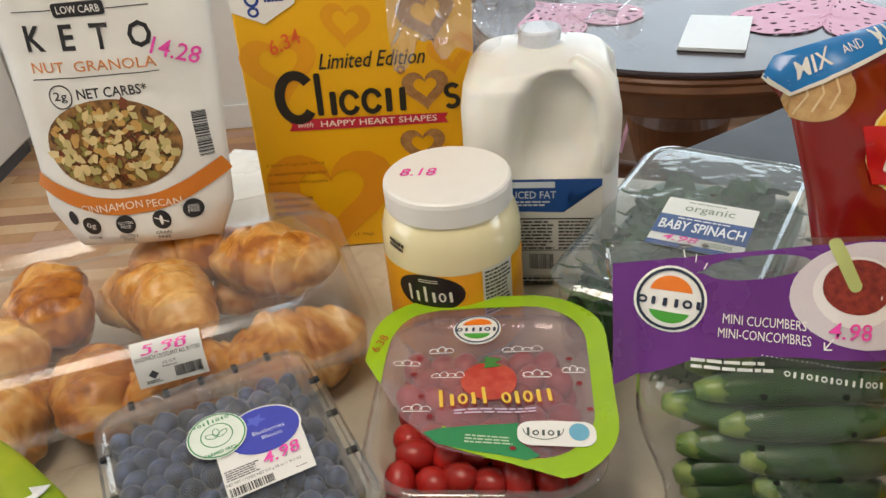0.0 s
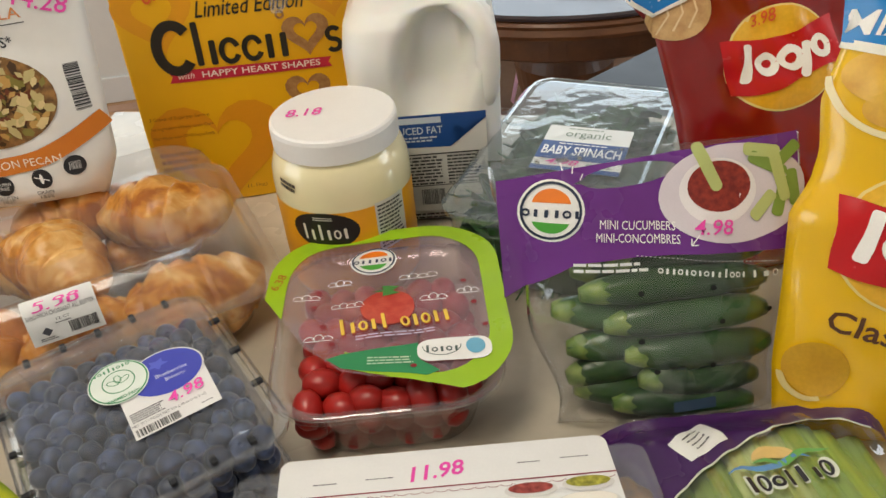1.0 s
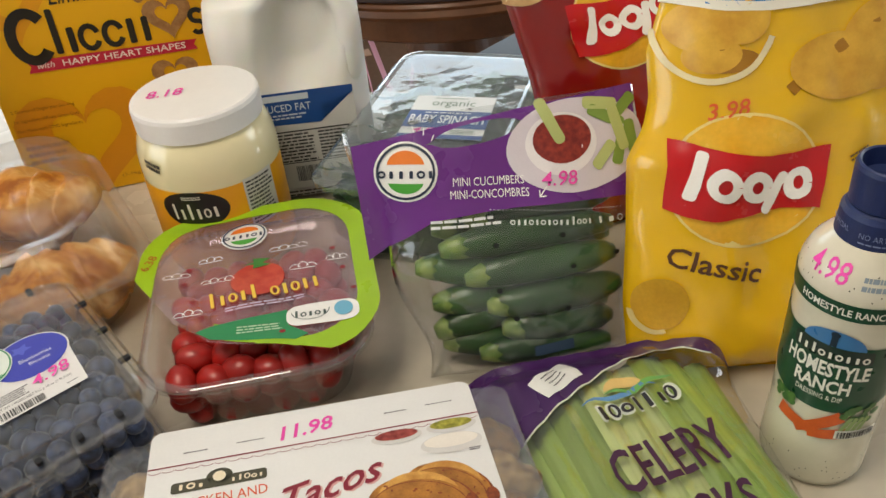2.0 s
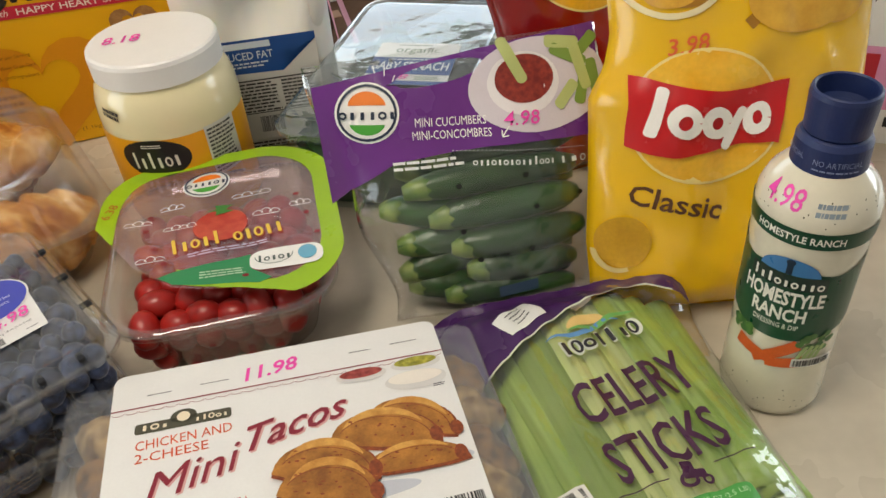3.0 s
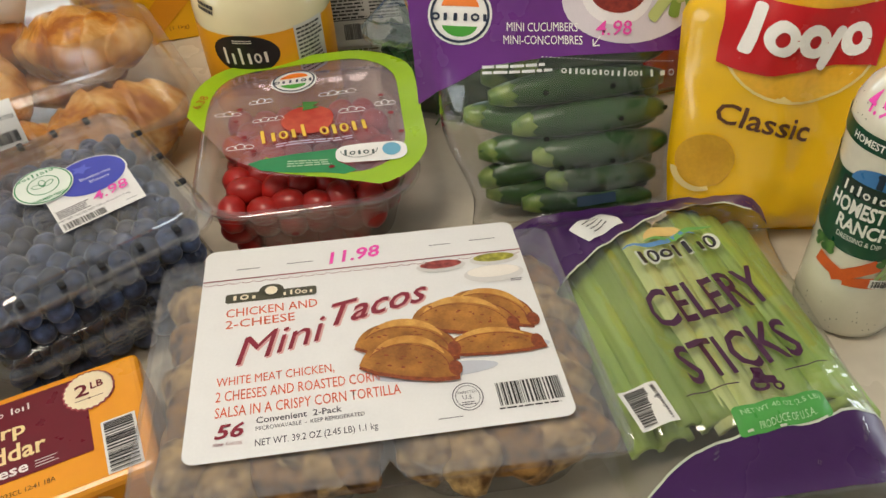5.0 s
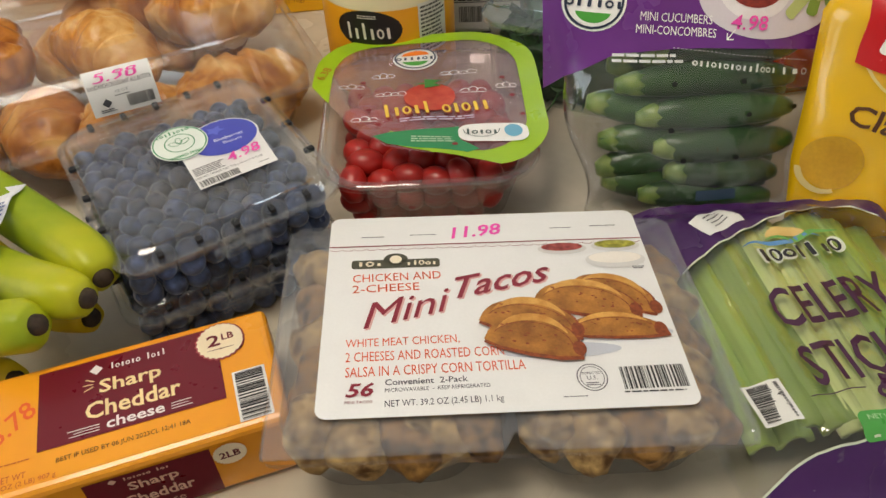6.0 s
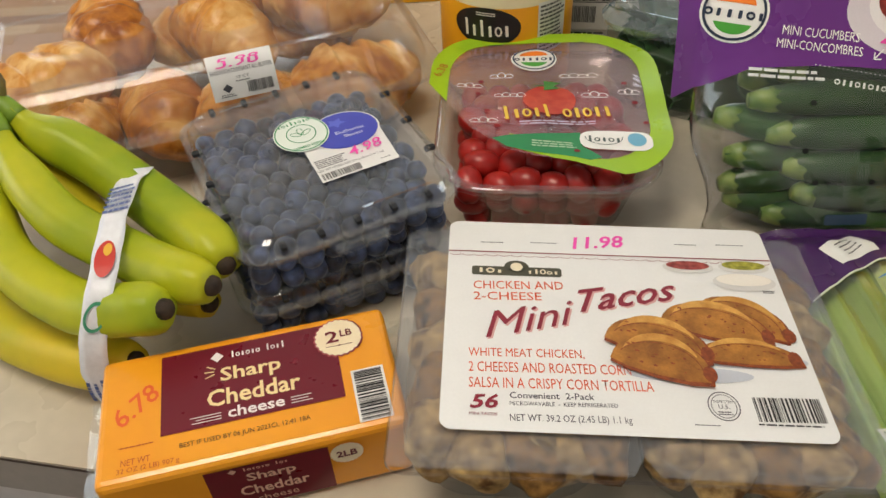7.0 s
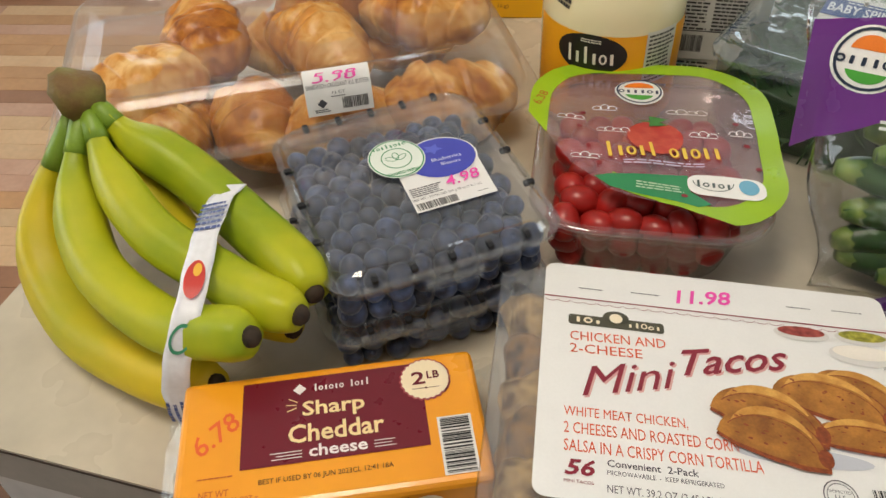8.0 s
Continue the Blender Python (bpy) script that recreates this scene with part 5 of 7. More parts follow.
printed("big_heart", cb, ink("#e3960e"), heart_ring(-0.042, 0.068, 0.105, 0.036, 0), bf, 0.0008)
OAT = mat("printed_oat_heart", "#9a6a3a", 0.5, second="#b98c55", scale=120, amount=0.8, fine=0.2)
printed("oat_heart", cb, OAT, heart_ring(0.067, 0.186, 0.036, 0.0125, 3) + heart_ring(0.061, 0.122, 0.036, 0.0125, 0) + heart_ring(0.072, 0.262, 0.044, 0.015, 12) + [ring(0.043, 0.207, 0.0035, 0.0035, 0.0025, 14)], bf, 0.0012, label="printed toasted oat hearts")
INKB = ink("#221d16")
printed("limited_edition", cb, INKB, words("Limited Edition", 0.0145, 0.2205, 0.108, 0.0165, 0, 0.35, 0.006), bf, 0.0012)
name_marks = [ring(-0.066, 0.184, 0.017, 0.024, 0.0105, 24, 40, 320)]
for x, tall in ((-0.043, 1), (-0.029, 0)):
    name_marks.append(rrect(x, 0.186 if tall else 0.1755, 0.0065, 0.046 if tall else 0.026, 0.002))
for x in (-0.012, 0.011):
    name_marks.append(ring(x, 0.1755, 0.0085, 0.0115, 0.0055, 20, 20, 335))
for x in (0.0285, 0.043):
    name_marks.append(rrect(x, 0.1755, 0.0065, 0.026, 0.002))
name_marks += [ring(0.0945, 0.1815, 0.0062, 0.006, 0.005, 14, 30, 270), ring(0.0945, 0.1695, 0.0062, 0.006, 0.005, 14, 210, 450)]
printed("trade_mark", cb, INKB, name_marks, bf, 0.0014, label="bold black trade mark strokes")
printed("red_banner", cb, ink("#c61f3a"), [poly([(-0.078, 0.1605), (0.0895, 0.157), (0.086, 0.1515), (0.0895, 0.146), (-0.078, 0.1475), (-0.0745, 0.154)])], bf, 0.0010, label="red ribbon banner")
printed("banner_word", cb, ink("#f6e3d8"), words("HAPPY HEART SHAPES", 0.0165, 0.1530, 0.122, 0.0068, -0.6, 0, 0.012) + words("with", -0.0605, 0.154, 0.016, 0.0062, 0, 0.3), bf, 0.0014)
SMALL = ink("#a8640a")
printed("claim_print", cb, SMALL, words("2 Grams of Sugar per Serving", -0.078, 0.109, 0.062, 0.0048) + words("1st Ingredient Whole Grain Oats", -0.077, 0.098, 0.064, 0.0048) + words("Not Made with GMO Ingredients", -0.077, 0.087, 0.064, 0.0048) + text_bars(-0.085, 0.058, 0.045, 0.026, 3, 4) + words("(1.1kg)", -0.012, 0.0155, 0.022, 0.0055), bf, 0.0012)
printed("corner_badge", cb, ink("#eeeae4"), [poly([(-0.1165, 0.275), (-0.086, 0.262), (-0.055, 0.280), (-0.03, 0.335), (-0.1165, 0.335)])], bf, 0.0012)
printed("badge_mark", cb, ink("#243f8c"), [ring(-0.095, 0.287, 0.006, 0.007, 0.0028, 16), ring(-0.095, 0.274, 0.0045, 0.004, 0.0024, 14)] + text_bars(-0.072, 0.287, 0.022, 0.010, 2, 6), bf, 0.0016)
printed("price", cb, ORANGE_PEN, words("6.34", -0.070, 0.243, 0.034, 0.015, 22, 0.2, 0.008), bf, 0.0018, label="orange handwritten price 6.34")

# ---- granola pouch ----
POUCH = mat("white_pouch", "#ece9e4", 0.40, second="#dedad4", scale=16, amount=0.5, fine=0.02, bump=0.15, bscale=25)
pp = Pillow(lambda v: -0.122 - 0.009 * max(0, 1 - v / 0.2) + 0.003 * math.sin(v * 18) + 0.026 * max(0, 1 - v / 0.045), lambda v: 0.055 + 0.024 * min(1, v / 0.28) - 0.016 * max(0, 1 - v / 0.04), 0.308, lambda q: 0.030 * (1 - 0.55 * q), 0.0042, 3.0, 0.10, 0.05)
pouch = thing("granola_pouch", pose(-0.217, 0.702, 0.9992, -6, 0, 0) @ Matrix.Diagonal((0.952, 0.952, 0.952, 1)), "white stand-up pouch of cinnamon pecan granola on the croissant box", "granola pouch")
part("pouch_body", pp.mesh(), POUCH, pouch, smooth=True)
pf = pp.front
def P(u, v):
    return u, v + 0.011
R5 = -1
def tp(s, cx, cy, w, h, rot=R5, shear=0, fat=0.0):
    return words(s, *P(cx, cy), w, h, rot, shear, fat)
INKD = ink("#252326")
sh = tp("K  E  T  O", -0.035, 0.1985, 0.1143, 0.0235, -1.7, 0, 0.02) + tp("NET CARBS*", -0.0259, 0.149, 0.0634, 0.0098, 0.5, 0, 0.012) + [rect(-0.0958, 0.1745, 0.0212, 0.1753)]
sh += [ring(*P(-0.0731, 0.1473), 0.0105, 0.0105, 0.0011)] + tp("2g", -0.0731, 0.1470, 0.012, 0.0105)
sh += [rrect(*P(-0.0364, 0.2226), 0.046, 0.0125, 0.003)] + [rect(-0.098, 0.2340, -0.06, 0.2348), rect(-0.013, 0.2320, 0.025, 0.2328)]
for x, y in ((-0.0777, 0.0205), (-0.0432, 0.0205), (-0.0074, 0.0225), (0.0239, 0.030)):
    sh.append(ell(*P(x, y), 0.0095, 0.0095))
sh += tp("GLUTEN", -0.0432, 0.0085, 0.018, 0.0033) + tp("FREE", -0.0432, 0.0045, 0.011, 0.003) + tp("GRAIN", -0.008, 0.0095, 0.015, 0.0033) + tp("FREE", -0.008, 0.005, 0.012, 0.003) + tp("SUGAR", -0.0777, 0.0075, 0.015, 0.003)
sh.append(ell(*P(-0.096, 0.028), 0.005, 0.0075))
printed("black_print", pouch, INKD, sh, pf, 0.0007, 0.012)
sh = tp("LOW CARB", -0.0364, 0.2226, 0.038, 0.0066, -1, 0, 0.01) + tp("0g", -0.0777, 0.0205, 0.009, 0.007) + tp("GLUTEN", -0.0432, 0.0222, 0.014, 0.003) + tp("FREE", -0.0432, 0.0182, 0.010, 0.003) + tp("GMO", 0.0239, 0.032, 0.010, 0.0034) + tp("FREE", 0.0239, 0.028, 0.010, 0.0034) + [band([(P(-0.0144, 0.0245)), (P(-0.0004, 0.0205))], 0.001), ell(*P(-0.0074, 0.0225), 0.0018, 0.005)]
printed("white_print", pouch, ink("#efece7"), sh, pf, 0.0011)
printed("orange_print", pouch, ink("#dd8a4a"), tp("NUT  GRANOLA", -0.0366, 0.1735, 0.114, 0.0095, -0.8), pf, 0.0007, 0.012)
brown_band = [-0.126 + 0.186 * i / 24 for i in range(25)]
printed("orange_band", pouch, ink("#d67b24"), [band([(x, 0.0775 - 0.0290 * math.sin(math.pi * i / 24) + 0.002 * i / 24) for i, x in enumerate(brown_band)], 0.0165)], pf, 0.0012, 0.012, "orange curved band")
printed("band_words", pouch, ink("#f6ead8"), tp("CINNAMON PECAN", -0.034, 0.0395, 0.098, 0.0075, 1), pf, 0.0017, 0.01)
printed("granola_picture", pouch, mat("printed_granola", "#6a4a26", 0.5, second="#a9793f", scale=150, amount=0.9), [ell(*P(-0.0361, 0.0990), 0.0645, 0.0435, 36)], pf, 0.0007, 0.012, "printed bowl of granola")
rnd = random.Random(8)
tones = {"#4c3218": [], "#7a3f24": [], "#8b7f3c": [], "#c89b55": [], "#c9b67c": [], "#dcc48c": []}
for k in range(290):
    a, r = rnd.uniform(0, 6.28), math.sqrt(rnd.uniform(0, 0.92))
    x, y = P(-0.0361 + 0.062 * r * math.cos(a), 0.099 + 0.0415 * r * math.sin(a))
    s = rnd.uniform(0.0036, 0.0082)
    m = rnd.randrange(4, 7)
    flake = poly([(x + s * rnd.uniform(0.6, 1.1) * math.cos(6.28 * i / m), y + s * 0.62 * rnd.uniform(0.6, 1.1) * math.sin(6.28 * i / m)) for i in range(m)])
    tones[rnd.choice(list(tones))].append(turned([flake], x, y, rnd.uniform(0, 180))[0])
for k, (tone, shapes) in enumerate(tones.items()):
    printed("granola_flake", pouch, ink(tone), shapes, pf, 0.0010 + 0.00025 * k)
printed("barcode", pouch, INKD, barcode(*P(0.0461, 0.1016), 0.044, 0.0125, 90), pf, 0.0007, 0.012)
printed("price", pouch, PINK, tp("14.28", 0.0389, 0.1797, 0.042, 0.016, -21, 0.1, 0.008), pf, 0.0008, 0.012, "pink handwritten price 14.28")

# ---- spinach box ----
LEAF = mat("spinach_leaf", "#2f5a24", 0.42, second="#1d3f18", scale=30, amount=0.7, fine=0.1, vary=0.35)
spb = thing("spinach_box", pose(0.268, 0.676, Z, 0, 0, -32) @ Matrix.Diagonal((0.97, 0.97, 1.09, 1)), "clear plastic box of baby spinach with a blue and white label", "salad box")
# Strong bluish haze puts window glare into the lid's colour, besides its gloss.
SPINP = clear("salad_plastic", tint=(0.95, 0.97, 0.98), haze=0.14, bump=0.5, bscale=14, gloss=1.7, hue=(0.58, 0.71, 0.78))
SPINB = clear("salad_base_plastic", tint=(0.93, 0.95, 0.94), haze=0.03, bump=0.4, bscale=14, gloss=0.9, hue=(0.5, 0.6, 0.6))
part("base", loft([(0.082, 0.135, 0.02, 0.0005), (0.085, 0.138, 0.022, 0.006), (0.088, 0.142, 0.025, 0.072), (0.0915, 0.146, 0.028, 0.0735), (0.092, 0.1465, 0.028, 0.077)], True, False, 6), SPINB, spb)
part("lid", loft([(0.093, 0.1475, 0.028, 0.073), (0.0935, 0.148, 0.028, 0.0785), (0.089, 0.1435, 0.026, 0.0815), (0.085, 0.1395, 0.026, 0.082), (0.083, 0.1375, 0.025, 0.0875), (0.080, 0.1345, 0.024, 0.0882), (0.076, 0.1305, 0.022, 0.0868)], False, True, 6), SPINP, spb)
bm = loft([(0.078, 0.131, 0.02, 0.004), (0.082, 0.135, 0.02, 0.020), (0.083, 0.136, 0.022, 0.050), (0.070, 0.122, 0.022, 0.056), (0.03, 0.06, 0.02, 0.060)], True, True, 8)
bmesh.ops.subdivide_edges(bm, edges=bm.edges[:], cuts=4, use_grid_fill=True)
for v in bm.verts:
    v.co += Vector((v.co.x, v.co.y, 0)).normalized() * 0.006 * (noise.noise(v.co * 60) - 0.5) + Vector((0, 0, 0.006 * noise.noise(v.co * 45)))
packed = part("packed_leaves", bm, LEAF, spb, "dense dark green mass of spinach leaves", smooth=True)
tagged(packed, kind="stuff")
rnd = random.Random(3)
leaf_me = []
for k in range(4):
    bm = bmesh.new()
    rows = []
    L, W = 0.052 + 0.006 * k, 0.030 + 0.003 * k
    for i in range(9):
        t = i / 8
        w = W / 2 * math.sin(math.pi * (0.06 + 0.90 * t) ** 0.8) ** 0.8
        rows.append([bm.verts.new((w * f, L * (t - 0.5), 0.007 * math.sin(2.2 * t + k) + 0.006 * f * f + 0.002 * math.sin(9 * t + 5 * f + k))) for f in (-1, -0.5, 0, 0.5, 1)])
    for a, b in zip(rows, rows[1:]):
        for j in range(4):
            bm.faces.new((a[j], a[j + 1], b[j + 1], b[j]))
    tube([Vector((0, -L / 2 + 0.002, 0.003)), Vector((0.002, -L / 2 - 0.012, 0.001)), Vector((0.004, -L / 2 - 0.024, 0.003))], [0.0012, 0.0013, 0.0010], 6, None, bm)
    me = bpy.data.meshes.new("spinach_leaf")
    bm.to_mesh(me)
    bm.free()
    me.polygons.foreach_set("use_smooth", [True] * len(me.polygons))
    me.materials.append(LEAF)
    leaf_me.append(me)
for k in range(270):
    side_leaf = k > 170
    ob = new("spinach_leaf", leaf_me[k % 4])
    if side_leaf:
        e = rnd.random()
        x, y = (rnd.uniform(-0.06, 0.06), -0.112) if e < 0.4 else (-0.060, rnd.uniform(-0.11, 0.11))
        z = rnd.uniform(0.02, 0.055)
        ob.matrix_basis = spb.matrix_basis @ pose(x, y, z, rnd.uniform(30, 100), rnd.uniform(-40, 40), rnd.uniform(0, 360)) @ Matrix.Diagonal((0.8, 0.8, 0.8, 1))
    else:
        ob.matrix_basis = spb.matrix_basis @ pose(rnd.uniform(-0.058, 0.058), rnd.uniform(-0.112, 0.112), rnd.uniform(0.030, 0.067), rnd.uniform(-22, 22), rnd.uniform(-22, 22), rnd.uniform(0, 360)) @ Matrix.Diagonal((0.9, 0.9, 0.9, 1))
    tagged(ob, "dark green baby spinach leaf in the box", "spinach leaf", "spinach leaves in the box")
SPT = lambda u, v: (Vector((u, v, 0.0872)), Vector((0, 0, 1)))
rot = 3
lab = turned([rrect(0.006, -0.019, 0.085, 0.090, 0.002)], 0.006, -0.019, rot)
lab = [([(x + 0.006, y + 0.001) for x, y in v], f) for v, f in lab]
spinach_label = printed("label", spb, ink("#e8ebe8"), lab, SPT, 0.0006, label="blue and white paper label")
def spl(shapes):
    return [([(x + 0.006, y + 0.001) for x, y in v], f) for v, f in turned(shapes, 0.006, -0.019, rot)]
printed("blue_panel", spinach_label, ink("#274d8f"), spl([rect(-0.0365, -0.043, 0.0485, -0.0075), rect(-0.0365, -0.064, 0.0485, -0.056)]), SPT, 0.0010)
printed("label_word", spinach_label, ink("#e9eef4"), spl(words("BABY SPINACH", 0.006, -0.026, 0.077, 0.0175, 0, 0, 0.02) + text_bars(0.006, -0.0125, 0.05, 0.004, 1, 3)), SPT, 0.0014)
printed("organic_word", spinach_label, ink("#7f9480"), spl(words("organic", 0.006, 0.0075, 0.046, 0.016) + text_bars(0.004, 0.020, 0.04, 0.003, 1, 5) + text_bars(0.028, -0.050, 0.026, 0.008, 3, 9)), SPT, 0.0010)
printed("price", spinach_label, PINK, spl(words("4.98", -0.008, -0.0485, 0.032, 0.010, 0, 0.2, 0.008)), SPT, 0.0014, label="pink handwritten price")

# ---- bag of mini cucumbers ----
CUKE = mat("cucumber_skin", "#203f19", 0.30, second="#3d672b", scale=30, amount=0.7, fine=0.08, bump=0.35, bscale=160, vary=0.32)
CUKE_END = mat("cucumber_end", "#93a552", 0.36, second="#4d7430", scale=90, amount=0.9, fine=0.1)
cuc = thing("cucumber_bag", pose(0.265, 0.405, Z, -22, 0, -6), "clear stand-up bag of mini cucumbers with a purple header", "vegetable bag")
cpil = Pillow(lambda v: -0.088 - 0.033 * max(0, (v - 0.02) / 0.17) + 0.004 * math.sin(v * 60), lambda v: 0.078 + 0.022 * max(0, min(1, (v - 0.04) / 0.09)) - 0.004 * max(0, (v - 0.13) / 0.06), 0.206, lambda q: 0.038 * max(0.08, 1 - 1.75 * max(0, q - 0.46)), 0.0032, 9.0, 0.05, 0.08)
BAGFILM = clear("bag_film", tint=(0.97, 0.975, 0.975), haze=0.012, bump=1.0, bscale=24, rough=0.05, gloss=1.7, hue=(0.7, 0.75, 0.78))
part("film", cpil.mesh(44, 48), BAGFILM, cuc, smooth=True)
cf = cpil.front
def top_line(u):
    return 0.190 + 0.016 * (u + 0.121) / 0.215
def mid_line(u):
    return 0.128 + 0.004 * math.sin((u + 0.1) * 20)
PURPLE = mat("purple_film", "#6d2f86", 0.26, second="#5d2478", scale=18, amount=0.5, fine=0.03, bump=0.4, bscale=28, coat=0.4)
us = [-0.1205 + 0.214 * i / 40 for i in range(41)]
verts, faces = [], []
for k, u in enumerate(us):
    t, m = top_line(u) + 0.0012, mid_line(u) - 0.022 * max(0, 1 - (u + 0.12) / 0.05)
    h = 0.0075 * math.sqrt(max(0.0, 1 - ((u + 0.028) / 0.034) ** 2))
    c = 0.188 + 0.08 * (u + 0.028)
    verts += [(u, m), (u, c - h), (u, c + h), (u, t)]
for k in range(40):
    a, b = 4 * k, 4 * k + 4
    faces += [(a, b, b + 1, a + 1), (a + 2, b + 2, b + 3, a + 3)]
header = printed("header", cuc, PURPLE, [(verts, faces)], cf, 0.0008, 0.010, "purple printed header with a hand hole")
printed("logo_disc", header, WHITE_INK, [ell(-0.0838, 0.1680, 0.0232, 0.0215)], cf, 0.0013, 0.01, "round white emblem")
printed("logo_ring", header, ink("#243046"), [ring(-0.0838, 0.1680, 0.0205, 0.019, 0.0018)] + turned(marks("oiiioi", -0.0838, 0.1675, 0.042, 0.0080), -0.0838, 0.1665, -8), cf, 0.0021, 0.01)
printed("logo_sun", header, ink("#ef7f22"), turned([ell(-0.0838, 0.1725, 0.0135, 0.0105, 20, 5, 175)], -0.0838, 0.168, -8), cf, 0.0017, 0.01)
printed("logo_field", header, ink("#4aa23a"), turned([ell(-0.0838, 0.1625, 0.0130, 0.0100, 20, 195, 345)], -0.0838, 0.168, -8), cf, 0.0017, 0.01)
sh = words("MINI CUCUMBERS", -0.0253, 0.1535, 0.0524, 0.0062, -6) + words("MINI-CONCOMBRES", -0.0258, 0.1445, 0.0581, 0.0062, -6) + [band([(0.016, 0.1435), (0.010, 0.137)], 0.0008), band([(0.010, 0.137), (0.0145, 0.137)], 0.0008), band([(0.010, 0.137), (0.0105, 0.1415)], 0.0008)]
for a in (-20, 0, 20):
    sh += turned([rect(-0.071, 0.1935, -0.0702, 0.1985)], -0.078, 0.175, a - 12)
printed("header_word", header, WHITE_INK, sh, cf, 0.0014, 0.01)
sh = marks("oiioioioiiIooi", 0.0159, 0.119, 0.062, 0.0058, -8, 0.2) + text_bars(-0.046, 0.1265, 0.052, 0.008, 2, 5, -3) + [rect(0.052, 0.1105, 0.054, 0.1155), rect(0.060, 0.110, 0.064, 0.1135), ring(0.070, 0.111, 0.0022, 0.0022, 0.0006, 10)]
for k in range(34):
    sh.append(rect(-0.028 + 0.003 * k, 0.1326 - 0.00042 * k, -0.0268 + 0.003 * k, 0.1331 - 0.00042 * k))
printed("film_print", cuc, ink("#dfe3de"), sh, cf, 0.0010, 0.01)
printed("plate", cuc, ink("#d9cfd6"), [ell(0.045, 0.1690, 0.054, 0.0335, 36)], cf, 0.0013, 0.01, "printed plate with dip and cucumber sticks")
printed("dip_bowl", cuc, ink("#ece6e6"), [ell(0.033, 0.1715, 0.0275, 0.0225)], cf, 0.0017, 0.01)
printed("dip", cuc, mat("printed_dip", "#74201c", 0.4, second="#a03a2a", scale=220, amount=0.9), [ell(0.034, 0.1745, 0.0225, 0.0175)], cf, 0.0021, 0.01)
STICK1, STICK2 = ink("#b9c27a"), ink("#7f9a44")
sh = turned([rrect(0.0265, 0.188, 0.0085, 0.036, 0.004)], 0.0265, 0.188, 22)
printed("stick_picture", cuc, STICK1, sh, cf, 0.0025, 0.01)
s1, s2 = [], []
for k, (x, y, a, l) in enumerate(((0.070, 0.186, 60, 0.030), (0.078, 0.176, 12, 0.034), (0.084, 0.192, -50, 0.022), (0.066, 0.196, 80, 0.026), (0.078, 0.163, -20, 0.028), (0.064, 0.158, -45, 0.024), (0.088, 0.168, 5, 0.026))):
    (s1 if k % 2 else s2).extend(turned([rrect(x, y, 0.0085, l, 0.003)], x, y, a))
printed("stick_picture", cuc, STICK2, s2, cf, 0.0021, 0.01)
printed("stick_picture", cuc, STICK1, s1, cf, 0.0024, 0.01)
printed("price", cuc, PINK, words("4.98", 0.0265, 0.1475, 0.027, 0.010, -6, 0.15, 0.008), cf, 0.0026, 0.01, "pink handwritten price 4.98")
printed("non_gmo_mark", cuc, ink("#33475c"), [rrect(0.0063, 0.0235, 0.031, 0.008, 0.001)], cf, 0.0010, 0.01)
printed("vent_holes", cuc, ink("#101510"), [ell(x, y, 0.0022, 0.002, 12) for x, y in ((-0.028, 0.108), (0.022, 0.108), (0.027, 0.084), (-0.030, 0.075), (0.020, 0.052), (-0.020, 0.052), (0.064, 0.086))], cf, 0.0012, label="small punched vent holes")
cu_list = ((0.106, -0.068, 0.068, 0.0135, 0), (0.082, -0.052, 0.068, 0.0145, 0), (0.085, -0.087, 0.010, 0.0138, 1), (0.060, -0.038, 0.070, 0.0145, 0), (0.066, -0.078, 0.010, 0.0135, 1), (0.036, -0.028, 0.062, 0.0140, 0), (0.044, -0.079, 0.000, 0.0135, 1), (0.0155, -0.048, 0.058, 0.0130, 0), (0.024, -0.074, 0.000, 0.0125, 1), (0.126, -0.046, 0.072, 0.0120, 1),
           (0.116, -0.070, 0.060, 0.0140, 2), (0.092, -0.066, 0.072, 0.0145, 2), (0.068, -0.060, 0.070, 0.0145, 2), (0.044, -0.062, 0.066, 0.0145, 2), (0.020, -0.060, 0.062, 0.0145, 2), (0.134, -0.052, 0.072, 0.0110, 2))
for k, (v, u0, u1, r, back) in enumerate(cu_list):
    n = 18
    u1 -= 0.003 if u1 > 0.05 else 0
    pts = [Vector((u0 + (u1 - u0) * i / n, 0.0015 * math.sin(3 * i / n + k), v + 0.003 * math.sin(2.4 * i / n + k) + 0.010 * math.sin(k * 2.3) * (i / n - 0.5))) for i in range(n + 1)]
    rad = [max(0.0028, r * min(1, (math.sin(math.pi * (0.03 + 0.94 * i / n))) ** 0.42)) for i in range(n + 1)]
    bm = tube(pts, rad, 16, lambda a, t: 1 + 0.03 * math.cos(7 * a))
    for v in bm.verts:
        v.co += Vector((0, v.co.y, v.co.z - 0.06)).normalized() * 0.0014 * noise.noise(v.co * 60 + Vector((k, 0, 0)))
    ob = mesh_object("mini_cucumber", bm, CUKE, True)
    ob.matrix_basis = cuc.matrix_basis @ pose(0, -0.016 + 0.012 * back, 0)
    part("stem_end", tube(pts[:4], [q * 1.012 + 0.0002 for q in rad[:3]] + [rad[3] * 0.97], 16, lambda a, t: 1 + 0.05 * math.cos(7 * a)), CUKE_END, ob, "pale green stem end", smooth=True)
    tagged(ob, "dark green mini cucumber in the clear bag", "cucumber", "cucumbers in the bag")

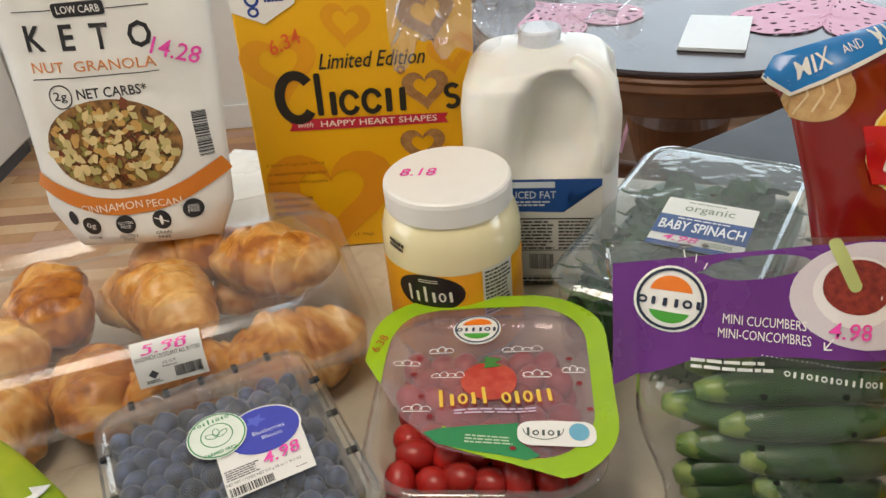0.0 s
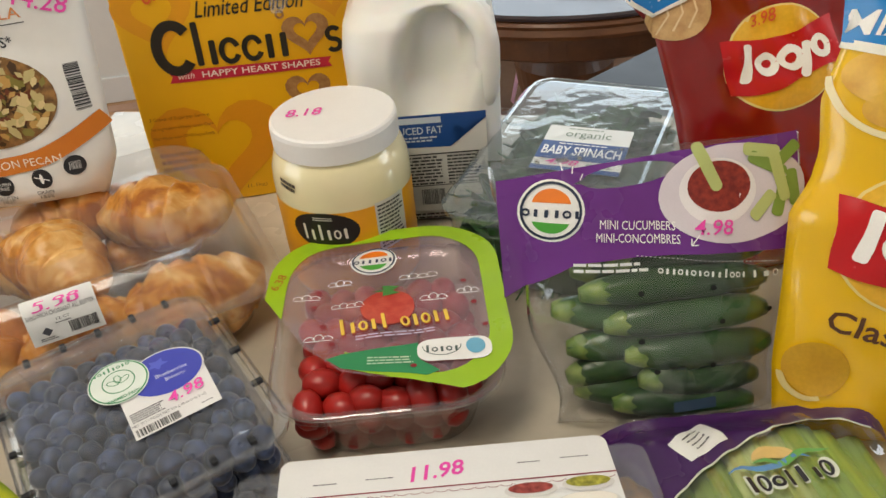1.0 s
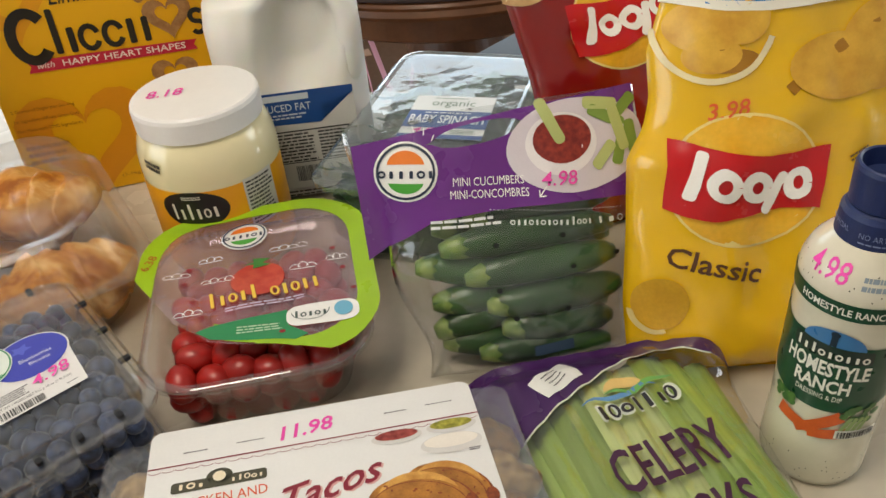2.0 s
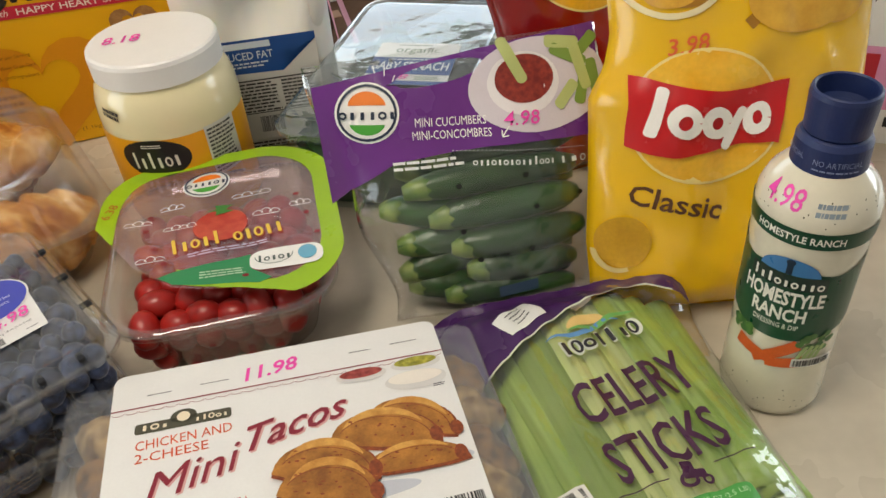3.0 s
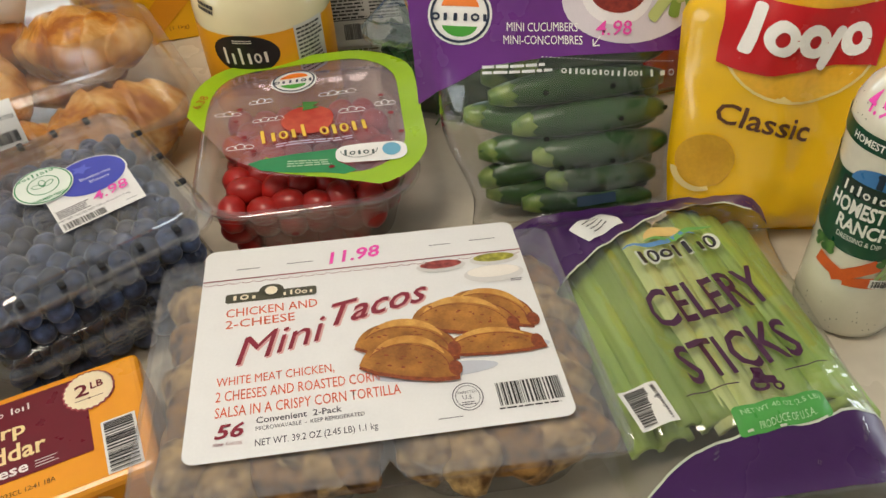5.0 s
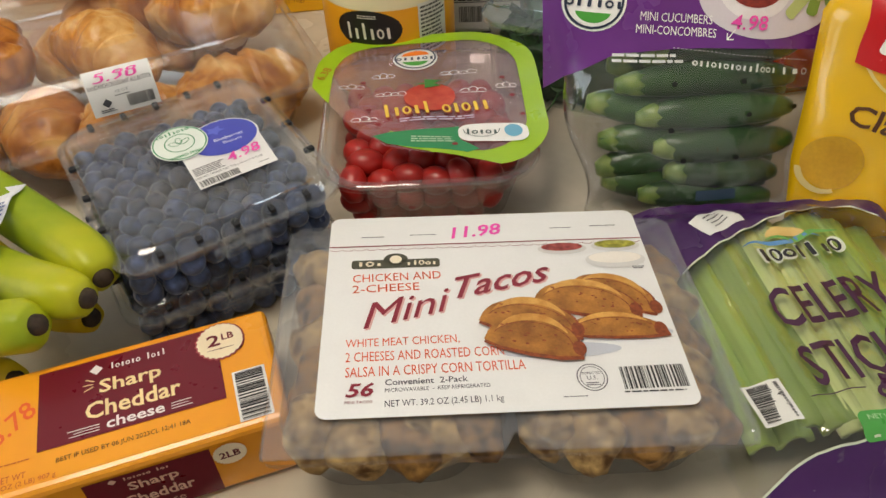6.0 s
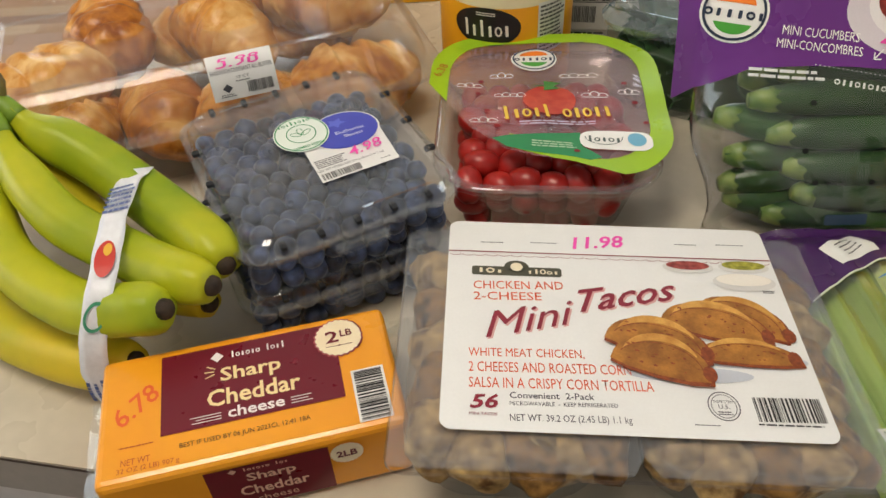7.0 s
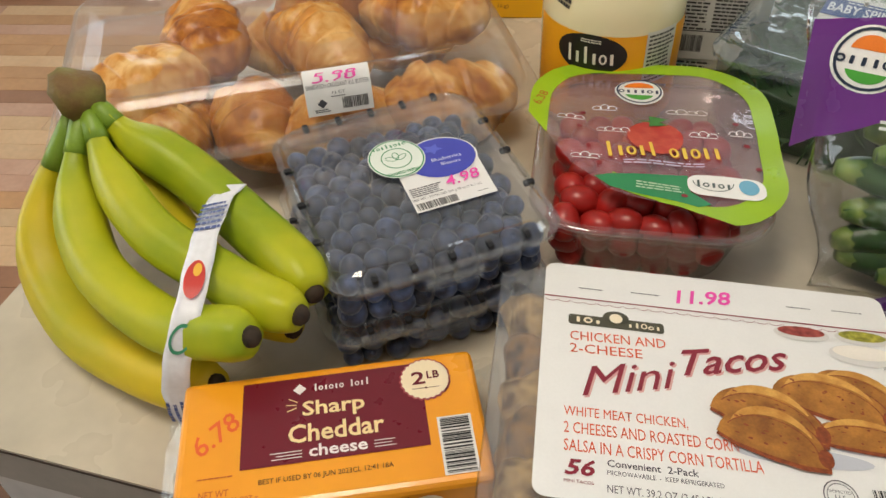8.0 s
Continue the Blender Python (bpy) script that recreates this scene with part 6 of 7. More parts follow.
# ---- crisp bags ----
def crisp_bag(name, m, label, colour, second, left, right, h, thick, seed):
    b = thing(name, m, label, "crisp bag", "bags of crisps")
    pil = Pillow(left, right, h, thick, 0.0075, seed, 0.10, 0.06)
    material = mat(name + "_foil", colour, 0.24, second=second, scale=9, amount=0.35, fine=0.02, bump=0.3, bscale=20, coat=0.55)
    part("bag_body", pil.mesh(44, 56), material, b, smooth=True)
    return b, pil.front


def crisp_logo(b, surf, cx, cy, w, h, rot):
    R = lambda s: turned(s, cx, cy, rot)
    printed("logo_edge", b, ink("#f4d98a", 0.25), R([ell(cx, cy, w * 0.505, h * 0.505, 36)]), surf, 0.0008, 0.012)
    printed("logo_disc", b, mat("logo_gold", "#e9a81a", 0.25, second="#f3c84a", scale=30, amount=0.7), R([ell(cx, cy, w * 0.485, h * 0.485, 36)]), surf, 0.0012, 0.012, "golden round trade mark")
    low = [(cx - w * 0.50 + w * i / 20, cy - h * 0.23 - h * 0.06 * math.sin(i / 20 * 5.2)) for i in range(21)]
    top = [(cx + w * 0.52 - w * 1.02 * i / 20, cy + h * 0.25 + h * 0.05 * math.sin(i / 20 * 5.0 + 2.2)) for i in range(21)]
    printed("logo_ribbon", b, ink("#c4161c", 0.25), R([poly(low + top)]), surf, 0.0026, 0.008, "red ribbon on the trade mark")
    s = turned([rrect(cx - w * 0.33, cy + h * 0.03, w * 0.085, h * 0.36, w * 0.03)], cx - w * 0.33, cy, -12)
    s += [ring(cx - w * 0.15, cy - h * 0.03, w * 0.075, h * 0.085, w * 0.07, 20), ring(cx + w * 0.06, cy - h * 0.03, w * 0.075, h * 0.085, w * 0.07, 20)]
    s += turned([rrect(cx + w * 0.20, cy - h * 0.07, w * 0.07, h * 0.34, w * 0.03)], cx + w * 0.2, cy, -18)
    s += [ring(cx + w * 0.33, cy + h * 0.01, w * 0.06, h * 0.085, w * 0.06, 18)]
    printed("logo_stroke", b, ink("#f6f1ea", 0.25), R(s), surf, 0.0038, 0.008, "flowing white strokes")


yb, yf = crisp_bag("classic_crisp_bag", pose(0.395, 0.348, Z, -22, 0, -15), "large yellow foil bag of potato crisps", "#eab90a", "#dca806",
                   lambda v: float(np.interp(v, (0.0, 0.06, 0.118, 0.168, 0.19, 0.21, 0.243, 0.285, 0.36), (-0.072, -0.0755, -0.072, -0.0707, -0.0585, -0.0540, -0.0556, -0.0425, -0.046))), lambda v: 0.118 + 0.014 * min(1, v / 0.2), 0.36, lambda q: 0.026 + 0.012 * math.sin(math.pi * q), 14.0)
crisp_logo(yb, yf, 0.0040, 0.152, 0.103, 0.094, -5)
printed("classic_word", yb, ink("#5b3716", 0.3), words("Classic", -0.0150, 0.0920, 0.066, 0.0155, -13, 0, 0.014), yf, 0.0009, 0.010)
printed("price", yb, ORANGE_PEN, words("3.98", -0.0075, 0.2020, 0.027, 0.0115, 7, 0.2, 0.008), yf, 0.0009, 0.012, "orange handwritten price 3.98")
CHIP = mat("printed_crisp", "#e3b341", 0.35, second="#c48a24", scale=60, amount=0.7, fine=0.06)
printed("potato_picture", yb, mat("printed_potato", "#d3a32a", 0.3, second="#bd8a1e", scale=40, amount=0.6), turned([ell(-0.051, 0.062, 0.0195, 0.0205)], -0.051, 0.062, -12), yf, 0.0012, 0.012, "printed potato")
printed("potato_slice", yb, ink("#e8cf86", 0.3), [ring(-0.054, 0.058, 0.0165, 0.018, 0.003, 20, 190, 290), ring(-0.056, 0.056, 0.015, 0.0165, 0.003, 20, 180, 280)], yf, 0.0016, 0.012)
printed("bowl_rim", yb, ink("#ead9a8", 0.3), [ring(-0.016, 0.258, 0.036, 0.037, 0.004, 24, 180, 345)], yf, 0.0012, 0.012)
printed("crisp_picture", yb, CHIP, [ell(-0.026, 0.258, 0.020, 0.016), ell(0.000, 0.262, 0.018, 0.018), ell(-0.018, 0.238, 0.018, 0.012), ell(0.066, 0.226, 0.036, 0.022), ell(0.092, 0.238, 0.026, 0.03)], yf, 0.0014, 0.012, "printed crisps")
# Slanted band paints in a crease's shade; the ellipse is print below the crisps.
printed("crisp_fold_shade", yb, ink("#a9741c", 0.3), [ell(-0.010, 0.234, 0.022, 0.008), band([(0.03, 0.212), (0.06, 0.236), (0.10, 0.256)], 0.008)], yf, 0.0010, 0.012)
blue = [(-0.046 + 0.176 * i / 24, 0.279 - 0.018 * i / 24 - 0.006 * math.sin(i / 24 * 6)) for i in range(25)]
printed("blue_band_edge", yb, ink("#efe9d8", 0.3), [band([(x, y) for x, y in blue], 0.006)], yf, 0.0018, 0.012)
printed("blue_band", yb, ink("#1f7fc4", 0.25), [poly(blue + [(0.129, 0.33), (-0.046, 0.33)])], yf, 0.0016, 0.012, "blue top band")
printed("blue_word", yb, ink("#f1eee6", 0.3), words("MIX AND MATCH", 0.030, 0.283, 0.150, 0.016, -7, 0.2, 0.008), yf, 0.0022, 0.012)
printed("guarantee", yb, ink("#6a4a10", 0.3), text_bars(0.082, 0.167, 0.018, 0.006, 2, 6, 25), yf, 0.0010, 0.012)

rb, rf = crisp_bag("red_crisp_bag", pose(0.438, 0.556, Z, -26, 0, 3) @ Matrix.Diagonal((1.055, 1.055, 1.055, 1)), "red foil bag of ridged crisps with a blue top", "#8d110c", "#6e0a08",
                   lambda v: float(np.interp(v, (0.0, 0.15, 0.218, 0.244, 0.2586, 0.2768, 0.29), (-0.080, -0.0902, -0.0998, -0.1197, -0.1105, -0.0107, 0.06))), lambda v: 0.12, 0.29, lambda q: 0.022 + 0.012 * math.sin(math.pi * q), 33.0)
crisp_logo(rb, rf, -0.0080, 0.1780, 0.094, 0.084, 6)
printed("price", rb, ORANGE_PEN, words("3.98", -0.0190, 0.2120, 0.022, 0.010, 10, 0.2, 0.008), rf, 0.0024, 0.012, "orange handwritten price")
RIDGED = mat("printed_ridged_crisp", "#d8b27c", 0.35, second="#b07a48", scale=70, amount=0.8)
printed("crisp_picture", rb, RIDGED, [ell(-0.083, 0.226, 0.023, 0.021)] + [band([(-0.100 + 0.010 * k, 0.211), (-0.094 + 0.010 * k, 0.226), (-0.096 + 0.010 * k, 0.241)], 0.004) for k in range(4)], rf, 0.0012, 0.012, "printed ridged crisp")
printed("crisp_ridge", rb, ink("#e6cda0", 0.3), [band([(-0.098 + 0.010 * k, 0.213), (-0.091 + 0.010 * k, 0.226), (-0.093 + 0.010 * k, 0.239)], 0.0016) for k in range(3)], rf, 0.0018)
blue = [(-0.119, 0.2445), (-0.1009, 0.2290), (-0.08, 0.2350), (-0.06, 0.2430), (-0.035, 0.2530), (-0.0098, 0.2640), (0.03, 0.276), (0.06, 0.284)]
printed("blue_band", rb, ink("#2178bd", 0.25), [poly(blue + [(0.058, 0.2885), (-0.010, 0.2755), (-0.1095, 0.2575)])], rf, 0.0024, 0.010, "blue top band")
printed("band_edge", rb, ink("#e8e2d6", 0.3), [band(blue, 0.0028)], rf, 0.0030, 0.010)
printed("blue_word", rb, ink("#eceae4", 0.3), words("MIX", -0.0866, 0.2485, 0.028, 0.013, 18, 0.2, 0.01) + words("AND", -0.060, 0.257, 0.014, 0.006, 16) + words("MATCH", -0.022, 0.267, 0.046, 0.012, 15, 0.2, 0.01), rf, 0.0032, 0.012)

# ---- bottle of ranch dressing ----
RANCH = mat("ranch_dressing", "#ddd6c0", 0.18, second="#d2c9b0", scale=25, amount=0.4, fine=0.03, coat=0.7)
bottle = thing("ranch_bottle", pose(0.408, 0.258, Z, 0, 0, -52) @ Matrix.Diagonal((0.87, 0.87, 1.0, 1)), "bottle of ranch dressing with a navy blue cap", "dressing bottle")
rprof = [(0.032, 0.0005), (0.0372, 0.004), (0.0388, 0.010), (0.0385, 0.018), (0.0378, 0.05), (0.0380, 0.12), (0.0390, 0.145), (0.0398, 0.160), (0.0388, 0.168), (0.0345, 0.177), (0.0280, 0.184), (0.0225, 0.189), (0.0195, 0.193)]
part("bottle_body", lathe(rprof, 56), RANCH, bottle, smooth=True)
rnd = random.Random(2)
specks = []
for k in range(60):
    specks.append(ell(rnd.uniform(-0.06, 0.06), rnd.choice((rnd.uniform(0.01, 0.03), rnd.uniform(0.163, 0.178))), 0.0005, 0.0005, 6))
def ranch_r(v):
    for (r0, z0), (r1, z1) in zip(rprof, rprof[1:]):
        if z0 <= v <= z1:
            return r0 + (r1 - r0) * (v - z0) / (z1 - z0)
    return 0.04
rs = round_front(ranch_r)
printed("herb_specks", bottle, ink("#4b4a34"), specks, rs, 0.0004)
NAVY = mat("navy_cap", "#1d2c5a", 0.42, second="#17244c", scale=40, amount=0.4, bump=0.1, bscale=300)
part("cap_skirt", lathe([(0.0195, 0.1855), (0.0240, 0.1860), (0.0232, 0.2030), (0.0212, 0.2060), (0.0192, 0.2070)], 56), NAVY, bottle, "navy shrink-wrapped skirt", smooth=False)
part("cap", lathe([(0.0190, 0.2073), (0.0202, 0.2085), (0.0210, 0.2295), (0.0204, 0.2320), (0.0190, 0.2328), (0.0178, 0.232), (0.0164, 0.222), (0.0115, 0.2205)], 56), NAVY, bottle, "navy flip cap with a hollow top", smooth=False)
printed("cap_word", bottle, ink("#7d88a8"), words("NO ARTIFICIAL", 0.010, 0.196, 0.030, 0.0036) + words("ARTIFICIAL", -0.022, 0.197, 0.020, 0.0034) + text_bars(0.010, 0.1915, 0.030, 0.002, 1, 3), round_front(0.0240), 0.0006, 0.006)
GREEN = ink("#14452f", 0.3)
G = lambda pts: [poly(pts)]
strip = [(-0.062 + 0.124 * i / 24, 0.1485) for i in range(25)] + [(0.062 - 0.124 * i / 24, 0.1600) for i in range(25)]
printed("neck_strip", bottle, GREEN, G(strip), rs, 0.0006, 0.008, "dark green label strip")
body = [(-0.064 + 0.128 * i / 24, 0.086 - 0.012 * math.sin(math.pi * i / 24)) for i in range(25)] + [(0.064 - 0.128 * i / 24, 0.134 - 0.004 * math.sin(math.pi * i / 24) + 0.003 * math.cos(i / 24 * 12.5)) for i in range(25)]
bottle_label = printed("label", bottle, GREEN, G(body), rs, 0.0006, 0.008, "dark green wrap-round label")
printed("label_word", bottle_label, ink("#ece9dc", 0.3), words("HOMESTYLE RANCH", 0.0, 0.1543, 0.058, 0.0052, 0, 0, 0.02) + words("HOMESTYLE", -0.001, 0.1085, 0.056, 0.0115, 0, 0, 0.03) + words("RANCH", -0.001, 0.0955, 0.037, 0.0105, 0, 0, 0.03) + words("DRESSING & DIP", -0.001, 0.0860, 0.031, 0.0040), rs, 0.0011, 0.006)
printed("emblem", bottle_label, ink("#3f78ad", 0.3), [ell(0.0, 0.1270, 0.020, 0.0120, 24, 0, 180)], rs, 0.0011, 0.006)
printed("emblem_tower", bottle_label, ink("#1c2c3e", 0.3), [rect(-0.002, 0.1275, 0.002, 0.1365), ell(0, 0.1365, 0.003, 0.0022, 10)], rs, 0.0016)
printed("emblem_strip", bottle_label, ink("#22332c", 0.3), [rrect(0, 0.1215, 0.052, 0.0105, 0.002)], rs, 0.0014, 0.006)
printed("emblem_marks", bottle_label, ink("#ece9dc", 0.3), marks("IiIoioiio", 0, 0.1215, 0.048, 0.0075), rs, 0.0019, 0.006)
sh = []
for k, (x, y, a, l) in enumerate(((0.004, 0.062, -55, 0.034), (-0.010, 0.058, 78, 0.030), (0.012, 0.055, -80, 0.026))):
    sh += turned([poly([(x - 0.0035, y - l / 2), (x + 0.0035, y - l / 2), (x + 0.005, y + l / 2), (x - 0.005, y + l / 2)])], x, y, a)
printed("carrot_picture", bottle_label, mat("printed_carrot", "#d8602a", 0.35, second="#c04c1c", scale=90), sh, rs, 0.0011, 0.006, "printed carrots")
rnd = random.Random(6)
sh = [ell(-0.022 + rnd.uniform(-0.009, 0.009), 0.072 + rnd.uniform(-0.005, 0.005), 0.003, 0.0026, 9) for k in range(16)] + [ell(0.030 + rnd.uniform(-0.012, 0.012), 0.074 + rnd.uniform(-0.006, 0.006), 0.003, 0.0026, 9) for k in range(18)]
printed("broccoli_picture", bottle_label, mat("printed_broccoli", "#2f5a2c", 0.35, second="#58803c", scale=160, amount=0.9), sh, rs, 0.0013, 0.006, "printed broccoli and greens")
printed("celery_picture", bottle_label, ink("#9bb070", 0.3), [band([(0.018 + 0.004 * k, 0.057), (0.024 + 0.004 * k, 0.071)], 0.003) for k in range(4)], rs, 0.0015)
printed("barcode_panel", bottle_label, ink("#e6e3da", 0.3), [rect(0.016, 0.0525, 0.046, 0.060)], rs, 0.0017, 0.006)
printed("barcode", bottle_label, BLACK, barcode(0.031, 0.0562, 0.027, 0.0055), rs, 0.0021)
printed("small_print", bottle, ink("#44524a"), text_bars(-0.044, 0.066, 0.014, 0.006, 3, 5), rs, 0.0006)
printed("date_stamp", bottle, ink("#8c98a0"), text_bars(0.016, 0.1735, 0.020, 0.009, 2, 9, 0, 0.6), rs, 0.0006)
printed("price", bottle, PINK, words("4.98", -0.016, 0.1755, 0.028, 0.012, 0, 0.2, 0.008), rs, 0.0006, 0.006, "pink handwritten price 4.98")

# ---- bag of celery sticks ----
CELERY = mat("celery", "#a3bb5c", 0.4, second="#7fa045", scale=16, amount=0.7, fine=0.05, bump=0.2, bscale=60, vary=0.2)
CELERY_P = mat("celery_pale", "#cdd690", 0.4, second="#b0c46c", scale=16, amount=0.6, fine=0.05, vary=0.12)
cel = thing("celery_bag", pose(0.285, 0.25, Z, 0, 0, -5), "clear bag of green celery sticks with purple printed ends", "vegetable bag")


def cel_h(u, v):
    sx = max(0.12 if v > 0.03 else 0.0, 1 - abs((u + 0.006 - 0.02 * v) / 0.096) ** 6)
    sv = max(0.62, min(1.0, max(0.0, (0.135 - v) / 0.045)) ** 0.7) * max(0.45, min(1.0, max(0.0, (v + 0.135) / 0.045)) ** 0.7)
    rib = 0.0011 * math.sin((u * math.cos(0.14) + v * math.sin(0.14)) * 300)
    wr = 0.0012 * noise.noise(Vector((u * 40, v * 22, 7)))
    lift = 0.026 * min(1.0, max(0.0, (u - 0.020) / 0.068)) ** 2 * min(1.0, max(0.0, (v - 0.060) / 0.060))
    return 0.006 + 0.040 * sx ** 0.6 * sv + (rib + wr) * sx * sv + lift


def cel_s(u, v):
    e = 0.002
    p = Vector((u, v, cel_h(u, v)))
    a = Vector((2 * e, 0, cel_h(u + e, v) - cel_h(u - e, v)))
    b = Vector((0, 2 * e, cel_h(u, v + e) - cel_h(u, v - e)))
    return p, a.cross(b).normalized()


bm = bmesh.new()
g, gb = [], []
for j in range(61):
    v = -0.130 + 0.254 * j / 60
    l, r = -0.094 - 0.008 * v / 0.12 + 0.018 * max(0, -v / 0.12), 0.088 + 0.002 * v / 0.12
    g.append([bm.verts.new((l + (r - l) * i / 48, v + 0.003 * noise.noise(Vector((i * 0.3, j * 0.3, 1))), cel_h(l + (r - l) * i / 48, v))) for i in range(49)])
    gb.append([bm.verts.new((l + (r - l) * i / 48, v, 0.001)) for i in range(49)])
for j in range(60):
    for i in range(48):
        bm.faces.new((g[j][i], g[j][i + 1], g[j + 1][i + 1], g[j + 1][i]))
        bm.faces.new((gb[j][i], gb[j + 1][i], gb[j + 1][i + 1], gb[j][i + 1]))
part("film", bm, BAGFILM, cel, smooth=True)
DPURPLE = mat("dark_purple_film", "#44205a", 0.28, second="#371848", scale=14, amount=0.4, fine=0.03, bump=0.2, bscale=35)
top_arc = [(-0.0753, 0.0379), (-0.052, 0.056), (-0.0244, 0.0735), (0.000, 0.086), (0.0239, 0.0927), (0.050, 0.0905), (0.0741, 0.0822)]
printed("purple_end", cel, DPURPLE, [poly([(-0.0955, 0.020), (-0.0753, 0.0379)] + top_arc[1:] + [(0.088, 0.080), (0.089, 0.116), (-0.1005, 0.123)])], cel_s, 0.0008, 0.010, "dark purple printed end")
bot_arc = [(-0.0722, -0.1222), (-0.052, -0.109), (-0.0356, -0.1018), (-0.0016, -0.0960), (0.0379, -0.0960), (0.0535, -0.0915), (0.0832, -0.0913)]
printed("purple_end", cel, DPURPLE, [poly(bot_arc + [(0.0865, -0.128), (-0.070, -0.128)])], cel_s, 0.0008, 0.010, "dark purple printed end")
printed("white_arc", cel, ink("#cfd6c2"), [band(top_arc, 0.0014), band(bot_arc, 0.0012)], cel_s, 0.0013, 0.008)
DP = ink("#46203f", 0.3)
printed("title", cel, DP, words("CELERY", 0.0105, 0.0035, 0.080, 0.033, 9, 0, 0.014) + words("STICKS", 0.0125, -0.0425, 0.076, 0.031, 9, 0, 0.014), cel_s, 0.0014, 0.008)
printed("tractor_print", cel, DP, [rrect(0.0194, -0.0665, 0.014, 0.006, 0.001), rrect(0.0165, -0.061, 0.007, 0.007, 0.001), ring(0.0145, -0.070, 0.0042, 0.0042, 0.0022, 16), ring(0.0255, -0.071, 0.0028, 0.0028, 0.0018, 14), band([(-0.030, -0.071), (0.004, -0.0655)], 0.0008), band([(0.033, -0.0625), (0.062, -0.057)], 0.0008)], cel_s, 0.0014, 0.008, "small tractor drawing")
printed("mark_edge", cel, ink("#dfe4d4"), marks("IOoIIiO", 0.0063, 0.0495, 0.063, 0.0150, 9, 0.42), cel_s, 0.0013, 0.008)
printed("trade_mark", cel, ink("#2b2a30", 0.3), marks("IOoIIiO", 0.0063, 0.0495, 0.060, 0.0125, 9, 0.24), cel_s, 0.0017, 0.008)
printed("sun_print", cel, ink("#e3c27a", 0.3), [ell(0.0028, 0.0655, 0.014, 0.010, 20, 0, 180)], cel_s, 0.0012, 0.008)
printed("wave_print", cel, ink("#5f92c4", 0.3), [band([(-0.030 + 0.055 * i / 12, 0.056 + 0.008 * i / 12 + 0.0025 * math.sin(i * 0.8)) for i in range(13)], [0.0006 + 0.004 * math.sin(math.pi * i / 12) for i in range(13)])], cel_s, 0.0016, 0.008)
printed("wave_print", cel, ink("#6fae5a", 0.3), [band([(-0.012 + 0.050 * i / 12, 0.0605 + 0.008 * i / 12 + 0.0025 * math.sin(i * 0.8 + 1)) for i in range(13)], [0.0006 + 0.004 * math.sin(math.pi * i / 12) for i in range(13)])], cel_s, 0.0017, 0.008)
printed("green_panel", cel, ink("#4fa04a", 0.3), turned([rrect(0.0195, -0.0885, 0.056, 0.016, 0.003)], 0.0195, -0.0885, 5), cel_s, 0.0014, 0.008, "green weight panel")
printed("panel_words", cel, ink("#b9dcae", 0.3), words("NET WT 40 OZ (2.5 LB)", 0.0195, -0.0855, 0.048, 0.0042, 5) + words("PRODUCE OF U.S.A.", 0.021, -0.0925, 0.034, 0.0036, 5), cel_s, 0.0018, 0.008)
printed("barcode_panel", cel, ink("#e9e8e2"), turned([rect(-0.0655, -0.0875, -0.041, -0.0585)], -0.053, -0.073, 12), cel_s, 0.0012, 0.008)
printed("barcode", cel, BLACK, barcode(-0.0535, -0.073, 0.025, 0.019, 102), cel_s, 0.0016)
stk = [(-0.0602, 0.0855), (-0.0306, 0.1065), (-0.0205, 0.0845), (-0.0495, 0.0680)]
printed("date_sticker", cel, ink("#e9e9e4"), [poly(stk)], cel_s, 0.0014, 0.008, "white date sticker")
printed("sticker_print", cel, ink("#55565a"), text_bars(-0.040, 0.087, 0.018, 0.014, 4, 12, 38, 0.3), cel_s, 0.0018)
rnd = random.Random(31)
for k in range(11):
    u = -0.074 + 0.0157 * k
    n = 14
    bm = bmesh.new()
    rows = []
    r = rnd.uniform(0.0105, 0.0140)
    for j in range(n + 1):
        t = j / n
        y = -0.082 + 0.176 * t
        sec = []
        for a in range(-10, 11):
            an = radians(a * 9.5)
            rr = r * (1 + 0.05 * math.cos(a * 2.2))
            sec.append(bm.verts.new((rr * math.sin(an) + 0.003 * math.sin(2.5 * t + k), y, rr * math.cos(an))))
        for a in range(10, -11, -1):
            an = radians(a * 9.0)
            sec.append(bm.verts.new((r * 0.62 * math.sin(an) + 0.003 * math.sin(2.5 * t + k), y, r * 0.62 * math.cos(an) - 0.001)))
        rows.append(sec)
    for a, b in zip(rows, rows[1:]):
        for i in range(len(a)):
            j = (i + 1) % len(a)
            bm.faces.new((a[i], a[j], b[j], b[i]))
    bm.faces.new(rows[0][::-1])
    bm.faces.new(rows[-1])
    ob = mesh_object("celery_stick", bm, CELERY_P if 4 <= k <= 6 else CELERY, True)
    hgt = 0.0275 - 0.012 * abs((k - 5) / 5) ** 3
    ob.matrix_basis = cel.matrix_basis @ pose(u * 0.86 + 0.001, rnd.uniform(-0.005, 0.004), hgt, 0, rnd.uniform(-10, 10), 6 + rnd.uniform(-3, 2))
    tagged(ob, "crisp green celery stick in the bag", "celery stick", "celery sticks in the bag")

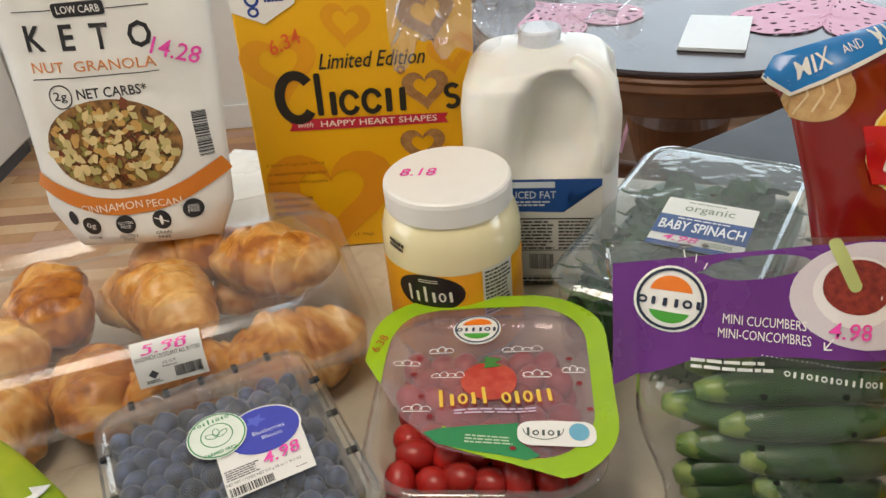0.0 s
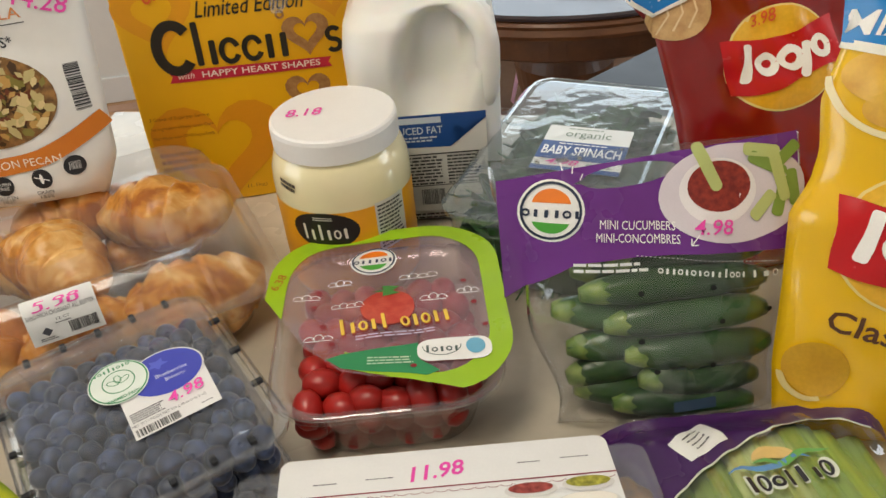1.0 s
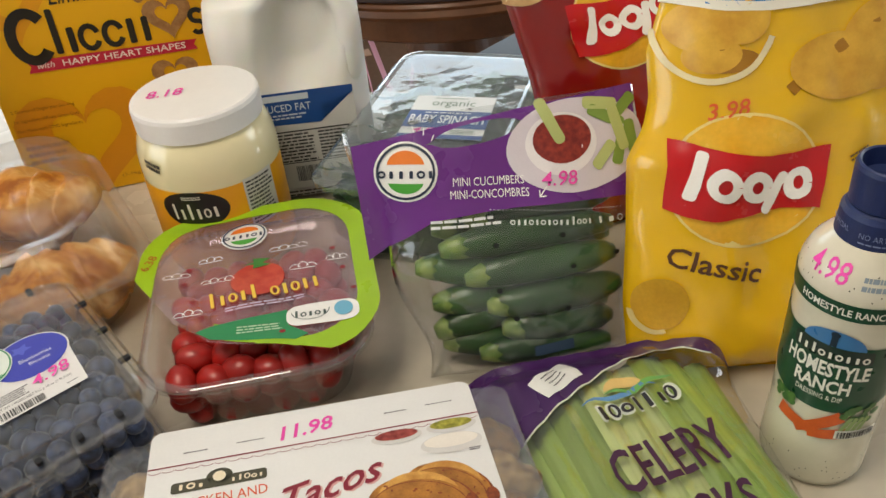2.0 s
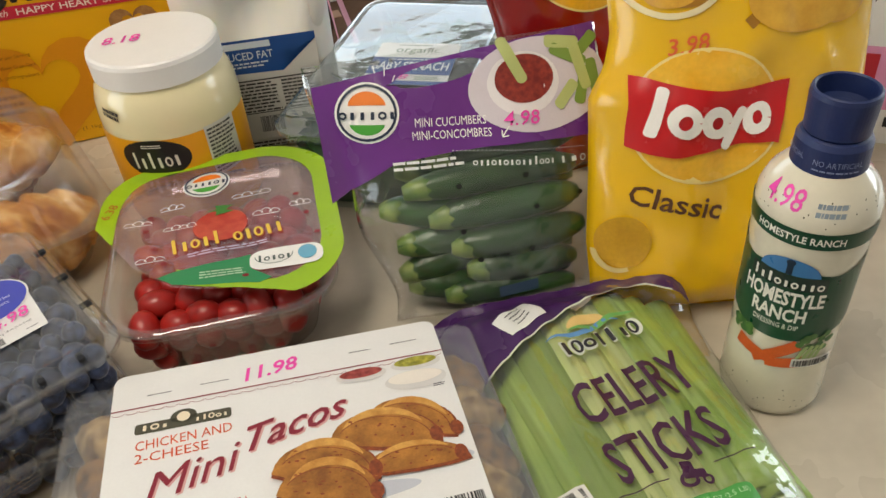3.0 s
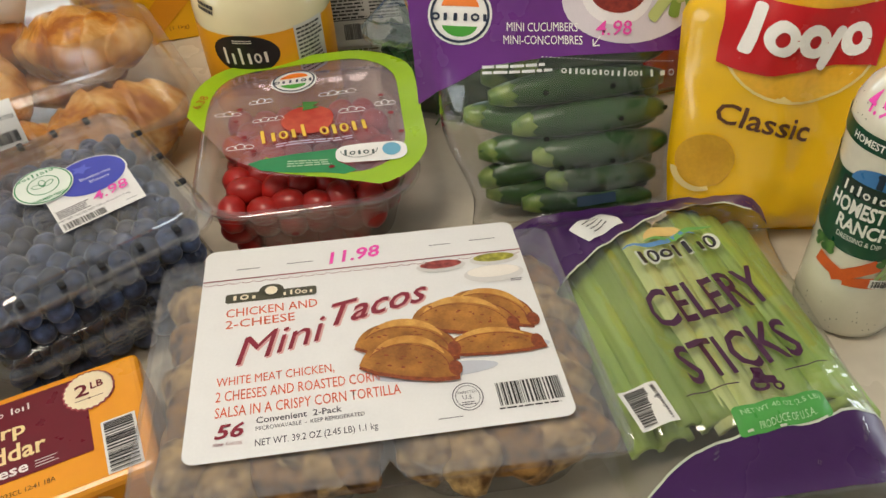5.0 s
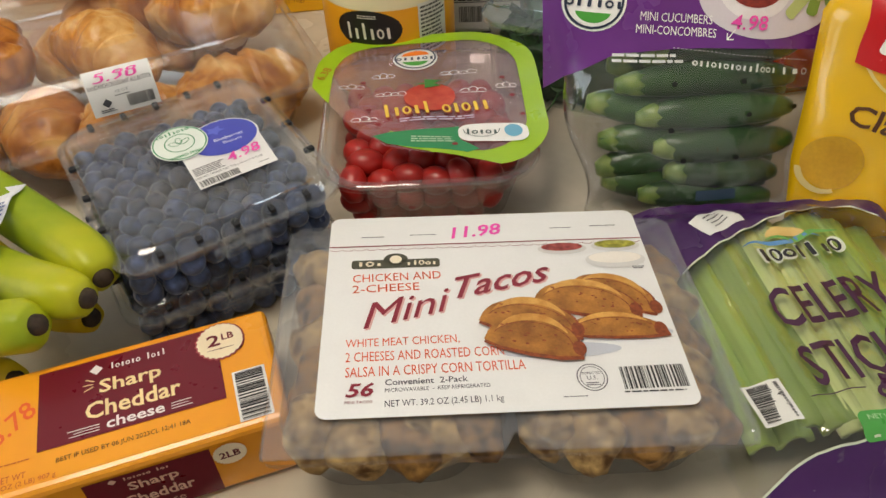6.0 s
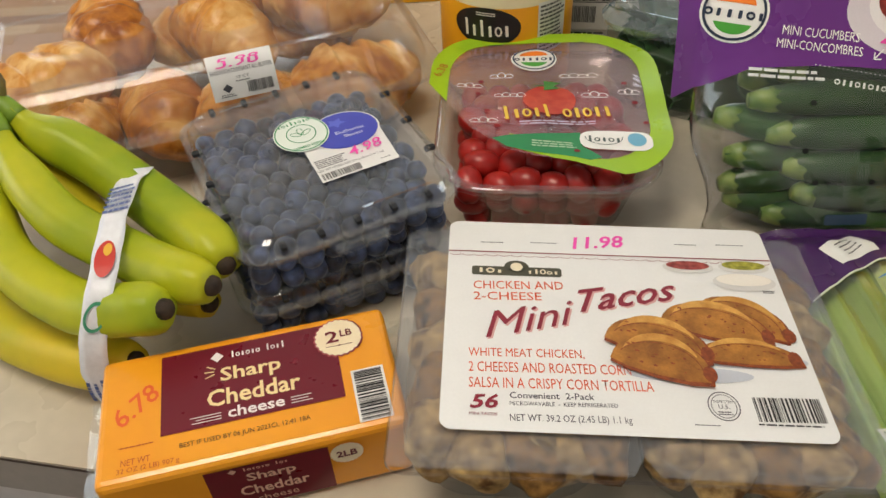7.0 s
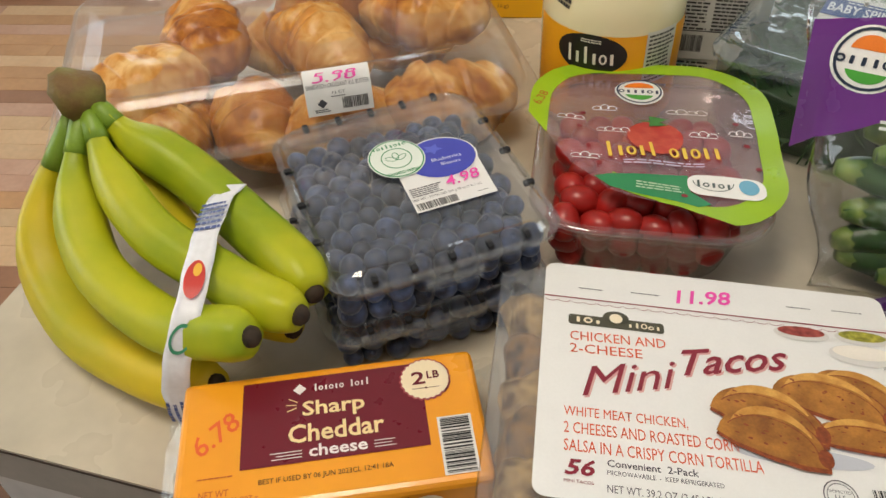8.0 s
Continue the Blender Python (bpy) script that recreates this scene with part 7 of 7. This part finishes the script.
# ---- decorated card and loose shopping bag ----
card = thing("valentine_card", pose(0.71, 0.455, Z, -8, 0, -38), "white and pink card decorated with red hearts", "greeting card")
part("card", box(-0.11, 0, 0.0005, 0.11, 0.004, 0.19, 0.0008), WHITE_PAPER, card)
part("stand", box(-0.05, 0.004, 0.0005, 0.05, 0.045, 0.06, 0.001), WHITE_PAPER, card)
kf = front(0.0)
printed("pink_panel", card, ink("#e59ac4"), [rect(-0.108, 0.035, 0.108, 0.095)], kf, 0.0006)
printed("hearts", card, ink("#c01c30"), [poly(heart_line(x, y, 0.034)[:-1]) for x, y in ((-0.075, 0.15), (-0.02, 0.155), (0.04, 0.15))] + [rect(-0.095 + 0.03 * k, 0.045, -0.083 + 0.03 * k, 0.088) for k in range(6)], kf, 0.0010, label="red hearts and bars")
printed("dark_lines", card, BLACK, [rect(-0.105 + 0.012 * k, 0.135, -0.104 + 0.012 * k, 0.172) for k in range(17)] + [rect(-0.108 + 0.018 * k, 0.018, -0.098 + 0.018 * k, 0.028) for k in range(12)], kf, 0.0008)

bm = bmesh.new()
g = []
for j in range(26):
    row = []
    for i in range(46):
        u, v = i / 45, j / 25
        x = 0.000 + 0.225 * u
        y = 0.745 + 0.035 * math.sin(3.0 * u) + 0.030 * v * math.sin(9 * u) + 0.028 * noise.noise(Vector((u * 7, v * 5, 1)))
        z = 1.115 + 0.055 * abs(noise.noise(Vector((u * 5, 0.3, 8)))) + 0.125 * v + 0.022 * noise.noise(Vector((u * 11, v * 7, 4))) + 0.016 * (u > 0.45) + 0.01
        y -= 0.010 * abs(math.sin(u * 26 + 3 * v))
        row.append(bm.verts.new((x, y, z)))
    g.append(row)
for j in range(25):
    for i in range(45):
        bm.faces.new((g[j][i], g[j][i + 1], g[j + 1][i + 1], g[j + 1][i]))
ob = mesh_object("shopping_bag", bm, clear("carrier_film", tint=(0.93, 0.94, 0.96), haze=0.16, bump=0.9, bscale=30, gloss=1.6), True)
tagged(ob, "crumpled clear plastic shopping bag over the jug and cereal box", "plastic bag")

# ---- floor strips ----
rnd = random.Random(77)
plank_me = {}
for k, material in enumerate(PLANKS):
    for length in (0.45, 0.7, 0.95):
        b = box(0, 0, -0.004, length - 0.0015, 0.0685, 0.0, 0.0006)
        me = bpy.data.meshes.new("plank")
        b.to_mesh(me)
        b.free()
        me.materials.append(material)
        plank_me[(k, length)] = me
floor_ob = bpy.data.objects["floor"]
count = 0
row = 0
y = 1.0
joined = bmesh.new()
while y < Y1 - 0.03:
    x = X0 + rnd.uniform(0, 0.4) - 0.3
    while x < -0.35:
        length = rnd.choice((0.45, 0.7, 0.95))
        if x > X0 and count < 300:
            ob = new("plank", plank_me[(rnd.choice((0, 0, 1, 1, 2, 3)), length)])
            ob.parent = floor_ob
            ob.matrix_basis = pose(x, y, 0)
            count += 1
        x += length
    y += 0.070
